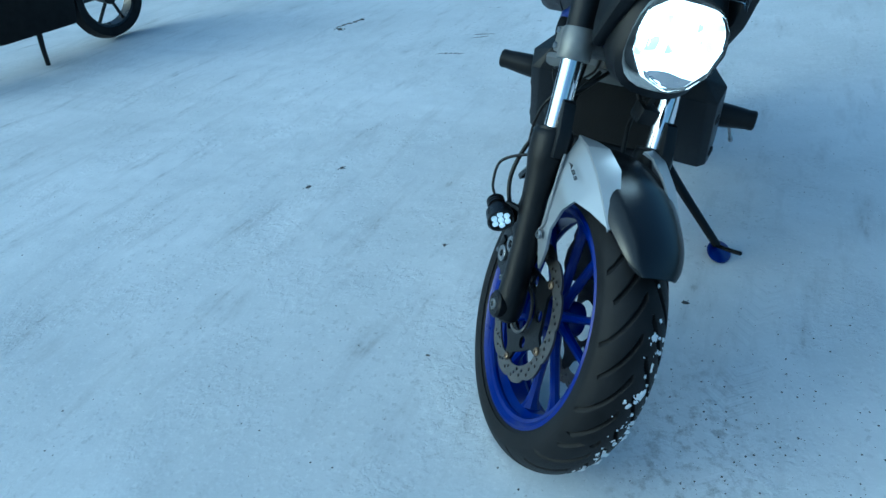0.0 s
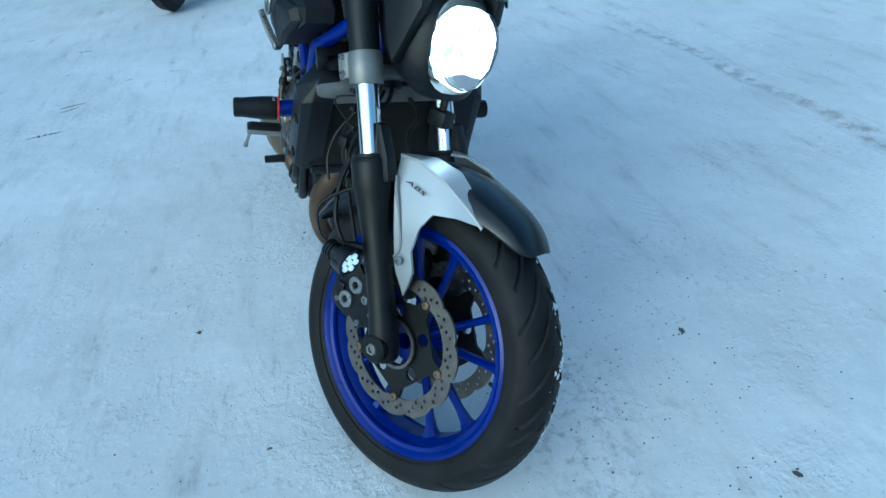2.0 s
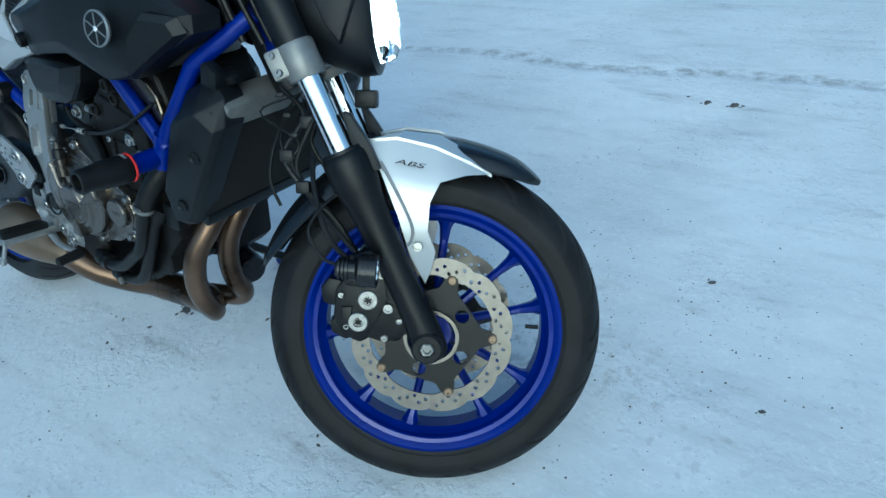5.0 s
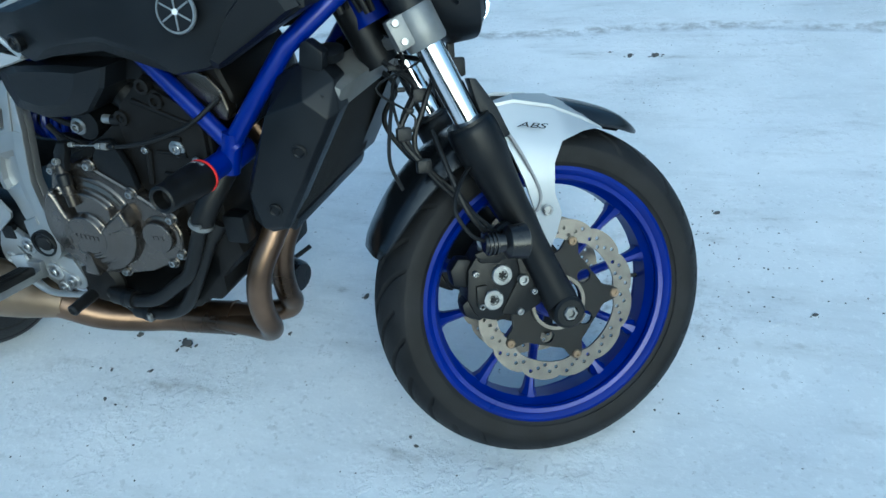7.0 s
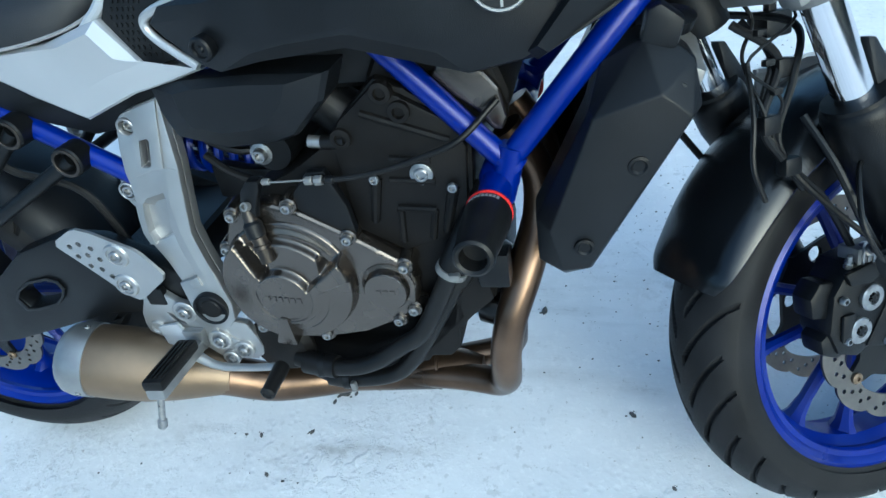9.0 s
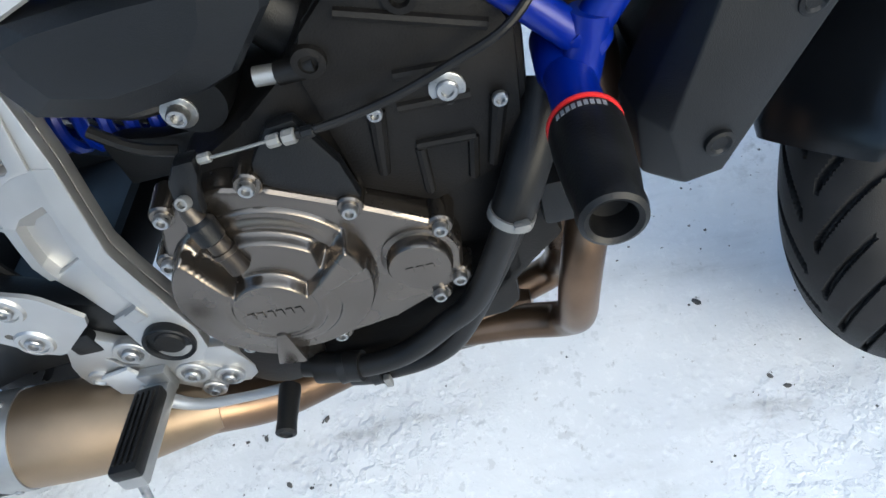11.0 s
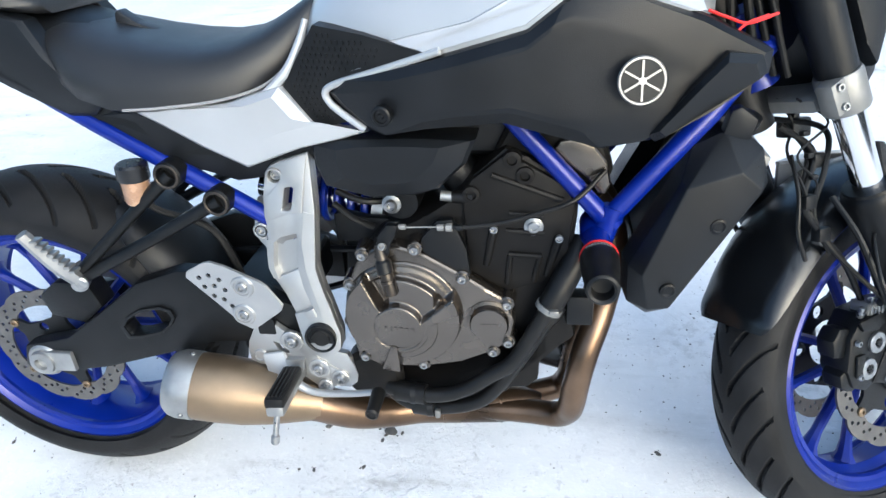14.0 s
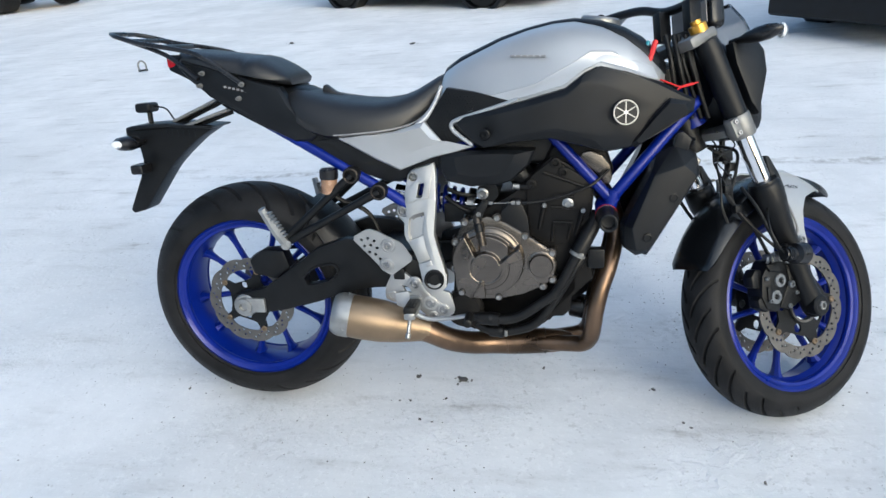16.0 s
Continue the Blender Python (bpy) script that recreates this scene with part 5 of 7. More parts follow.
for (x0, z0), (x1, z1) in (((0.802, 0.588), (0.790, 0.530)), ((0.892, 0.575), (0.876, 0.515))):
    part("flank_rib", tube(bmesh.new(), [(x0, -0.126, z0), (x1, -0.127, z1)], [0.0075, 0.005], 10, 2, smooth=False), ENGINE, side)
    part("flank_bolt", bolt(bmesh.new(), (x0, -0.132, z0 + 0.002), (0, -1, 0), 0.006, 0.005), BOLT, side)
for pts in ([(0.818, 0.585), (0.872, 0.582)], [(0.823, 0.612), (0.870, 0.608)], [(0.822, 0.548), (0.868, 0.545)], [(0.824, 0.545), (0.820, 0.500)], [(0.866, 0.545), (0.858, 0.505)], [(0.80, 0.668), (0.895, 0.632)]):
    part("flank_rib", tube(bmesh.new(), [(x, -0.1262, z) for x, z in pts], 0.0046, 8, smooth=False), ENGINE, side)
washer_bolt(side, (0.857, -0.127, 0.592), (0, -1, 0), 0.0085, 0.004)
for x, z in ((0.772, 0.640), (0.828, 0.690), (0.845, 0.668)):
    part("flank_boss", lathe(bmesh.new(), [(0.013, -0.006), (0.012, 0.004), (0.007, 0.005), (0.006, 0), (0, 0)], aim((x, -0.127, z), (0, -1, 0)), 18), ENGINE, side)

# clutch cover
out = [(0.584, 0.500), (0.604, 0.545), (0.630, 0.563), (0.665, 0.567), (0.700, 0.556), (0.757, 0.522), (0.790, 0.500), (0.823, 0.478), (0.832, 0.445), (0.825, 0.408), (0.797, 0.388), (0.750, 0.366), (0.690, 0.354), (0.62, 0.352), (0.585, 0.372), (0.578, 0.433)]
clutch = part("clutch_cover", prism(bmesh.new(), out, -0.105, -0.146, 0.007, 3), COVER, moto, "bronze-grey clutch cover with raised ribs")
C0 = Vector((0.667, -0.145, 0.457))
CD = (0.661, 0.446)


def ease(a, b, v):
    t = max(0.0, min(1.0, (v - a) / (b - a)))
    return t * t * (3 - 2 * t)


def side_of(x, z, a, b):
    """Signed distance from the line a-b, positive on its left."""
    dx, dz = b[0] - a[0], b[1] - a[1]
    return (dx * (z - a[1]) - dz * (x - a[0])) / math.hypot(dx, dz)


def dome_height(r, x, z):
    """Relief of the clutch dome: a middle disc, two fins and stepped terraces between them."""
    q = math.hypot(x - CD[0], z - CD[1])
    full = 0.0295 - 0.004 * ease(0.040, 0.080, r) - 0.0015 * ease(0.034, 0.036, q) + 0.0015 * ease(0.039, 0.041, q)
    low = min(side_of(x, z, (0.661, 0.446), (0.640, 0.35)), side_of(x, z, (0.755, 0.470), (0.661, 0.436)))
    full -= 0.004 * ease(0.0, 0.004, low) * ease(0.056, 0.061, q) + 0.003 * ease(0.0, 0.004, low) * ease(0.044, 0.048, q)
    wedge = min(side_of(x, z, (0.692, 0.450), (0.751, 0.499)), side_of(x, z, (0.615, 0.514), (0.641, 0.461)), q - 0.034)
    lug = ease(0.079, 0.073, q) * ease(0.644, 0.650, x) * ease(0.722, 0.714, x)
    ring = 0.0080 - 0.003 * ease(0.070, 0.082, r) - 0.004 * ease(0.079, 0.073, q) * (1 - lug)
    step = ring + 0.0105 * lug
    w = ease(0.0, 0.0055, wedge)
    return (full * (1 - w) + step * w) * ease(0.0905, 0.0835, r) - 0.004 * ease(0.085, 0.091, r)


bm = bmesh.new()
na, nr = 240, 84
ring_rows = []
for j in range(1, nr + 1):
    r = 0.091 * j / nr
    ring_rows.append([])
    for i in range(na):
        a = 2 * math.pi * i / na
        x, z = C0.x + r * math.cos(a), C0.z + r * math.sin(a)
        ring_rows[-1].append(bm.verts.new((x, C0.y - dome_height(r, x, z), z)))
mid = bm.verts.new((C0.x, C0.y - 0.0295, C0.z))
for i in range(na):
    bm.faces.new((mid, ring_rows[0][i], ring_rows[0][(i + 1) % na]))
for ra, rb in zip(ring_rows, ring_rows[1:]):
    for i in range(na):
        k = (i + 1) % na
        bm.faces.new((ra[i], rb[i], rb[k], ra[k]))
part("clutch_dome", bm, COVER, clutch, "domed cover with a middle disc, fins and stepped terraces", sharp=80)
part("cover_tab", prism(bmesh.new(), [(0.648, 0.415), (0.658, 0.414), (0.660, 0.366), (0.630, 0.370)], -0.155, -0.177, 0.004), COVER, clutch)
for i in range(6):
    part("emboss_bar", box(bmesh.new(), (0.6405 + 0.0085 * i, -0.1745, 0.4455 - 0.0007 * i), (0.0058, 0.0020, 0.0082)), COVER, clutch, flat=True)
cap = part("oil_cap", lathe(bmesh.new(), [(0.034, -0.008), (0.034, 0.0015), (0.029, 0.003), (0.0285, 0.012), (0.0265, 0.015), (0, 0.015)], aim((0.794, -0.146, 0.446), (0, -1, 0)), 40), COVER, clutch, "round bronze-grey inspection cap")
for i in range(3):
    part("emboss_bar", box(bmesh.new(), (0.785 + 0.009 * i, -0.1612, 0.446), (0.0065, 0.0012, 0.007)), COVER, cap, flat=True)
for x, z in ((0.690, 0.563), (0.756, 0.517), (0.820, 0.475), (0.821, 0.408), (0.798, 0.390), (0.690, 0.361), (0.588, 0.502), (0.612, 0.552), (0.582, 0.435), (0.598, 0.372)):
    c = part("bolt_boss", lathe(bmesh.new(), [(0.0135, -0.03), (0.0115, -0.001), (0.0100, 0.001), (0, 0.001)], aim((x, -0.145, z), (0, -1, 0)), 18), COVER, clutch)
    part("cover_screw", bolt(bmesh.new(), (x, -0.1455, z), (0, -1, 0), 0.0068, 0.007), BOLT, clutch, "socket head screw")
# clutch arm and cable
post = part("clutch_arm", tube(bmesh.new(), [(0.640, -0.152, 0.572), (0.645, -0.158, 0.552), (0.652, -0.164, 0.522), (0.656, -0.167, 0.500)], [0.0065, 0.0085, 0.0095, 0.0095], 18, 4), COVERDARK, moto, "bronze-grey clutch release post")
part("post_collar", lathe(bmesh.new(), [(0.0085, -0.012), (0.0115, -0.010), (0.0118, 0.006), (0.0090, 0.010)], aim((0.647, -0.160, 0.543), (-0.2, 0.25, 1)), 18), FORKBLACK, post, "black collar")
part("post_collar", lathe(bmesh.new(), [(0.0095, -0.003), (0.0112, -0.002), (0.0112, 0.002), (0.0095, 0.003)], aim((0.652, -0.164, 0.520), (-0.2, 0.25, 1)), 18), COVERDARK, post)
part("arm_bolt", bolt(bmesh.new(), (0.648, -0.160, 0.574), (0, -1, 0.5), 0.0058, 0.008), CLAMPGREY, moto)
part("clutch_arm_top", prism(bmesh.new(), [(0.632, 0.553), (0.642, 0.590), (0.655, 0.606), (0.672, 0.606), (0.668, 0.592), (0.657, 0.572), (0.652, 0.552)], -0.142, -0.158, 0.004), FORKBLACK, moto, "black clutch cable arm")
part("cable_bracket", prism(bmesh.new(), [(0.695, 0.560), (0.70, 0.578), (0.724, 0.606), (0.746, 0.607), (0.764, 0.560), (0.768, 0.520), (0.752, 0.514)], -0.128, -0.141, 0.004), FORKBLACK, moto, "black cable bracket")
part("clutch_cable", tube(bmesh.new(), [(0.660, -0.150, 0.600), (0.690, -0.150, 0.600), (0.735, -0.149, 0.601)], 0.0013, 8), CLAMPGREY, moto, "bare steel clutch cable")
part("cable_sleeve", tube(bmesh.new(), [(0.733, -0.149, 0.600), (0.775, -0.148, 0.601), (0.821, -0.148, 0.609), (0.866, -0.148, 0.623), (0.911, -0.146, 0.641), (0.95, -0.12, 0.672)], 0.0034, 10), HOSE, moto, "black cable sleeve")
for x, z, r in ((0.730, 0.600, 0.0052), (0.742, 0.600, 0.0060), (0.756, 0.6003, 0.0050), (0.676, 0.600, 0.0042)):
    part("cable_nut", lathe(bmesh.new(), [(r * 0.8, -0.005), (r, -0.004), (r, 0.004), (r * 0.8, 0.005)], aim((x, -0.149, z), (1, 0, 0.02)), 8), FORKBLACK if x > 0.75 else CLAMPGREY, moto, "cable adjuster nut")

# coolant hoses low on the engine
part("coolant_hose", tube(bmesh.new(), [(0.925, -0.10, 0.56), (0.912, -0.125, 0.532), (0.894, -0.142, 0.50), (0.878, -0.149, 0.470)], 0.0185, 20, 6), HOSE, moto, "thick black rubber coolant hose")
part("coolant_hose", tube(bmesh.new(), [(0.880, -0.149, 0.474), (0.862, -0.150, 0.438), (0.842, -0.150, 0.398), (0.822, -0.150, 0.368), (0.795, -0.150, 0.348), (0.757, -0.150, 0.320), (0.722, -0.149, 0.304), (0.68, -0.147, 0.300), (0.625, -0.135, 0.302)], 0.0120, 20, 6), HOSE, moto, "black rubber coolant hose")
part("coolant_hose", tube(bmesh.new(), [(0.890, -0.122, 0.460), (0.872, -0.132, 0.430), (0.848, -0.135, 0.388), (0.822, -0.136, 0.344), (0.795, -0.136, 0.304), (0.772, -0.135, 0.282), (0.738, -0.134, 0.268), (0.69, -0.130, 0.260), (0.650, -0.122, 0.264), (0.62, -0.112, 0.282)], 0.0118, 20, 6), HOSE, moto, "black rubber coolant hose")
for a, b, r in (((0.690, -0.148, 0.301), (0.640, -0.140, 0.300), 0.0165), ((0.700, -0.131, 0.261), (0.664, -0.126, 0.261), 0.0160), ((0.892, -0.121, 0.464), (0.878, -0.129, 0.442), 0.0165)):
    part("hose_end", tube(bmesh.new(), [a, b], r, 20, smooth=False), HOSE, moto, "black moulded hose end")
for c, d, r in (((0.880, -0.149, 0.474), (0.45, 0.1, 0.9), 0.0200), ((0.668, -0.145, 0.3005), (1, 0.1, 0), 0.0175), ((0.690, -0.130, 0.261), (1, 0.1, 0), 0.0168)):
    part("hose_clamp", lathe(bmesh.new(), [(r - 0.003, -0.004), (r, -0.004), (r, 0.004), (r - 0.003, 0.004)], aim(c, d), 28, cyclic=True), CLAMPGREY if r > 0.019 else FORKBLACK, moto, "steel hose clamp" if r > 0.019 else "black hose clamp")
part("clamp_screw", box(bmesh.new(), (0.887, -0.168, 0.478), (0.014, 0.009, 0.008), 0.003), CLAMPGREY, moto)
part("clamp_screw", box(bmesh.new(), (0.706, -0.148, 0.263), (0.008, 0.008, 0.016), 0.002), CLAMPGREY, moto)
part("water_pump", lathe(bmesh.new(), [(0.05, -0.02), (0.05, 0.012), (0.04, 0.022), (0.015, 0.026), (0, 0.026)], aim((0.60, -0.112, 0.318), (0, -1, 0)), 32), ENGINE, moto, "black water pump")
part("sump", prism(bmesh.new(), [(0.60, 0.262), (0.782, 0.268), (0.792, 0.290), (0.815, 0.286), (0.822, 0.298), (0.850, 0.300), (0.866, 0.318), (0.868, 0.352), (0.882, 0.366), (0.880, 0.42), (0.82, 0.43), (0.60, 0.33)], -0.118, 0.1, 0.006), ENGINE, moto, "black engine sump")
part("sump_front", prism(bmesh.new(), [(0.79, 0.275), (0.88, 0.295), (0.918, 0.325), (0.925, 0.42), (0.84, 0.42)], 0.0, 0.105, 0.012), ENGINE, moto, "black front of the engine sump")
part("oil_filter", lathe(bmesh.new(), [(0.034, 0), (0.034, 0.05), (0.03, 0.058), (0, 0.06)], aim((0.868, -0.02, 0.40), (1, 0, -0.25)), 24), GLOSSBLACK, moto, "black oil filter canister")
part("side_sensor", box(bmesh.new(), (0.925, -0.115, 0.455), (0.04, 0.03, 0.05), 0.006), FORKBLACK, moto, "black plug connector")
part("crank_cover", lathe(bmesh.new(), [(0.088, -0.03), (0.088, 0.02), (0.078, 0.032), (0.04, 0.038), (0, 0.038)], aim((0.68, 0.115, 0.44), (0, 1, 0)), 40), COVER, moto, "bronze-grey alternator cover")
part("sprocket_cover", prism(bmesh.new(), [(0.50, 0.36), (0.51, 0.46), (0.58, 0.48), (0.60, 0.38), (0.56, 0.33)], 0.09, 0.125, 0.01), PLASTIC, moto, "black sprocket cover")

# air box cover and throttle parts behind it
ring = [(0.552, 0.712, -0.118), (0.60, 0.722, -0.128), (0.70, 0.726, -0.136), (0.782, 0.722, -0.136), (0.768, 0.690, -0.138), (0.728, 0.652, -0.136), (0.70, 0.642, -0.132), (0.63, 0.636, -0.128), (0.565, 0.650, -0.12), (0.553, 0.68, -0.118)]
for s in (-1, 1):
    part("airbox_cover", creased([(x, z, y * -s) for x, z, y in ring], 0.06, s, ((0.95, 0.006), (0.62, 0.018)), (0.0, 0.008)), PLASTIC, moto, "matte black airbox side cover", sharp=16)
part("airbox", box(bmesh.new(), (0.70, 0, 0.74), (0.26, 0.18, 0.12), 0.02, seg=3), FORKBLACK, moto, "black airbox")
part("throttle_body", lathe(bmesh.new(), [(0.03, -0.05), (0.034, -0.03), (0.03, 0.0), (0.034, 0.03), (0.03, 0.05)], aim((0.74, -0.06, 0.655), (0.5, 0, -0.5)), 24), FORKBLACK, moto, "black throttle body")
part("throttle_body", lathe(bmesh.new(), [(0.03, -0.05), (0.034, -0.03), (0.03, 0.0), (0.034, 0.03), (0.03, 0.05)], aim((0.74, 0.06, 0.655), (0.5, 0, -0.5)), 24), FORKBLACK, moto, "black throttle body")
washer_bolt(moto, (0.652, -0.10, 0.612), (0, -1, 0), 0.009, 0.008, name="frame_bolt")
part("starter_motor", lathe(bmesh.new(), [(0, -0.07), (0.026, -0.07), (0.028, -0.05), (0.028, 0.05), (0.02, 0.06), (0, 0.06)], aim((0.665, -0.03, 0.615), (0, 1, 0)), 24), FORKBLACK, moto, "black starter motor")
part("rubber_stub", tube(bmesh.new(), [(0.745, -0.118, 0.632), (0.775, -0.122, 0.634)], 0.009, 12, smooth=False), HOSE, moto)
part("steel_stub", tube(bmesh.new(), [(0.728, -0.118, 0.634), (0.748, -0.118, 0.632)], 0.0075, 12, smooth=False), ALU, moto)

# rear shock with a blue spring
bm = bmesh.new()
A, B2 = Vector((0.47, 0, 0.590)), Vector((0.60, 0, 0.565))
ax = (B2 - A).normalized()
pts = []
for i in range(97):
    a = 2 * math.pi * i / 16
    pts.append(A + (B2 - A) * (i / 96) + 0.034 * (math.cos(a) * Vector((0, 1, 0)) + math.sin(a) * ax.cross(Vector((0, 1, 0)))))
shock = part("shock_absorber", tube(bmesh.new(), [A - ax * 0.06, B2 + ax * 0.06], 0.018, 16, smooth=False), CHROME, moto, "rear shock with a blue coil spring")
part("coil_spring", tube(bm, pts, 0.0065, 8, 1), BLUE, shock, "blue coil spring")
for c in (A - ax * 0.008, B2 + ax * 0.01):
    part("spring_seat", lathe(bmesh.new(), [(0.02, -0.009), (0.042, -0.009), (0.042, 0.009), (0.02, 0.009)], aim(c, ax), 28, cyclic=True), ALU, shock, "aluminium spring seat")

part("pivot_casting", prism(bmesh.new(), [(0.548, 0.578), (0.566, 0.580), (0.600, 0.572), (0.640, 0.570), (0.640, 0.545), (0.590, 0.530), (0.548, 0.530)], -0.045, -0.062, 0.004), FORKBLACK, moto, "black frame casting round the shock")
for i, pts in enumerate(([(0.555, -0.072, 0.60), (0.585, -0.078, 0.578), (0.615, -0.074, 0.562)], [(0.560, -0.066, 0.618), (0.60, -0.070, 0.604), (0.635, -0.06, 0.60)])):
    part("shock_hose", tube(bmesh.new(), pts, 0.0055, 8, 5), HOSE, moto, "thin black hose beside the shock")

# radiator and its side shrouds
RM = Matrix.Translation((1.078, 0, 0.605)) @ Matrix.Rotation(radians(24), 4, "Y")
part("radiator", box(bmesh.new(), (0, 0, -0.012), (0.036, 0.29, 0.216), 0.004, RM), CORE, moto, "black finned radiator")
fin = part("radiator_fin", box(bmesh.new(), (0.0178, 0, 0), (0.003, 0.28, 0.0014)), CORE, moto, "thin black radiator fin", RM @ Matrix.Translation((0, 0, -0.112)), flat=True)
for i in range(1, 53):
    o = new("radiator_fin", fin.data)
    o.parent, o.matrix_basis = moto, RM @ Matrix.Translation((0, 0, -0.112 + i * 0.0039))
part("radiator_tank", box(bmesh.new(), (0.008, -0.01, 0.088), (0.052, 0.236, 0.042), 0.009, RM), CLAMPGREY, moto, "grey radiator top tank")
part("radiator_foot", box(bmesh.new(), (0.0, 0, -0.13), (0.046, 0.27, 0.026), 0.006, RM), PLASTIC, moto, "black radiator bottom tank")
part("radiator_cap", lathe(bmesh.new(), [(0.02, 0), (0.022, 0.012), (0.014, 0.016), (0, 0.017)], aim((1.120, -0.085, 0.722), (0.1, -0.2, 1)), 20), FORKBLACK, moto, "black radiator cap")
part("filler_neck", prism(bmesh.new(), [(1.088, 0.712), (1.096, 0.750), (1.108, 0.755), (1.130, 0.738), (1.124, 0.712)], -0.100, -0.122, 0.005), PLASTIC, moto, "black radiator filler bracket")
for s in (-1, 1):
    rim = {"a": (0.985, 0.492, 0.152), "b": (0.984, 0.545, 0.148), "c": (1.042, 0.664, 0.142), "d": (1.054, 0.706, 0.124), "e": (1.093, 0.724, 0.118), "f": (1.119, 0.720, 0.116), "g": (1.141, 0.702, 0.122), "h": (1.148, 0.662, 0.136), "k": (1.043, 0.482, 0.154), "l": (1.013, 0.472, 0.152)}
    top = {"m": (1.109, 0.684, 0.162), "n": (1.001, 0.542, 0.172), "o": (1.012, 0.490, 0.172), "p": (1.046, 0.662, 0.160), "q": (1.138, 0.658, 0.155), "r": (1.040, 0.491, 0.168)}
    wide = 0.042 if s > 0 else 0.0
    bm = bmesh.new()
    v = {k_: bm.verts.new((x, s * (y + wide), z)) for k_, (x, z, y) in {**rim, **top}.items()}
    for f_ in ("abno", "bcpn", "cdep", "epm", "efgm", "gqm", "ghq", "hkrq", "klor", "lao", "pmqron"):
        bm.faces.new([v[k_] for k_ in f_])
    back = [bm.verts.new((x - 0.004, s * (y - 0.04), z)) for x, z, y in rim.values()]
    front = [v[k_] for k_ in rim]
    for i in range(len(back)):
        j = (i + 1) % len(back)
        bm.faces.new((front[i], front[j], back[j], back[i]))
    bmesh.ops.recalc_face_normals(bm, faces=bm.faces)
    bmesh.ops.bevel(bm, geom=[e for e in bm.edges if len(e.link_faces) == 2], offset=0.0022, segments=2, affect="EDGES", profile=0.6, clamp_overlap=True)
    shroud = part("radiator_shroud", bm, PLASTIC, moto, "matte black faceted radiator shroud", sharp=40)
    for x, z, y in ((1.090, 0.612, 0.162), (1.036, 0.520, 0.1695)):
        part("shroud_clip", lathe(bmesh.new(), [(0.0, -0.004), (0.011, -0.004), (0.011, 0.002), (0.008, 0.003), (0.006, 0.001), (0, 0.001)], aim((x, s * (y + wide), z), (0.15, s, -0.05)), 18), FORKBLACK, shroud, "round black clip")
part("oil_filter", lathe(bmesh.new(), [(0.031, -0.03), (0.033, -0.028), (0.033, 0.022), (0.029, 0.030), (0, 0.031)], aim((0.900, 0.030, 0.268), (1, -0.25, -0.1)), 24), GLOSSBLACK, moto, "round black oil filter")
part("regulator", box(bmesh.new(), (0.905, 0.060, 0.405), (0.03, 0.07, 0.08), 0.006), FORKBLACK, moto, "black voltage regulator")
part("front_sensor", box(bmesh.new(), (1.285, 0.03, 0.685), (0.038, 0.034, 0.03), 0.005), FORKBLACK, moto, "small black connector box", ST)
part("sensor_stalk", box(bmesh.new(), (1.284, 0.028, 0.715), (0.012, 0.01, 0.04), 0.002), FORKBLACK, moto, "", ST)

# ---- exhaust ----
for y in (0.0, 0.084):
    pts = [(0.940, -0.030 + y, 0.60), (0.974, -0.026 + y * 0.9, 0.54), (0.974, -0.040 + y * 0.85, 0.475), (0.958, -0.078 + y * 0.85, 0.420), (0.938, -0.106 + y * 0.95, 0.368), (0.926, -0.113 + y, 0.312), (0.921, -0.104 + y, 0.262), (0.915, -0.086 + y, 0.227), (0.896, -0.070 + y * 0.85, 0.204), (0.845, -0.058 + y * 0.55, 0.198), (0.76, -0.052 + y * 0.2, 0.196)]
    part("header_pipe", tube(bmesh.new(), pts, 0.0215, 20, 6), TITAN, moto, "heat-tinted steel header pipe")
part("collector", tube(bmesh.new(), [(0.872, -0.036, 0.198), (0.84, -0.036, 0.196), (0.79, -0.038, 0.194), (0.72, -0.043, 0.192), (0.66, -0.055, 0.194), (0.605, -0.082, 0.204), (0.555, -0.115, 0.228), (0.505, -0.136, 0.260), (0.46, -0.142, 0.275)], [0.018, 0.030, 0.034, 0.034, 0.031, 0.030, 0.030, 0.031, 0.034], 24, 6), TITAN, moto, "heat-tinted exhaust collector")
for x, y, z, r in ((0.70, -0.046, 0.192, 0.0330), (0.80, -0.037, 0.1945, 0.0345)):
    part("weld_seam", lathe(bmesh.new(), [(r - 0.003, -0.003), (r + 0.0006, -0.0015), (r + 0.0006, 0.0015), (r - 0.003, 0.003)], aim((x, y, z), (1, 0.1, 0.01)), 28), TITAN, moto, "weld seam round the collector")
MUF0, MUF1 = Vector((0.268, -0.168, 0.318)), Vector((0.52, -0.135, 0.262))
mm = aim(MUF0, MUF1 - MUF0)
muf = part("muffler", lathe(bmesh.new(), [(0.03, 0.03), (0.0545, 0.036), (0.0555, 0.05), (0.056, 0.085), (0.0545, 0.125), (0.048, 0.17), (0.038, 0.215), (0.030, 0.25), (0.0, 0.25)], mm, 40), SATINTI, moto, "short satin bronze-tinted muffler")
part("end_cap", lathe(bmesh.new(), [(0.02, 0.012), (0.034, 0.0), (0.046, -0.004), (0.053, 0.004), (0.0565, 0.016), (0.0568, 0.042), (0.03, 0.044), (0.02, 0.03)], mm, 40, cyclic=True), ALU, muf, "brushed muffler end cap")
part("tail_pipe", lathe(bmesh.new(), [(0.018, 0.04), (0.018, 0.004), (0.0205, 0.002), (0.0205, 0.04)], mm, 24, cyclic=True), GLOSSBLACK, muf)
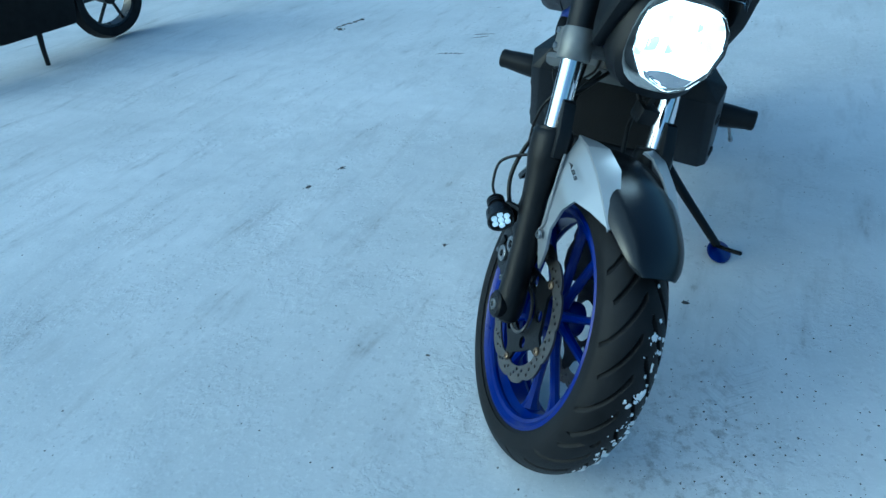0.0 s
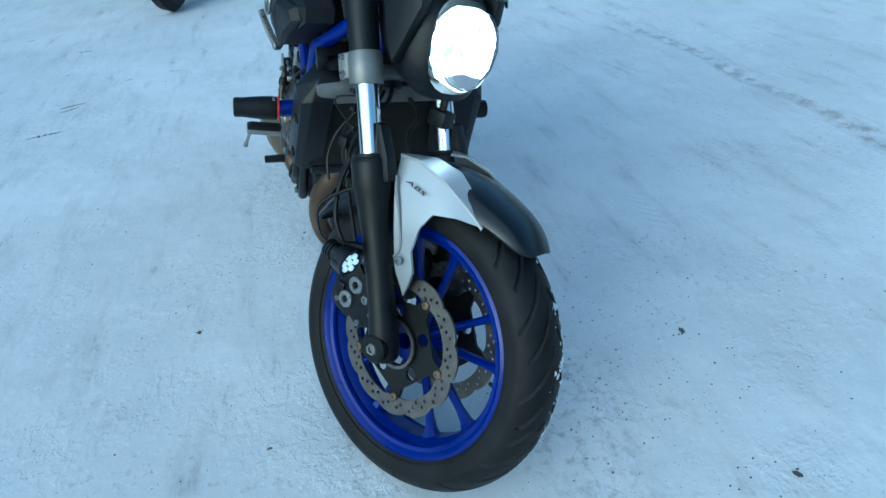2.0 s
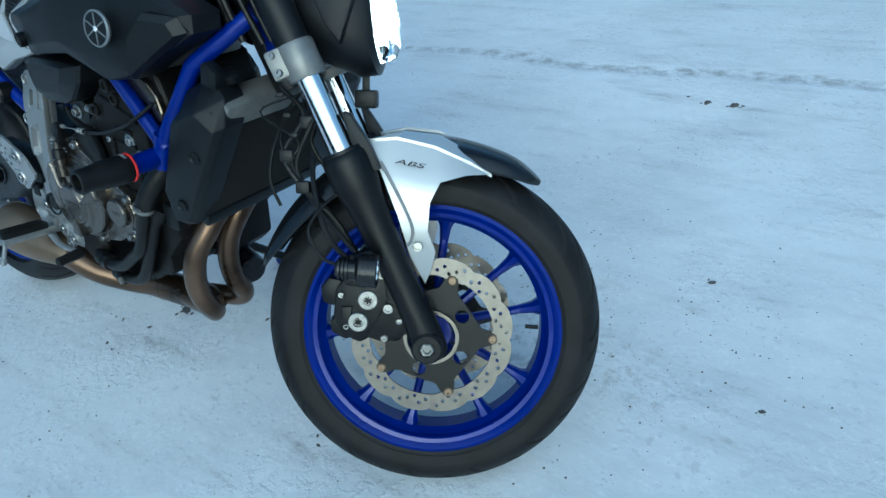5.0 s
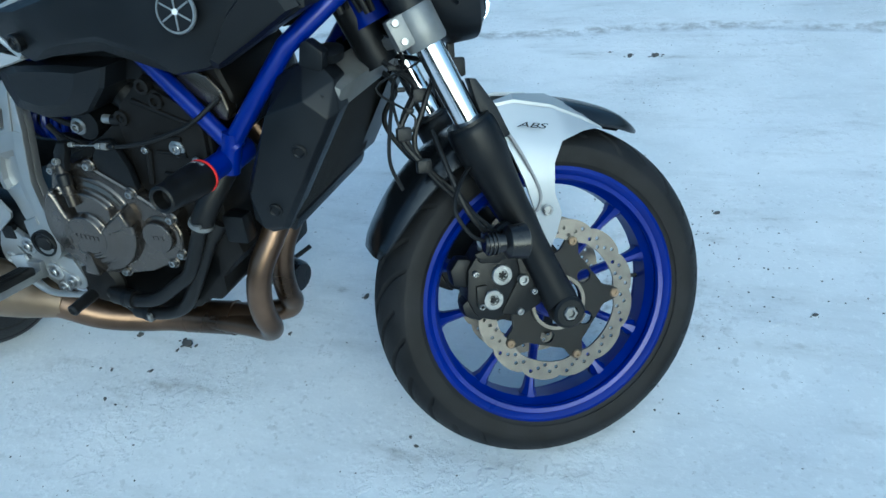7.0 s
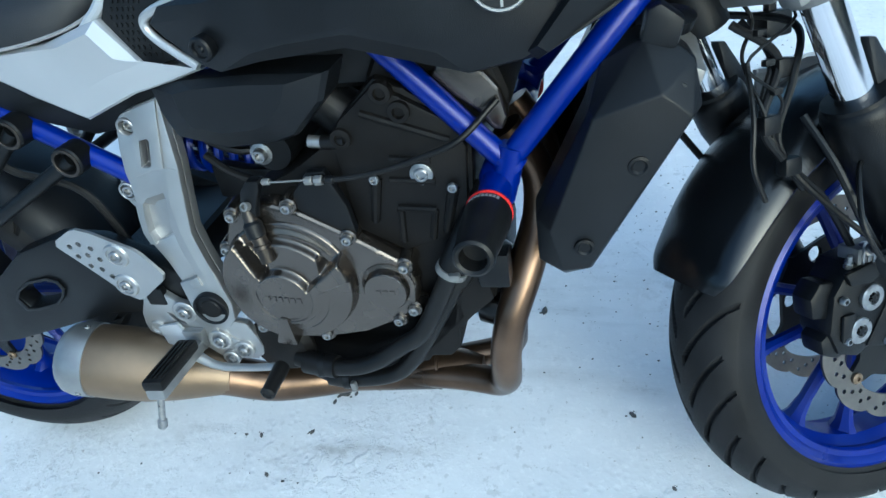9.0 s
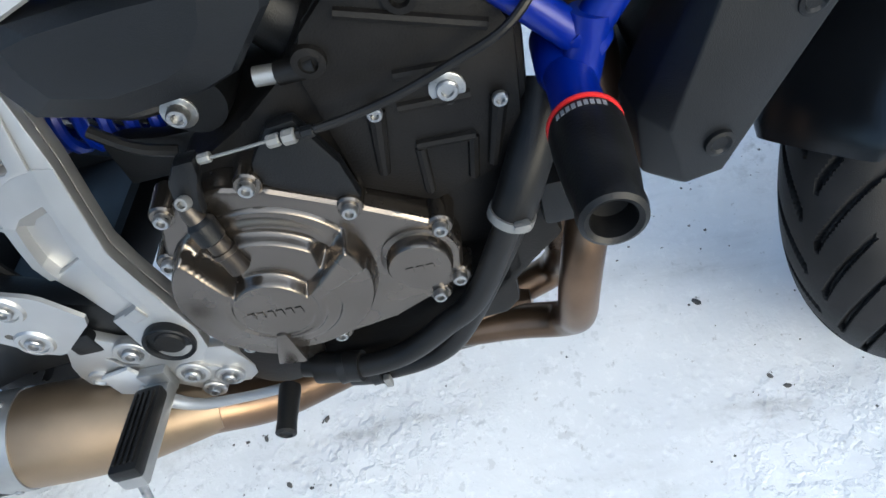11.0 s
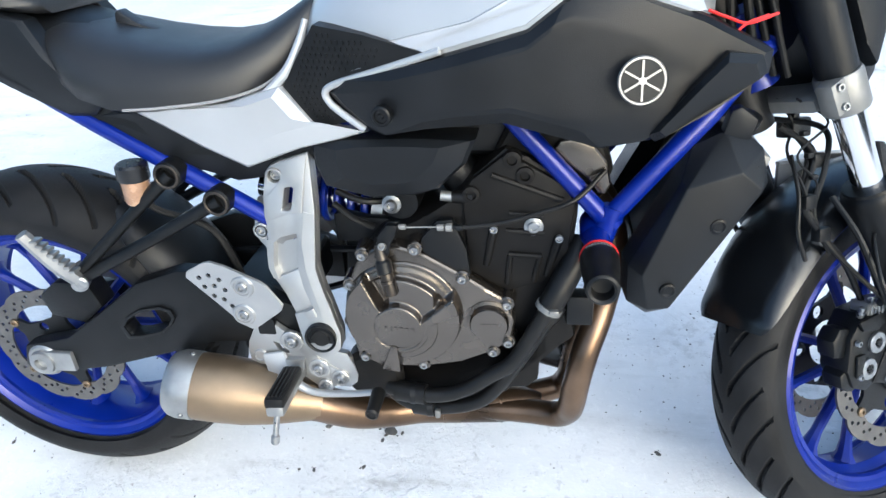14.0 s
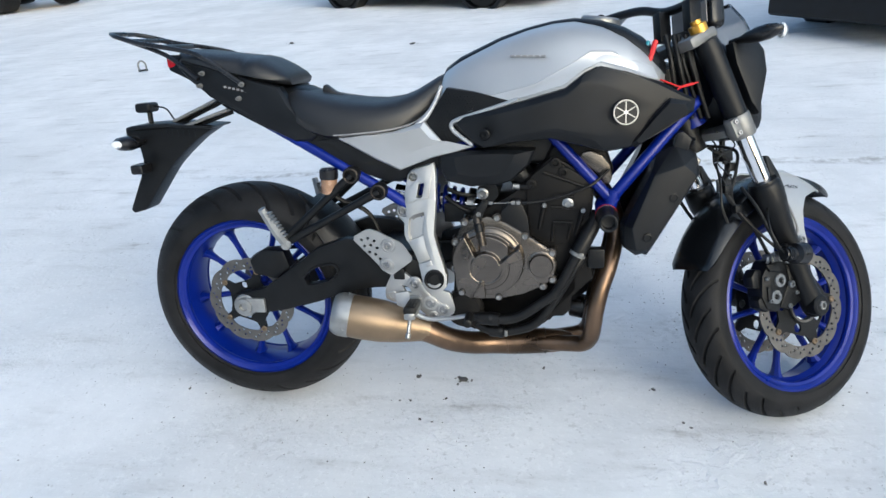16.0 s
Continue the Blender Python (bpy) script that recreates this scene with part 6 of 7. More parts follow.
for a in (200, 330, 80):
    d = mm.to_3x3() @ Vector((math.cos(radians(a)), math.sin(radians(a)), 0))
    part("muffler_rivet", bolt(bmesh.new(), mm @ Vector((0.056 * math.cos(radians(a)), 0.056 * math.sin(radians(a)), 0.03)), d, 0.0045, 0.003), BOLT, muf)

# ---- foot rest hangers ----
def y_shear(bm, s, z0=0.68, k=0.186):
    for v in bm.verts:
        v.co.y += s * k * (z0 - v.co.z)
    return bm


def soft_plate(outline, holes, y0, y1, bevel):
    """A plate with holes, from y0 to y1 (further out), its sharp edges rounded."""
    bm = holed_plate(bmesh.new(), outline, holes, abs(y1 - y0), Matrix.Rotation(radians(90), 4, "X"))
    far = max(v.co.y for v in bm.verts) if y1 > y0 else min(v.co.y for v in bm.verts)
    for v in bm.verts:
        v.co.y += y1 - far
    bmesh.ops.recalc_face_normals(bm, faces=bm.faces)
    sharp = [e for e in bm.edges if len(e.link_faces) == 2 and e.calc_face_angle() > radians(55)]
    bmesh.ops.bevel(bm, geom=sharp, offset=bevel, segments=2, affect="EDGES", profile=0.6, clamp_overlap=True)
    return bm


out = [(0.4676, 0.662), (0.4753, 0.6708), (0.4887, 0.6775), (0.5353, 0.6905), (0.5367, 0.6661), (0.5375, 0.6007), (0.5337, 0.5536), (0.5311, 0.5159), (0.5385, 0.4845), (0.5485, 0.455), (0.556, 0.430), (0.562, 0.412), (0.561, 0.388), (0.548, 0.373), (0.512, 0.373), (0.502, 0.392), (0.490, 0.440), (0.476, 0.474), (0.461, 0.497), (0.4545, 0.514), (0.4548, 0.539), (0.4434, 0.5515), (0.4350, 0.5655), (0.4375, 0.5860), (0.4504, 0.598), (0.4597, 0.6283)]
# the raised face leaves a stepped pocket that runs out to the trailing edge
step = [(0.4706, 0.5560), (0.480, 0.5641), (0.5059, 0.5707), (0.5071, 0.5581), (0.5018, 0.5243), (0.5092, 0.4851), (0.5216, 0.4527), (0.5075, 0.4480), (0.4905, 0.4425)]
raised = out[:16] + step[::-1] + [(0.4610, 0.5600), (0.4612, 0.5840), (0.4590, 0.598), (0.4610, 0.6283)]
upper = [(0.4845, 0.6755), (0.5345, 0.6890), (0.5275, 0.6531), (0.5190, 0.6035), (0.5014, 0.602), (0.4670, 0.591), (0.4625, 0.6000), (0.4650, 0.6250), (0.4800, 0.6400), (0.4925, 0.6520), (0.4925, 0.6640)]
slot = [(0.4960, 0.6400), (0.5075, 0.6420), (0.5095, 0.6385), (0.5030, 0.6090), (0.4985, 0.6060), (0.4885, 0.6065)]
lugs = [circle(0.4805, 0.6560, 0.0098, 14), circle(0.4490, 0.5710, 0.0104, 14)]
for s in (-1, 1):
    hang = part("frame_bracket", y_shear(soft_plate(out, [slot] + lugs, s * 0.070, s * 0.0845, 0.0016), s), BRACKET, moto, "satin aluminium frame bracket with a slot and a stepped pocket", sharp=24)
    part("bracket_face", y_shear(soft_plate(raised, [slot, lugs[0]], s * 0.0847, s * 0.0970, 0.0022), s), BRACKET, hang, sharp=24)
    part("bracket_face", y_shear(soft_plate(upper, [slot], s * 0.0972, s * 0.1005, 0.0024), s), BRACKET, hang, sharp=24)
    # sloping flank from the crease to the leading edge
    crease = [(0.521, 0.604), (0.5135, 0.5560), (0.5165, 0.5140), (0.5290, 0.4680), (0.5370, 0.4330)]
    edge = [(0.5365, 0.6000), (0.5330, 0.5536), (0.5305, 0.5159), (0.5420, 0.4740), (0.5520, 0.4360)]
    rings = [[Vector((x0 - 0.001, s * 0.090, z0)), Vector((x0, s * 0.0992, z0)), Vector((x1, s * 0.0976, z1)), Vector((x1 - 0.0005, s * 0.085, z1))] for (x0, z0), (x1, z1) in zip(crease, edge)]
    part("bracket_flank", y_shear(loft(bmesh.new(), rings), s), BRACKET, hang, sharp=14)
    part("bracket_wedge", y_shear(prism(bmesh.new(), [(0.506, 0.447), (0.5216, 0.4535), (0.5270, 0.4400), (0.5120, 0.4360)], s * 0.0960, s * 0.1000, 0.0015), s), BRACKET, hang, sharp=20)
    # the pocket's sloping sides: trailing rim, top, and the lower shelf
    rings = [[Vector((x0, s * 0.080, z)), Vector((x0 + 0.0006, s * 0.0945, z)), Vector((x1 + 0.002, s * 0.0950, z)), Vector((x1 + 0.0045, s * 0.0843, z))] for x0, x1, z in ((0.4570, 0.4672, 0.5595), (0.4552, 0.4638, 0.535), (0.4552, 0.4632, 0.515), (0.4615, 0.4690, 0.4985))]
    part("pocket_rim", y_shear(loft(bmesh.new(), rings), s), BRACKET, hang, sharp=14)
    rings = [[Vector((x0, s * 0.082, z0)), Vector((x0, s * 0.0966, z0)), Vector((x1, s * 0.0843, z1)), Vector((x1, s * 0.082, z1))] for (x0, z0), (x1, z1) in (((0.4690, 0.5600), (0.4780, 0.5480)), ((0.4800, 0.5645), (0.4840, 0.5535)), ((0.5070, 0.5712), (0.5060, 0.5590)))]
    part("pocket_rim", y_shear(loft(bmesh.new(), rings), s), BRACKET, hang, sharp=14)
    shelf = [(0.4612, 0.4985), (0.4825, 0.5045), (0.5030, 0.5140), (0.5092, 0.4851), (0.5216, 0.4527), (0.5075, 0.4470), (0.4905, 0.4418), (0.4762, 0.4742)]
    part("pocket_shelf", y_shear(prism(bmesh.new(), shelf, s * 0.0840, s * 0.0915, 0.003), s), BRACKET, hang, sharp=20)
    for x, z in ((0.4805, 0.6560), (0.4490, 0.5710)):
        y = s * (0.090 + 0.186 * (0.68 - z))
        rim_y = y + s * (0.007 if z > 0.6 else 0.0)
        part("lug_rim", lathe(bmesh.new(), [(0.0098, -0.006), (0.0132, -0.006), (0.0132, 0.0008), (0.0122, 0.0018), (0.0105, 0.0018), (0.0098, 0.0008)], aim((x, rim_y, z), (0, s, 0)), 24, cyclic=True), BRACKET, hang)
        part("bracket_bolt", bolt(bmesh.new(), (x, y - s * 0.006, z), (0, s, 0), 0.0085, 0.008), BOLT, hang)
    part("slot_back", prism(bmesh.new(), [(0.470, 0.655), (0.516, 0.655), (0.512, 0.598), (0.464, 0.598)], s * 0.060, s * 0.068, 0.002), BLUE, hang, "blue frame seen through the slot")
    part("pivot_plug", lathe(bmesh.new(), [(0.0, 0.000), (0.0205, 0.000), (0.0215, 0.003), (0.0245, 0.0045), (0.0255, 0.003), (0.0255, -0.01)][::-1], aim((0.530, s * 0.150, 0.405), (0, s, 0)), 36), FORKBLACK, hang, "round black pivot plug")
    part("plug_face", lathe(bmesh.new(), [(0.015, 0.0002), (0.0135, 0.0025), (0, 0.0025)], aim((0.530, s * 0.150, 0.405), (0, s, 0)), 28), HOSE, hang)
    out2 = [(0.4164, 0.4123), (0.430, 0.424), (0.4481, 0.4223), (0.4678, 0.4051), (0.4988, 0.392), (0.520, 0.378), (0.5644, 0.3675), (0.573, 0.345), (0.5778, 0.3245), (0.574, 0.310), (0.562, 0.300), (0.5389, 0.301), (0.523, 0.293), (0.508, 0.298), (0.4794, 0.3246), (0.437, 0.338), (0.415, 0.339), (0.3993, 0.3478), (0.398, 0.365), (0.4016, 0.3833)]
    window = [(0.4440, 0.3860), (0.4620, 0.3780), (0.4680, 0.3640), (0.4520, 0.3660)]
    rs = part("rearset_plate", soft_plate(out2, [window, circle(0.4175, 0.3578, 0.0075, 12)], s * 0.126, s * 0.138, 0.0022), BRACKET, moto, "silver foot rest plate", sharp=24)
    part("plate_rib", prism(bmesh.new(), [(0.470, 0.398), (0.486, 0.400), (0.522, 0.352), (0.556, 0.330), (0.552, 0.316), (0.512, 0.334)], s * 0.1375, s * 0.1410, 0.0018), BRACKET, rs, sharp=20)
    for x, z, r in ((0.4769, 0.3909, 0.0105), (0.5149, 0.3383, 0.0105), (0.5480, 0.3205, 0.009), (0.521, 0.303, 0.0075)):
        part("plate_ring", lathe(bmesh.new(), [(r * 1.15, -0.002), (r * 1.75, -0.002), (r * 1.75, 0.0045), (r * 1.6, 0.0055), (r * 1.25, 0.0055), (r * 1.15, 0.003)], aim((x, s * 0.138, z), (0, s, 0)), 24, cyclic=True), BRACKET, rs)
        washer_bolt(rs, (x, s * 0.1405, z), (0, s, 0), r * 0.85, 0.006)
    part("plate_boss", lathe(bmesh.new(), [(0.013, -0.006), (0.0115, 0.003), (0.009, 0.0035), (0.008, 0.001), (0, 0.001)], aim((0.4175, s * 0.138, 0.3578), (0, s, 0)), 20), BRACKET, rs)
    loop = [(0.3285, 0.508), (0.3320, 0.518), (0.360, 0.533), (0.372, 0.5355), (0.3921, 0.5295), (0.4467, 0.5021), (0.4555, 0.494), (0.4762, 0.4609), (0.472, 0.451), (0.4265, 0.418), (0.4180, 0.4165), (0.4037, 0.4246), (0.370, 0.463)]
    holes = [circle(x, z, 0.0042, 8) for x, z in ((0.350, 0.508), (0.366, 0.512), (0.382, 0.505), (0.356, 0.492), (0.372, 0.494), (0.388, 0.487), (0.368, 0.476), (0.383, 0.470), (0.394, 0.458))]
    bm = holed_plate(bmesh.new(), loop, holes, 0.005, Matrix.Translation((0, s * 0.142, 0)) @ Matrix.Rotation(radians(90), 4, "X"))
    heel = part("heel_plate", bm, BRACKET, moto, "silver drilled heel plate", sharp=25)
    for x, z in ((0.4173, 0.4931), (0.4100, 0.4428)):
        y0 = s * 0.142 - (0.005 if s < 0 else 0)
        bm = lathe(bmesh.new(), [(0.019, 0), (0.017, 0.003), (0.0135, 0.0035), (0.0125, 0.0015), (0, 0.0015)], aim((x, y0, z), (0, s, 0)), 24)
        part("heel_boss", bm, BRACKET, heel)
        part("heel_bolt", bolt(bmesh.new(), (x, y0 + s * 0.001, z), (0, s, 0), 0.009, 0.005), BOLT, heel)
    part("heel_spacer", box(bmesh.new(), (0.438, s * 0.134, 0.415), (0.03, 0.012, 0.03), 0.004), FORKBLACK, heel)
    # foot peg with rubber and feeler
    a, b = Vector((0.478, s * 0.140, 0.340)), Vector((0.487, s * 0.262, 0.358))
    d = (b - a).normalized()
    PM = Matrix.Translation((a + b) / 2) @ d.to_track_quat("X", "Z").to_matrix().to_4x4()
    L = (b - a).length
    peg = part("foot_peg", box(bmesh.new(), (0.0, 0, -0.006), (L, 0.027, 0.018), 0.005, PM), ALU, moto, "aluminium foot peg with ribbed black rubber")
    rub = part("peg_rubber", box(bmesh.new(), (0.012, 0, 0.007), (L - 0.024, 0.030, 0.016), 0.005, PM), HOSE, peg, "ribbed black rubber")
    for q in (-0.009, -0.003, 0.003, 0.009):
        part("rubber_rib", box(bmesh.new(), (0.012, q, 0.0155), (L - 0.04, 0.0032, 0.004), 0.001, PM), HOSE, rub)
    part("peg_clevis", prism(bmesh.new(), [(0.462, 0.360), (0.495, 0.360), (0.492, 0.325), (0.468, 0.325)], s * 0.138, s * 0.150, 0.003), ALU, peg)
    part("peg_feeler", lathe(bmesh.new(), [(0.0045, 0), (0.0045, 0.036), (0.0065, 0.038), (0.0065, 0.048), (0.004, 0.051), (0, 0.051)], aim(b + Vector((0, -s * 0.008, -0.012)), (-0.10, s * 0.35, -0.9)), 12), BOLT, peg, "steel peg feeler")
# rear brake pedal
pts = [(0.452, -0.150, 0.335), (0.50, -0.158, 0.305), (0.56, -0.162, 0.306), (0.612, -0.168, 0.318)]
pedal = part("brake_pedal", tube(bmesh.new(), pts, [0.010, 0.0065, 0.0055, 0.0055], 12, 5), BRACKET, moto, "silver rear brake pedal")
part("pedal_pad", lathe(bmesh.new(), [(0.011, 0), (0.0115, 0.006), (0.010, 0.04), (0.0105, 0.052), (0.007, 0.054), (0.006, 0.052), (0, 0.052)], aim((0.618, -0.168, 0.318), (0.02, -1, 0)), 20), HOSE, pedal, "round black pedal pad")
part("pedal_shield", prism(bmesh.new(), [(0.425, 0.365), (0.46, 0.372), (0.475, 0.335), (0.455, 0.305), (0.43, 0.315)], -0.141, -0.147, 0.002), SILVER, pedal)
part("shift_lever", tube(bmesh.new(), [(0.50, 0.15, 0.31), (0.56, 0.16, 0.32), (0.62, 0.17, 0.34), (0.622, 0.21, 0.34)], 0.007, 10, 5), ALU, moto, "aluminium shift lever")

# pillion foot rest hanger
for s in (-1, 1):
    arms = part("pillion_hanger", tube(bmesh.new(), [(0.330, s * 0.118, 0.667), (0.24, s * 0.132, 0.59), (0.150, s * 0.140, 0.512)], [0.011, 0.0095, 0.010], 12, 4), FORKBLACK, moto, "black pillion foot rest hanger")
    part("hanger_arm", tube(bmesh.new(), [(0.397, s * 0.118, 0.625), (0.28, s * 0.132, 0.565), (0.148, s * 0.140, 0.500)], [0.011, 0.0095, 0.011], 12, 4), FORKBLACK, arms)
    for x, z in ((0.330, 0.667), (0.397, 0.625)):
        part("hanger_boss", lathe(bmesh.new(), [(0.021, -0.014), (0.021, 0.012), (0.019, 0.015), (0.015, 0.015), (0.014, 0.004), (0, 0.004)], aim((x, s * 0.116, z), (0, s, 0)), 28), FORKBLACK, arms)
        # The highlight on the boss's edge is added as a ring of paler metal.
        part("boss_rim", lathe(bmesh.new(), [(0.0150, 0.0148), (0.0192, 0.0148), (0.0192, 0.0162), (0.0182, 0.0168), (0.0158, 0.0168), (0.0150, 0.0162)], aim((x, s * 0.116, z), (0, s, 0)), 28, cyclic=True), COVERDARK, arms, "paler metal rim added as the boss's highlight")
    pp = [(0.150, s * 0.150, 0.498), (0.135, s * 0.17, 0.54), (0.115, s * 0.19, 0.60)]
    peg = part("pillion_peg", tube(bmesh.new(), pp, [0.012, 0.0125, 0.010], 6, 4), ALU, moto, "folded aluminium pillion peg")
    for k in range(8):
        c = Vector(pp[0]).lerp(Vector(pp[2]), 0.22 + 0.09 * k)
        part("peg_tooth", box(bmesh.new(), c + Vector((0.012, -0.002, 0.004)), (0.012, 0.016, 0.005), 0.001), ALU, peg)
    part("peg_spring", lathe(bmesh.new(), [(0.01, -0.012), (0.013, -0.01), (0.013, 0.01), (0.01, 0.012)], aim((0.150, s * 0.15, 0.497), (0.4, s, 0)), 14), BOLT, peg)
# rear brake fluid pot
part("fluid_pot", lathe(bmesh.new(), [(0, -0.028), (0.018, -0.028), (0.0205, -0.022), (0.021, 0.010), (0.0, 0.011)], aim((0.270, -0.118, 0.650), (0.05, 0, 1)), 22), AMBER, moto, "translucent brake fluid pot with amber fluid")
part("fluid_pot_cap", lathe(bmesh.new(), [(0.0225, 0.009), (0.0235, 0.012), (0.0235, 0.030), (0.02, 0.034), (0, 0.034)], aim((0.270, -0.118, 0.650), (0.05, 0, 1)), 22), GLOSSBLACK, moto, "black fluid pot cap")
part("fluid_hose", tube(bmesh.new(), [(0.272, -0.115, 0.633), (0.29, -0.11, 0.605), (0.36, -0.09, 0.56), (0.40, -0.09, 0.45)], 0.006, 8), HOSE, moto, "black fluid hose")

# ---- swing arm and rear brake ----
for s in (-1, 1):
    out = [(-0.045, 0.300), (-0.030, 0.345), (0.06, 0.365), (0.14, 0.420), (0.22, 0.478), (0.30, 0.505), (0.37, 0.50), (0.45, 0.46), (0.50, 0.44), (0.50, 0.37), (0.42, 0.375), (0.33, 0.368), (0.24, 0.340), (0.12, 0.305), (0.03, 0.290)]
    pocket = [(0.1786, 0.396), (0.190, 0.411), (0.2153, 0.4259), (0.250, 0.4325), (0.2650, 0.428), (0.2691, 0.4158), (0.2600, 0.402), (0.2431, 0.3893), (0.205, 0.379), (0.1853, 0.3775)]
    bm = soft_plate(out, [pocket], s * 0.092, s * 0.124, 0.006)
    arm = part("swing_arm", bm, FORKBLACK, moto, "black swing arm")
    part("pocket_rim", soft_plate([(0.225 + (x - 0.225) * 1.16, 0.405 + (z - 0.405) * 1.22) for x, z in pocket], [pocket], s * 0.1242, s * 0.1275, 0.0014), FORKBLACK, arm, sharp=30)
    part("axle_end", lathe(bmesh.new(), [(0.032, -0.01), (0.032, 0.0), (0.029, 0.004), (0.024, 0.004), (0.022, 0.012), (0.012, 0.014), (0.010, 0.006), (0, 0.006)], aim((0.0, s * 0.124, 0.315), (0, s, 0)), 32), ALU, arm, "round aluminium axle end")
    part("axle_adjuster", box(bmesh.new(), (0.025, s * 0.126, 0.318), (0.07, 0.012, 0.04), 0.004), ALU, arm)
part("swing_bridge", box(bmesh.new(), (0.42, 0, 0.43), (0.12, 0.2, 0.07), 0.015, seg=3), FORKBLACK, moto, "black swing arm bridge")
part("rear_caliper", prism(bmesh.new(), [(0.03, 0.40), (0.02, 0.44), (0.06, 0.468), (0.12, 0.465), (0.135, 0.42), (0.09, 0.385)], -0.065, -0.108, 0.008), FORKBLACK, moto, "black rear brake caliper")
fender([(56, 0.330, 0.06, 0.01), (50, 0.332, 0.085, 0.035), (38, 0.335, 0.092, 0.05), (26, 0.338, 0.092, 0.05), (16, 0.338, 0.085, 0.04)], "rear_hugger", "black rear wheel hugger", Matrix.Identity(4), AXLE_R)
# chain and sprocket on the other side
part("rear_sprocket", lathe(bmesh.new(), [(0.05, -0.003), (0.098, -0.003), (0.098, 0.003), (0.05, 0.003)], aim((0, 0.085, 0.315), (0, 1, 0)), 43, cyclic=True), STEEL, rear_wheel and moto, "steel rear sprocket")
part("drive_chain", tube(bmesh.new(), [(0.0, 0.085, 0.413), (0.30, 0.088, 0.43), (0.55, 0.088, 0.435), (0.575, 0.088, 0.41), (0.55, 0.088, 0.38), (0.30, 0.088, 0.30), (0.0, 0.085, 0.217)], 0.007, 6, 5), FORKBLACK, moto, "dark drive chain")
# side stand
stand = part("side_stand", tube(bmesh.new(), [(0.60, 0.10, 0.27), (0.635, 0.19, 0.19), (0.69, 0.318, 0.085)], [0.016, 0.013, 0.011], 12, 4), FORKBLACK, moto, "black side stand")
part("stand_foot", lathe(bmesh.new(), [(0, -0.01), (0.03, -0.01), (0.033, -0.006), (0.033, 0.0), (0.028, 0.004), (0, 0.004)], aim((0.693, 0.328, 0.073), (0, 0.17, 1)) @ Matrix.Diagonal((1.5, 1, 1, 1)), 24), BLUE, stand, "blue side stand foot")
part("stand_tang", tube(bmesh.new(), [(0.69, 0.32, 0.085), (0.72, 0.35, 0.10), (0.745, 0.375, 0.115)], 0.006, 8, 3), FORKBLACK, stand)

# ---- small things on the snow ----
GRIT = mat("dark_grit", (0.075, 0.072, 0.068), 0.8, var=0.4, scale=60, bump=0.3)
rng = random.Random(11)


def pebble(bm, c, r, flat=0.5):
    made = bmesh.ops.create_icosphere(bm, subdivisions=1, radius=1)["verts"]
    k = rng.uniform(0, 50)
    turn = Matrix.Rotation(rng.uniform(0, 6.3), 3, "Z")
    for v in made:
        v.co *= 1 + 0.45 * noise.noise(v.co * 1.3 + Vector((k, 0, 0)))
        v.co = turn @ Vector((v.co.x * r * 1.3, v.co.y * r * 0.8, v.co.z * r * flat)) + Vector(c)


verts, faces = [], []
for i in range(3450):
    rad = 0.25 + 2.9 * rng.random() ** 0.8
    a = rng.uniform(0, 2 * math.pi)
    x, y = 0.8 + rad * 1.2 * math.cos(a), rad * math.sin(a)
    if i > 3000:
        x, y = rng.gauss(1.38, 0.30), rng.gauss(0.46, 0.20)
    elif noise.noise(Vector((x, y, 3)) * 1.7) < -0.05 and rng.random() < 0.75:
        continue
    r = rng.choice((0.0012, 0.0015, 0.0018, 0.0022, 0.003))
    z, n0, t = snow_height(x, y), len(verts), rng.uniform(0, 6.28)
    for k in range(4):
        verts.append((x + r * rng.uniform(0.7, 1.5) * math.cos(t + k * 1.57), y + r * rng.uniform(0.7, 1.4) * math.sin(t + k * 1.57), z - 0.0005))
    verts += [(x, y, z + r * 0.8)]
    faces += [(n0 + k, n0 + (k + 1) % 4, n0 + 4) for k in range(4)]
me = bpy.data.meshes.new("grit")
me.from_pydata(verts, [], faces)
me.materials.append(GRIT)
tagged(new("grit", me), "scattered specks of dark grit on the snow", "grit", kind="stuff")

for x, y, r in ((0.425, 0.066, 0.010), (0.559, 0.063, 0.017), (0.461, -0.117, 0.006), (0.794, 0.134, 0.007), (1.10, 0.045, 0.008), (-0.283, -0.015, 0.007), (0.845, -0.438, 0.009), (1.737, 0.682, 0.010), (1.917, 0.353, 0.008), (1.311, 0.708, 0.011), (1.311, -0.276, 0.006), (0.521, -0.028, 0.006), (0.42, -0.041, 0.006), (0.933, 0.277, 0.010), (1.177, -0.098, 0.006), (1.16, -0.081, 0.005), (0.497, -0.127, 0.004), (0.389, -0.041, 0.004),
                (1.472, 1.595, 0.014), (1.56, 1.594, 0.018), (1.40, 1.62, 0.007), (-2.269, 6.227, 0.04), (-0.697, 5.702, 0.04), (0.614, -1.10, 0.014), (0.44, -1.06, 0.012), (-1.436, -2.23, 0.025), (-1.67, -2.19, 0.022)):
    r *= 0.8
    bm = bmesh.new()
    h = snow_height(x, y)
    for i in range(7 if r > 0.009 else 3):
        q = r * (1.0 if i == 0 else rng.uniform(0.15, 0.4))
        d = 0 if i == 0 else r * rng.uniform(0.8, 2.0)
        a = rng.uniform(0, 6.28)
        pebble(bm, (x + d * math.cos(a), y + d * math.sin(a), h + q * 0.15), q, 0.4)
    tagged(part("dirt_lump", bm, GRIT, None), "dark lump of frozen dirt on the snow", "dirt lump", group="dirt on the snow")

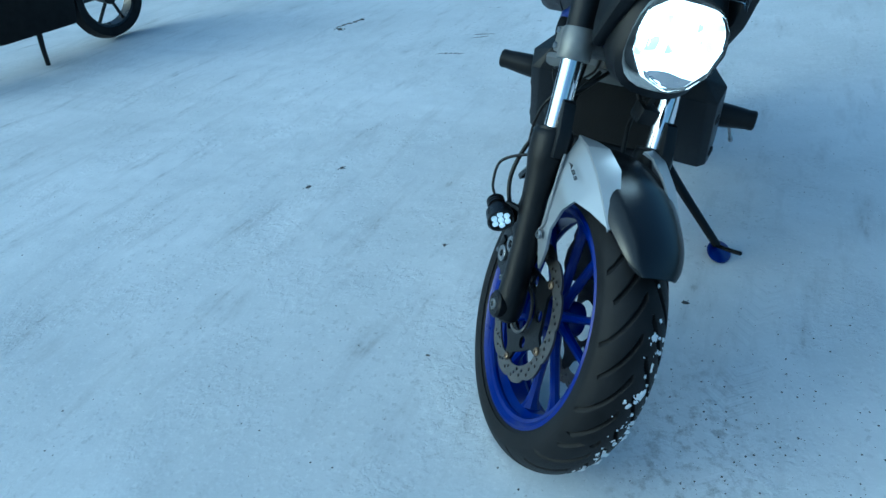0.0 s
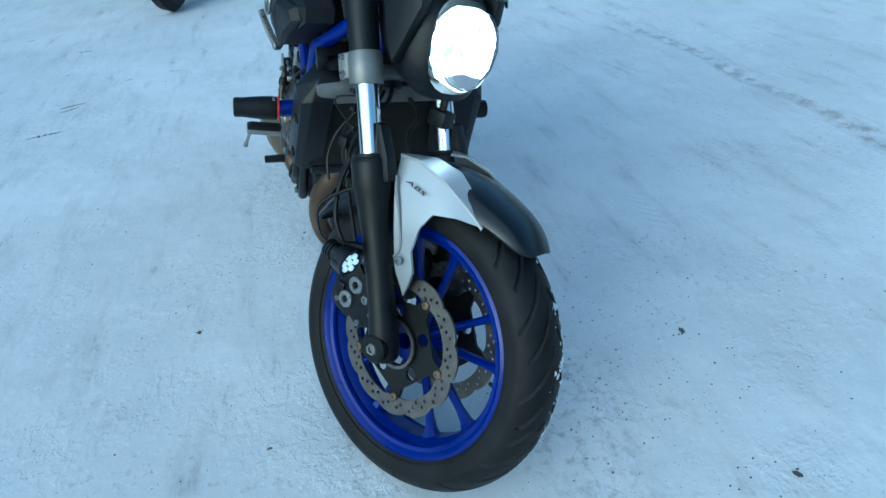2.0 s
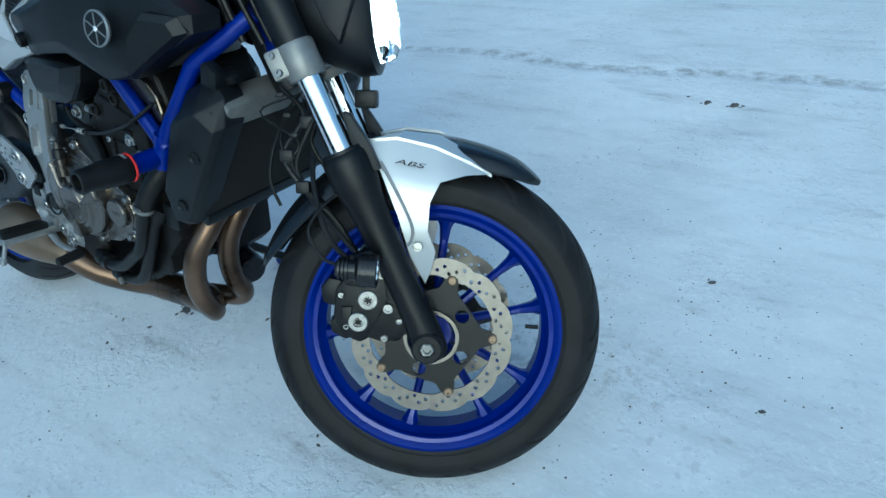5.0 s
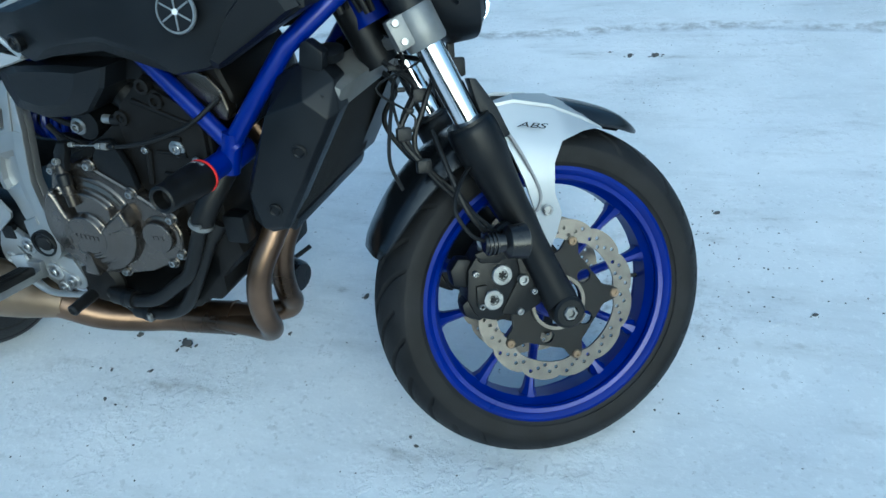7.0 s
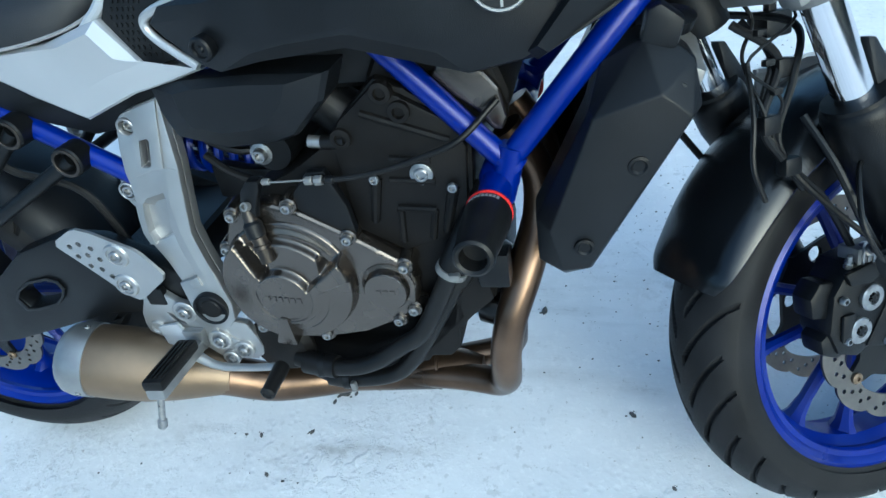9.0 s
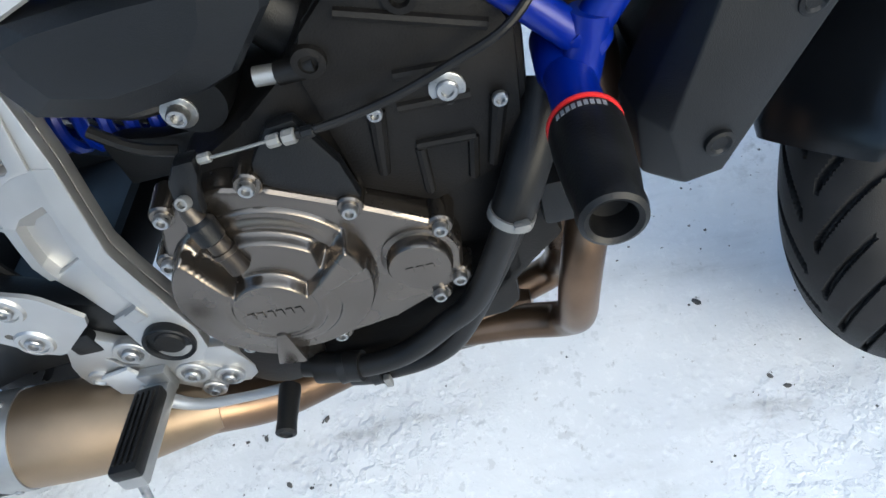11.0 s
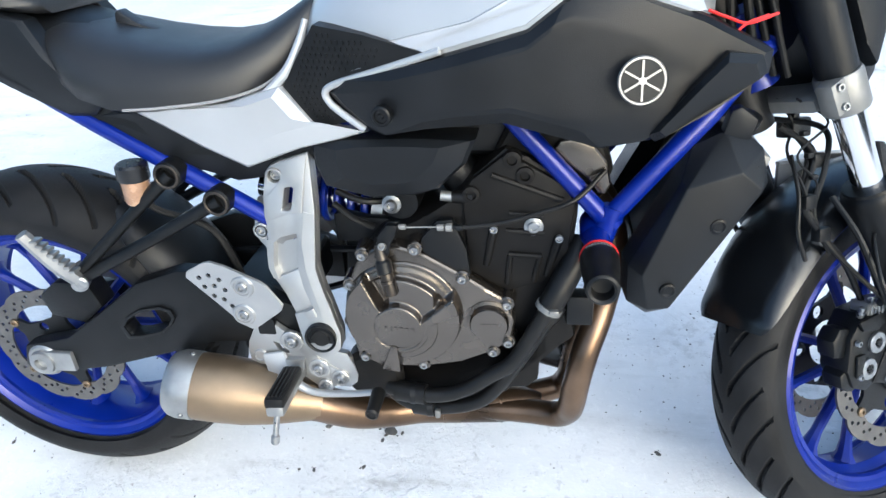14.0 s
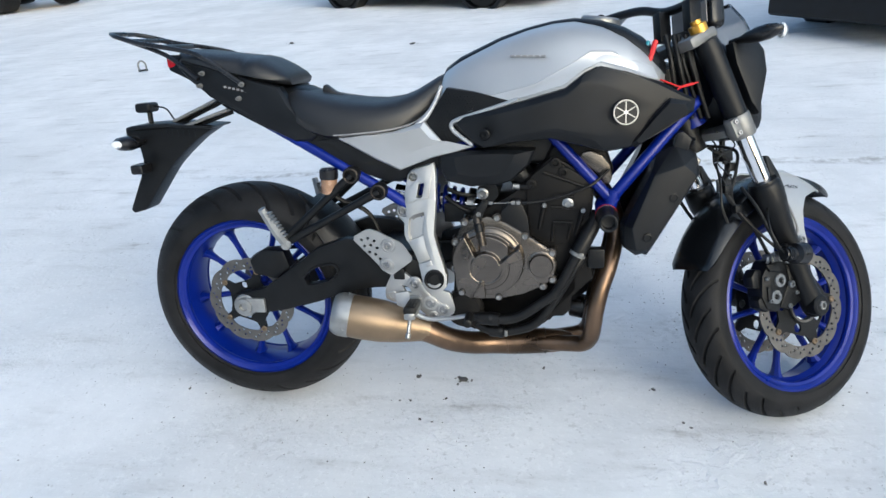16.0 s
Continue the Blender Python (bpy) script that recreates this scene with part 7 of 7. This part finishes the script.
# scuffs: dents of old foot prints, their dark laid on as flat grit slivers
for x, y, turn, size in ((-1.58, -2.24, 165, 0.15), (-1.31, -1.16, 120, 0.06), (-2.50, -1.28, 80, 0.06), (-1.37, -1.16, 95, 0.07), (-1.67, -0.66, 60, 0.03), (-1.67, -0.94, 90, 0.04), (-0.99, -1.22, 100, 0.08), (-3.10, -1.74, 80, 0.06), (-2.0, -1.33, 90, 0.04)):
    bm = bmesh.new()
    for k in range(9):
        u = k / 8 - 0.5
        a = radians(turn)
        w = 0.16 * size * (1 - 3.2 * u * u)
        c = (x + math.cos(a) * u * 2 * size, y + math.sin(a) * u * 2 * size + 0.1 * size * math.sin(7 * u), 0)
        pebble(bm, (c[0], c[1], snow_height(c[0], c[1])), max(0.004, w), 0.12)
    tagged(part("scuff_mark", bm, GRIT, None), "dark sliver laid on the snow for an old foot print's dent", "scuff mark", group="scuffs in the snow")

# steel shackle standing far behind
shackle = tagged(new("shackle"), "grey steel shackle standing up on the snow", "shackle")
shackle.matrix_basis = pose(-3.478, 5.02, 0, 0, 0, 33)
part("bow", tube(bmesh.new(), [(-0.030, 0, 0.0), (-0.038, 0, 0.045), (-0.030, 0, 0.085), (0, 0, 0.105), (0.030, 0, 0.085), (0.038, 0, 0.045), (0.030, 0, 0.0)], 0.010, 10, 5), CLAMPGREY, shackle)
part("pin", tube(bmesh.new(), [(-0.048, 0, 0.010), (0.048, 0, 0.010)], 0.010, 8, smooth=False), FORKBLACK, shackle)


# ---- parked vehicles ----
def road_wheel(parent, c, r, w, axis, rim_mat, name="wheel"):
    m = aim(c, axis)
    ty = part(name, lathe(bmesh.new(), [(r * 0.62, -w * 0.45), (r * 0.66, -w * 0.5), (r * 0.9, -w * 0.5), (r * 0.98, -w * 0.4), (r, -w * 0.2), (r, w * 0.2), (r * 0.98, w * 0.4), (r * 0.9, w * 0.5), (r * 0.66, w * 0.5), (r * 0.62, w * 0.45)], m, 48, cyclic=True), RUBBER, parent, "black winter tyre on a steel rim")
    part("rim", lathe(bmesh.new(), [(r * 0.64, -w * 0.3), (r * 0.64, w * 0.44), (r * 0.58, w * 0.46), (r * 0.5, w * 0.25), (r * 0.22, w * 0.3), (r * 0.18, w * 0.38), (0, w * 0.38)], m, 32), rim_mat, ty, "metal wheel rim")
    for i in range(5):
        a = Matrix.Rotation(2 * math.pi * i / 5, 4, "Z")
        part("wheel_nut", lathe(bmesh.new(), [(r * 0.035, 0), (r * 0.03, 0.02), (0, 0.022)], m @ a @ Matrix.Translation((r * 0.28, 0, w * 0.28)), 6), BOLT, ty)
    return ty


def car(m, paint, label, length=4.2, width=1.75, wheelbase=2.55):
    """A hatchback, x ahead, its base at the middle of the wheels."""
    thing = tagged(new("car"), label, "car")
    thing.matrix_basis = m
    h = width / 2
    xs = [(-length / 2, 0.34, 0.80, 0.80), (-length / 2 + 0.12, 0.24, 0.95, 0.93), (-1.2, 0.19, 0.98, 1.0), (0, 0.19, 0.96, 1.0), (1.2, 0.19, 0.92, 1.0), (length / 2 - 0.25, 0.22, 0.80, 0.95), (length / 2, 0.32, 0.62, 0.80)]
    rings = []
    for x, z0, z1, f in xs:
        rings.append([Vector((x, y * h * f, z)) for y, z in ((-0.9, z0), (-1, z0 + 0.14), (-1, z1 - 0.2), (-0.93, z1), (0.93, z1), (1, z1 - 0.2), (1, z0 + 0.14), (0.9, z0))])
    part("body", loft(bmesh.new(), rings), paint, thing, sharp=25)
    rows = [(-1.95, 0.95, 0.72, 0.96), (-1.5, 0.95, 0.72, 1.42), (-0.6, 0.96, 0.70, 1.47), (0.3, 0.95, 0.70, 1.42), (1.05, 0.92, 0.74, 0.95)]
    part("cabin", loft(bmesh.new(), [[Vector((x, -h * 0.93, a)), Vector((x, -h * c, b)), Vector((x, h * c, b)), Vector((x, h * 0.93, a))] for x, a, c, b in rows]), CARDARK, thing, "dark glazed cabin", sharp=25)
    for s in (-1, 1):
        part("sill", box(bmesh.new(), (0, s * h * 0.93, 0.22), (wheelbase - 0.7, 0.12, 0.1), 0.02), PLASTIC, thing, "black sill")
        for x in (-wheelbase / 2, wheelbase / 2):
            road_wheel(thing, (x, s * (h - 0.12), 0.31), 0.31, 0.2, (0, s, 0), CLAMPGREY)
            part("arch", lathe(bmesh.new(), [(0.34, -0.12), (0.39, -0.12), (0.39, 0.115), (0.34, 0.115)], aim((x, s * (h - 0.1), 0.33), (0, s, 0)), 32, cyclic=True), PLASTIC, thing, "black wheel arch")
        part("side_trim", box(bmesh.new(), (0, s * h * 1.0, 0.44), (length * 0.82, 0.03, 0.09), 0.01), CLAMPGREY, thing, "grey side trim")
        part("head_light", box(bmesh.new(), (length / 2 - 0.1, s * h * 0.66, 0.62), (0.12, 0.3, 0.12), 0.03), CLEARLENS, thing, "clear head light")
        part("tail_light", box(bmesh.new(), (-length / 2 + 0.06, s * h * 0.75, 0.78), (0.1, 0.2, 0.2), 0.03), REDLENS, thing, "red tail light")
    part("bumper", box(bmesh.new(), (length / 2 - 0.02, 0, 0.33), (0.18, width * 0.92, 0.36), 0.05, seg=3), PLASTIC, thing, "dark front bumper")
    part("bumper_strip", box(bmesh.new(), (length / 2 + 0.065, 0, 0.46), (0.03, width * 0.84, 0.07), 0.01), CLAMPGREY, thing, "grey bumper strip")
    part("bumper", box(bmesh.new(), (-length / 2 + 0.02, 0, 0.42), (0.16, width * 0.86, 0.2), 0.05, seg=3), PLASTIC, thing, "dark rear bumper")
    return thing


car(pose(-0.95, 9.45, 0, 0, 0, -26), CARGREY, "grey hatchback car parked on the snow far behind")
car(pose(4.93, 5.82, 0, 0, 0, -144), CARGREY, "grey hatchback car with a black bumper parked on the snow nearby")
car(pose(-3.75, -6.50, 0, 0, 0, -48.7), CARDARK, "dark hatchback car parked on the snow behind")

# yellow loader far off
loader = tagged(new("wheel_loader"), "yellow wheel loader with a big black tyre far off", "wheel loader")
loader.matrix_basis = pose(-12.3, 13.9, 0, 0, 0, -25)
part("chassis", box(bmesh.new(), (0, 0, 1.05), (3.4, 1.3, 0.8), 0.1, seg=3), YELLOW, loader, "yellow chassis")
part("cab", box(bmesh.new(), (-0.3, 0, 2.1), (1.2, 1.1, 1.3), 0.08), CARDARK, loader, "dark glazed cab")
part("bucket_arm", box(bmesh.new(), (1.9, 0, 0.8), (1.0, 0.5, 0.3), 0.05), YELLOW, loader, "yellow lift arm")
for x in (-1.1, 1.1):
    for s in (-1, 1):
        road_wheel(loader, (x, s * 0.75, 0.6), 0.6, 0.45, (0, s, 0), YELLOW)

# another motorcycle on its stand behind
bike = tagged(new("motorcycle"), "dark parked motorcycle with black wheels on its stand", "motorcycle")
bike.matrix_basis = pose(-0.78, -4.10, 0, -8, 0, -5)
for x, r, name in ((0.40, 0.30, "rear_wheel"), (-1.02, 0.30, "front_wheel")):
    m = aim((-x, 0, r), (0, 1, 0))
    w = part(name, lathe(bmesh.new(), [(r * 0.7, -0.05), (r * 0.72, -0.058), (r * 0.9, -0.065), (r, 0), (r * 0.9, 0.065), (r * 0.72, 0.058), (r * 0.7, 0.05)], m, 56, cyclic=True), RUBBER, bike, "black tyre on a dark wheel")
    part("rim", lathe(bmesh.new(), [(r * 0.66, -0.04), (r * 0.72, -0.052), (r * 0.72, 0.052), (r * 0.66, 0.04)], m, 48, cyclic=True), GLOSSBLACK, w)
    part("hub", lathe(bmesh.new(), [(0.0, -0.06), (0.05, -0.06), (0.05, 0.06), (0, 0.06)], m, 24), FORKBLACK, w)
    for k in range(6):
        part("spoke", tube(bmesh.new(), [m @ Vector((0.03, 0, 0)), m @ (Matrix.Rotation(k * math.pi / 3, 4, "Z") @ Vector((r * 0.69, 0, 0)))], 0.012, 6, smooth=False), GLOSSBLACK, w)
part("engine", prism(bmesh.new(), [(-0.05, 0.22), (-0.1, 0.5), (0.1, 0.62), (0.5, 0.62), (0.62, 0.4), (0.5, 0.22)], -0.15, 0.15, 0.03), ENGINE, bike, "dark engine block")
part("body", loft(bmesh.new(), [section(x, w, a, b, 12) for x, w, a, b in ((-0.62, 0.05, 0.85, 0.92), (-0.4, 0.12, 0.68, 0.88), (0.0, 0.14, 0.62, 0.84), (0.3, 0.16, 0.6, 0.98), (0.62, 0.15, 0.6, 1.0), (0.8, 0.08, 0.7, 0.92))]), GLOSSBLACK, bike, "glossy black tank and tail")
part("exhaust_pipe", tube(bmesh.new(), [(0.5, -0.14, 0.4), (0.45, -0.16, 0.25), (0.1, -0.17, 0.24), (-0.45, -0.19, 0.36)], [0.03, 0.03, 0.04, 0.055], 14, 5), GLOSSBLACK, bike, "black exhaust pipe")
part("swing_arm", tube(bmesh.new(), [(0.0, -0.11, 0.36), (-0.4, -0.11, 0.30)], 0.025, 10, smooth=False), FORKBLACK, bike)
part("fork", tube(bmesh.new(), [(1.02, 0.1, 0.30), (0.74, 0.1, 0.92)], 0.028, 10, smooth=False), FORKBLACK, bike)
part("fork", tube(bmesh.new(), [(1.02, -0.1, 0.30), (0.74, -0.1, 0.92)], 0.028, 10, smooth=False), FORKBLACK, bike)
part("handlebar", tube(bmesh.new(), [(0.62, -0.36, 1.02), (0.70, -0.15, 1.04), (0.70, 0.15, 1.04), (0.62, 0.36, 1.02)], 0.014, 8), FORKBLACK, bike)
part("side_stand", tube(bmesh.new(), [(0.2, 0.08, 0.26), (0.23, 0.11, 0.14), (0.25, 0.14, 0.02)], [0.02, 0.017, 0.015], 8, 3), FORKBLACK, bike)
part("head_lamp", lathe(bmesh.new(), [(0, 0), (0.07, 0.01), (0.085, 0.08), (0.085, 0.1), (0, 0.12)], aim((0.84, 0, 0.86), (1, 0, -0.1)), 24), GLOSSBLACK, bike, "round dark head lamp")

copy_thing(bike, pose(-3.68, -0.66, 0, -8, 0, 168))["label"] = "dark motorcycle with black wheels parked far behind"
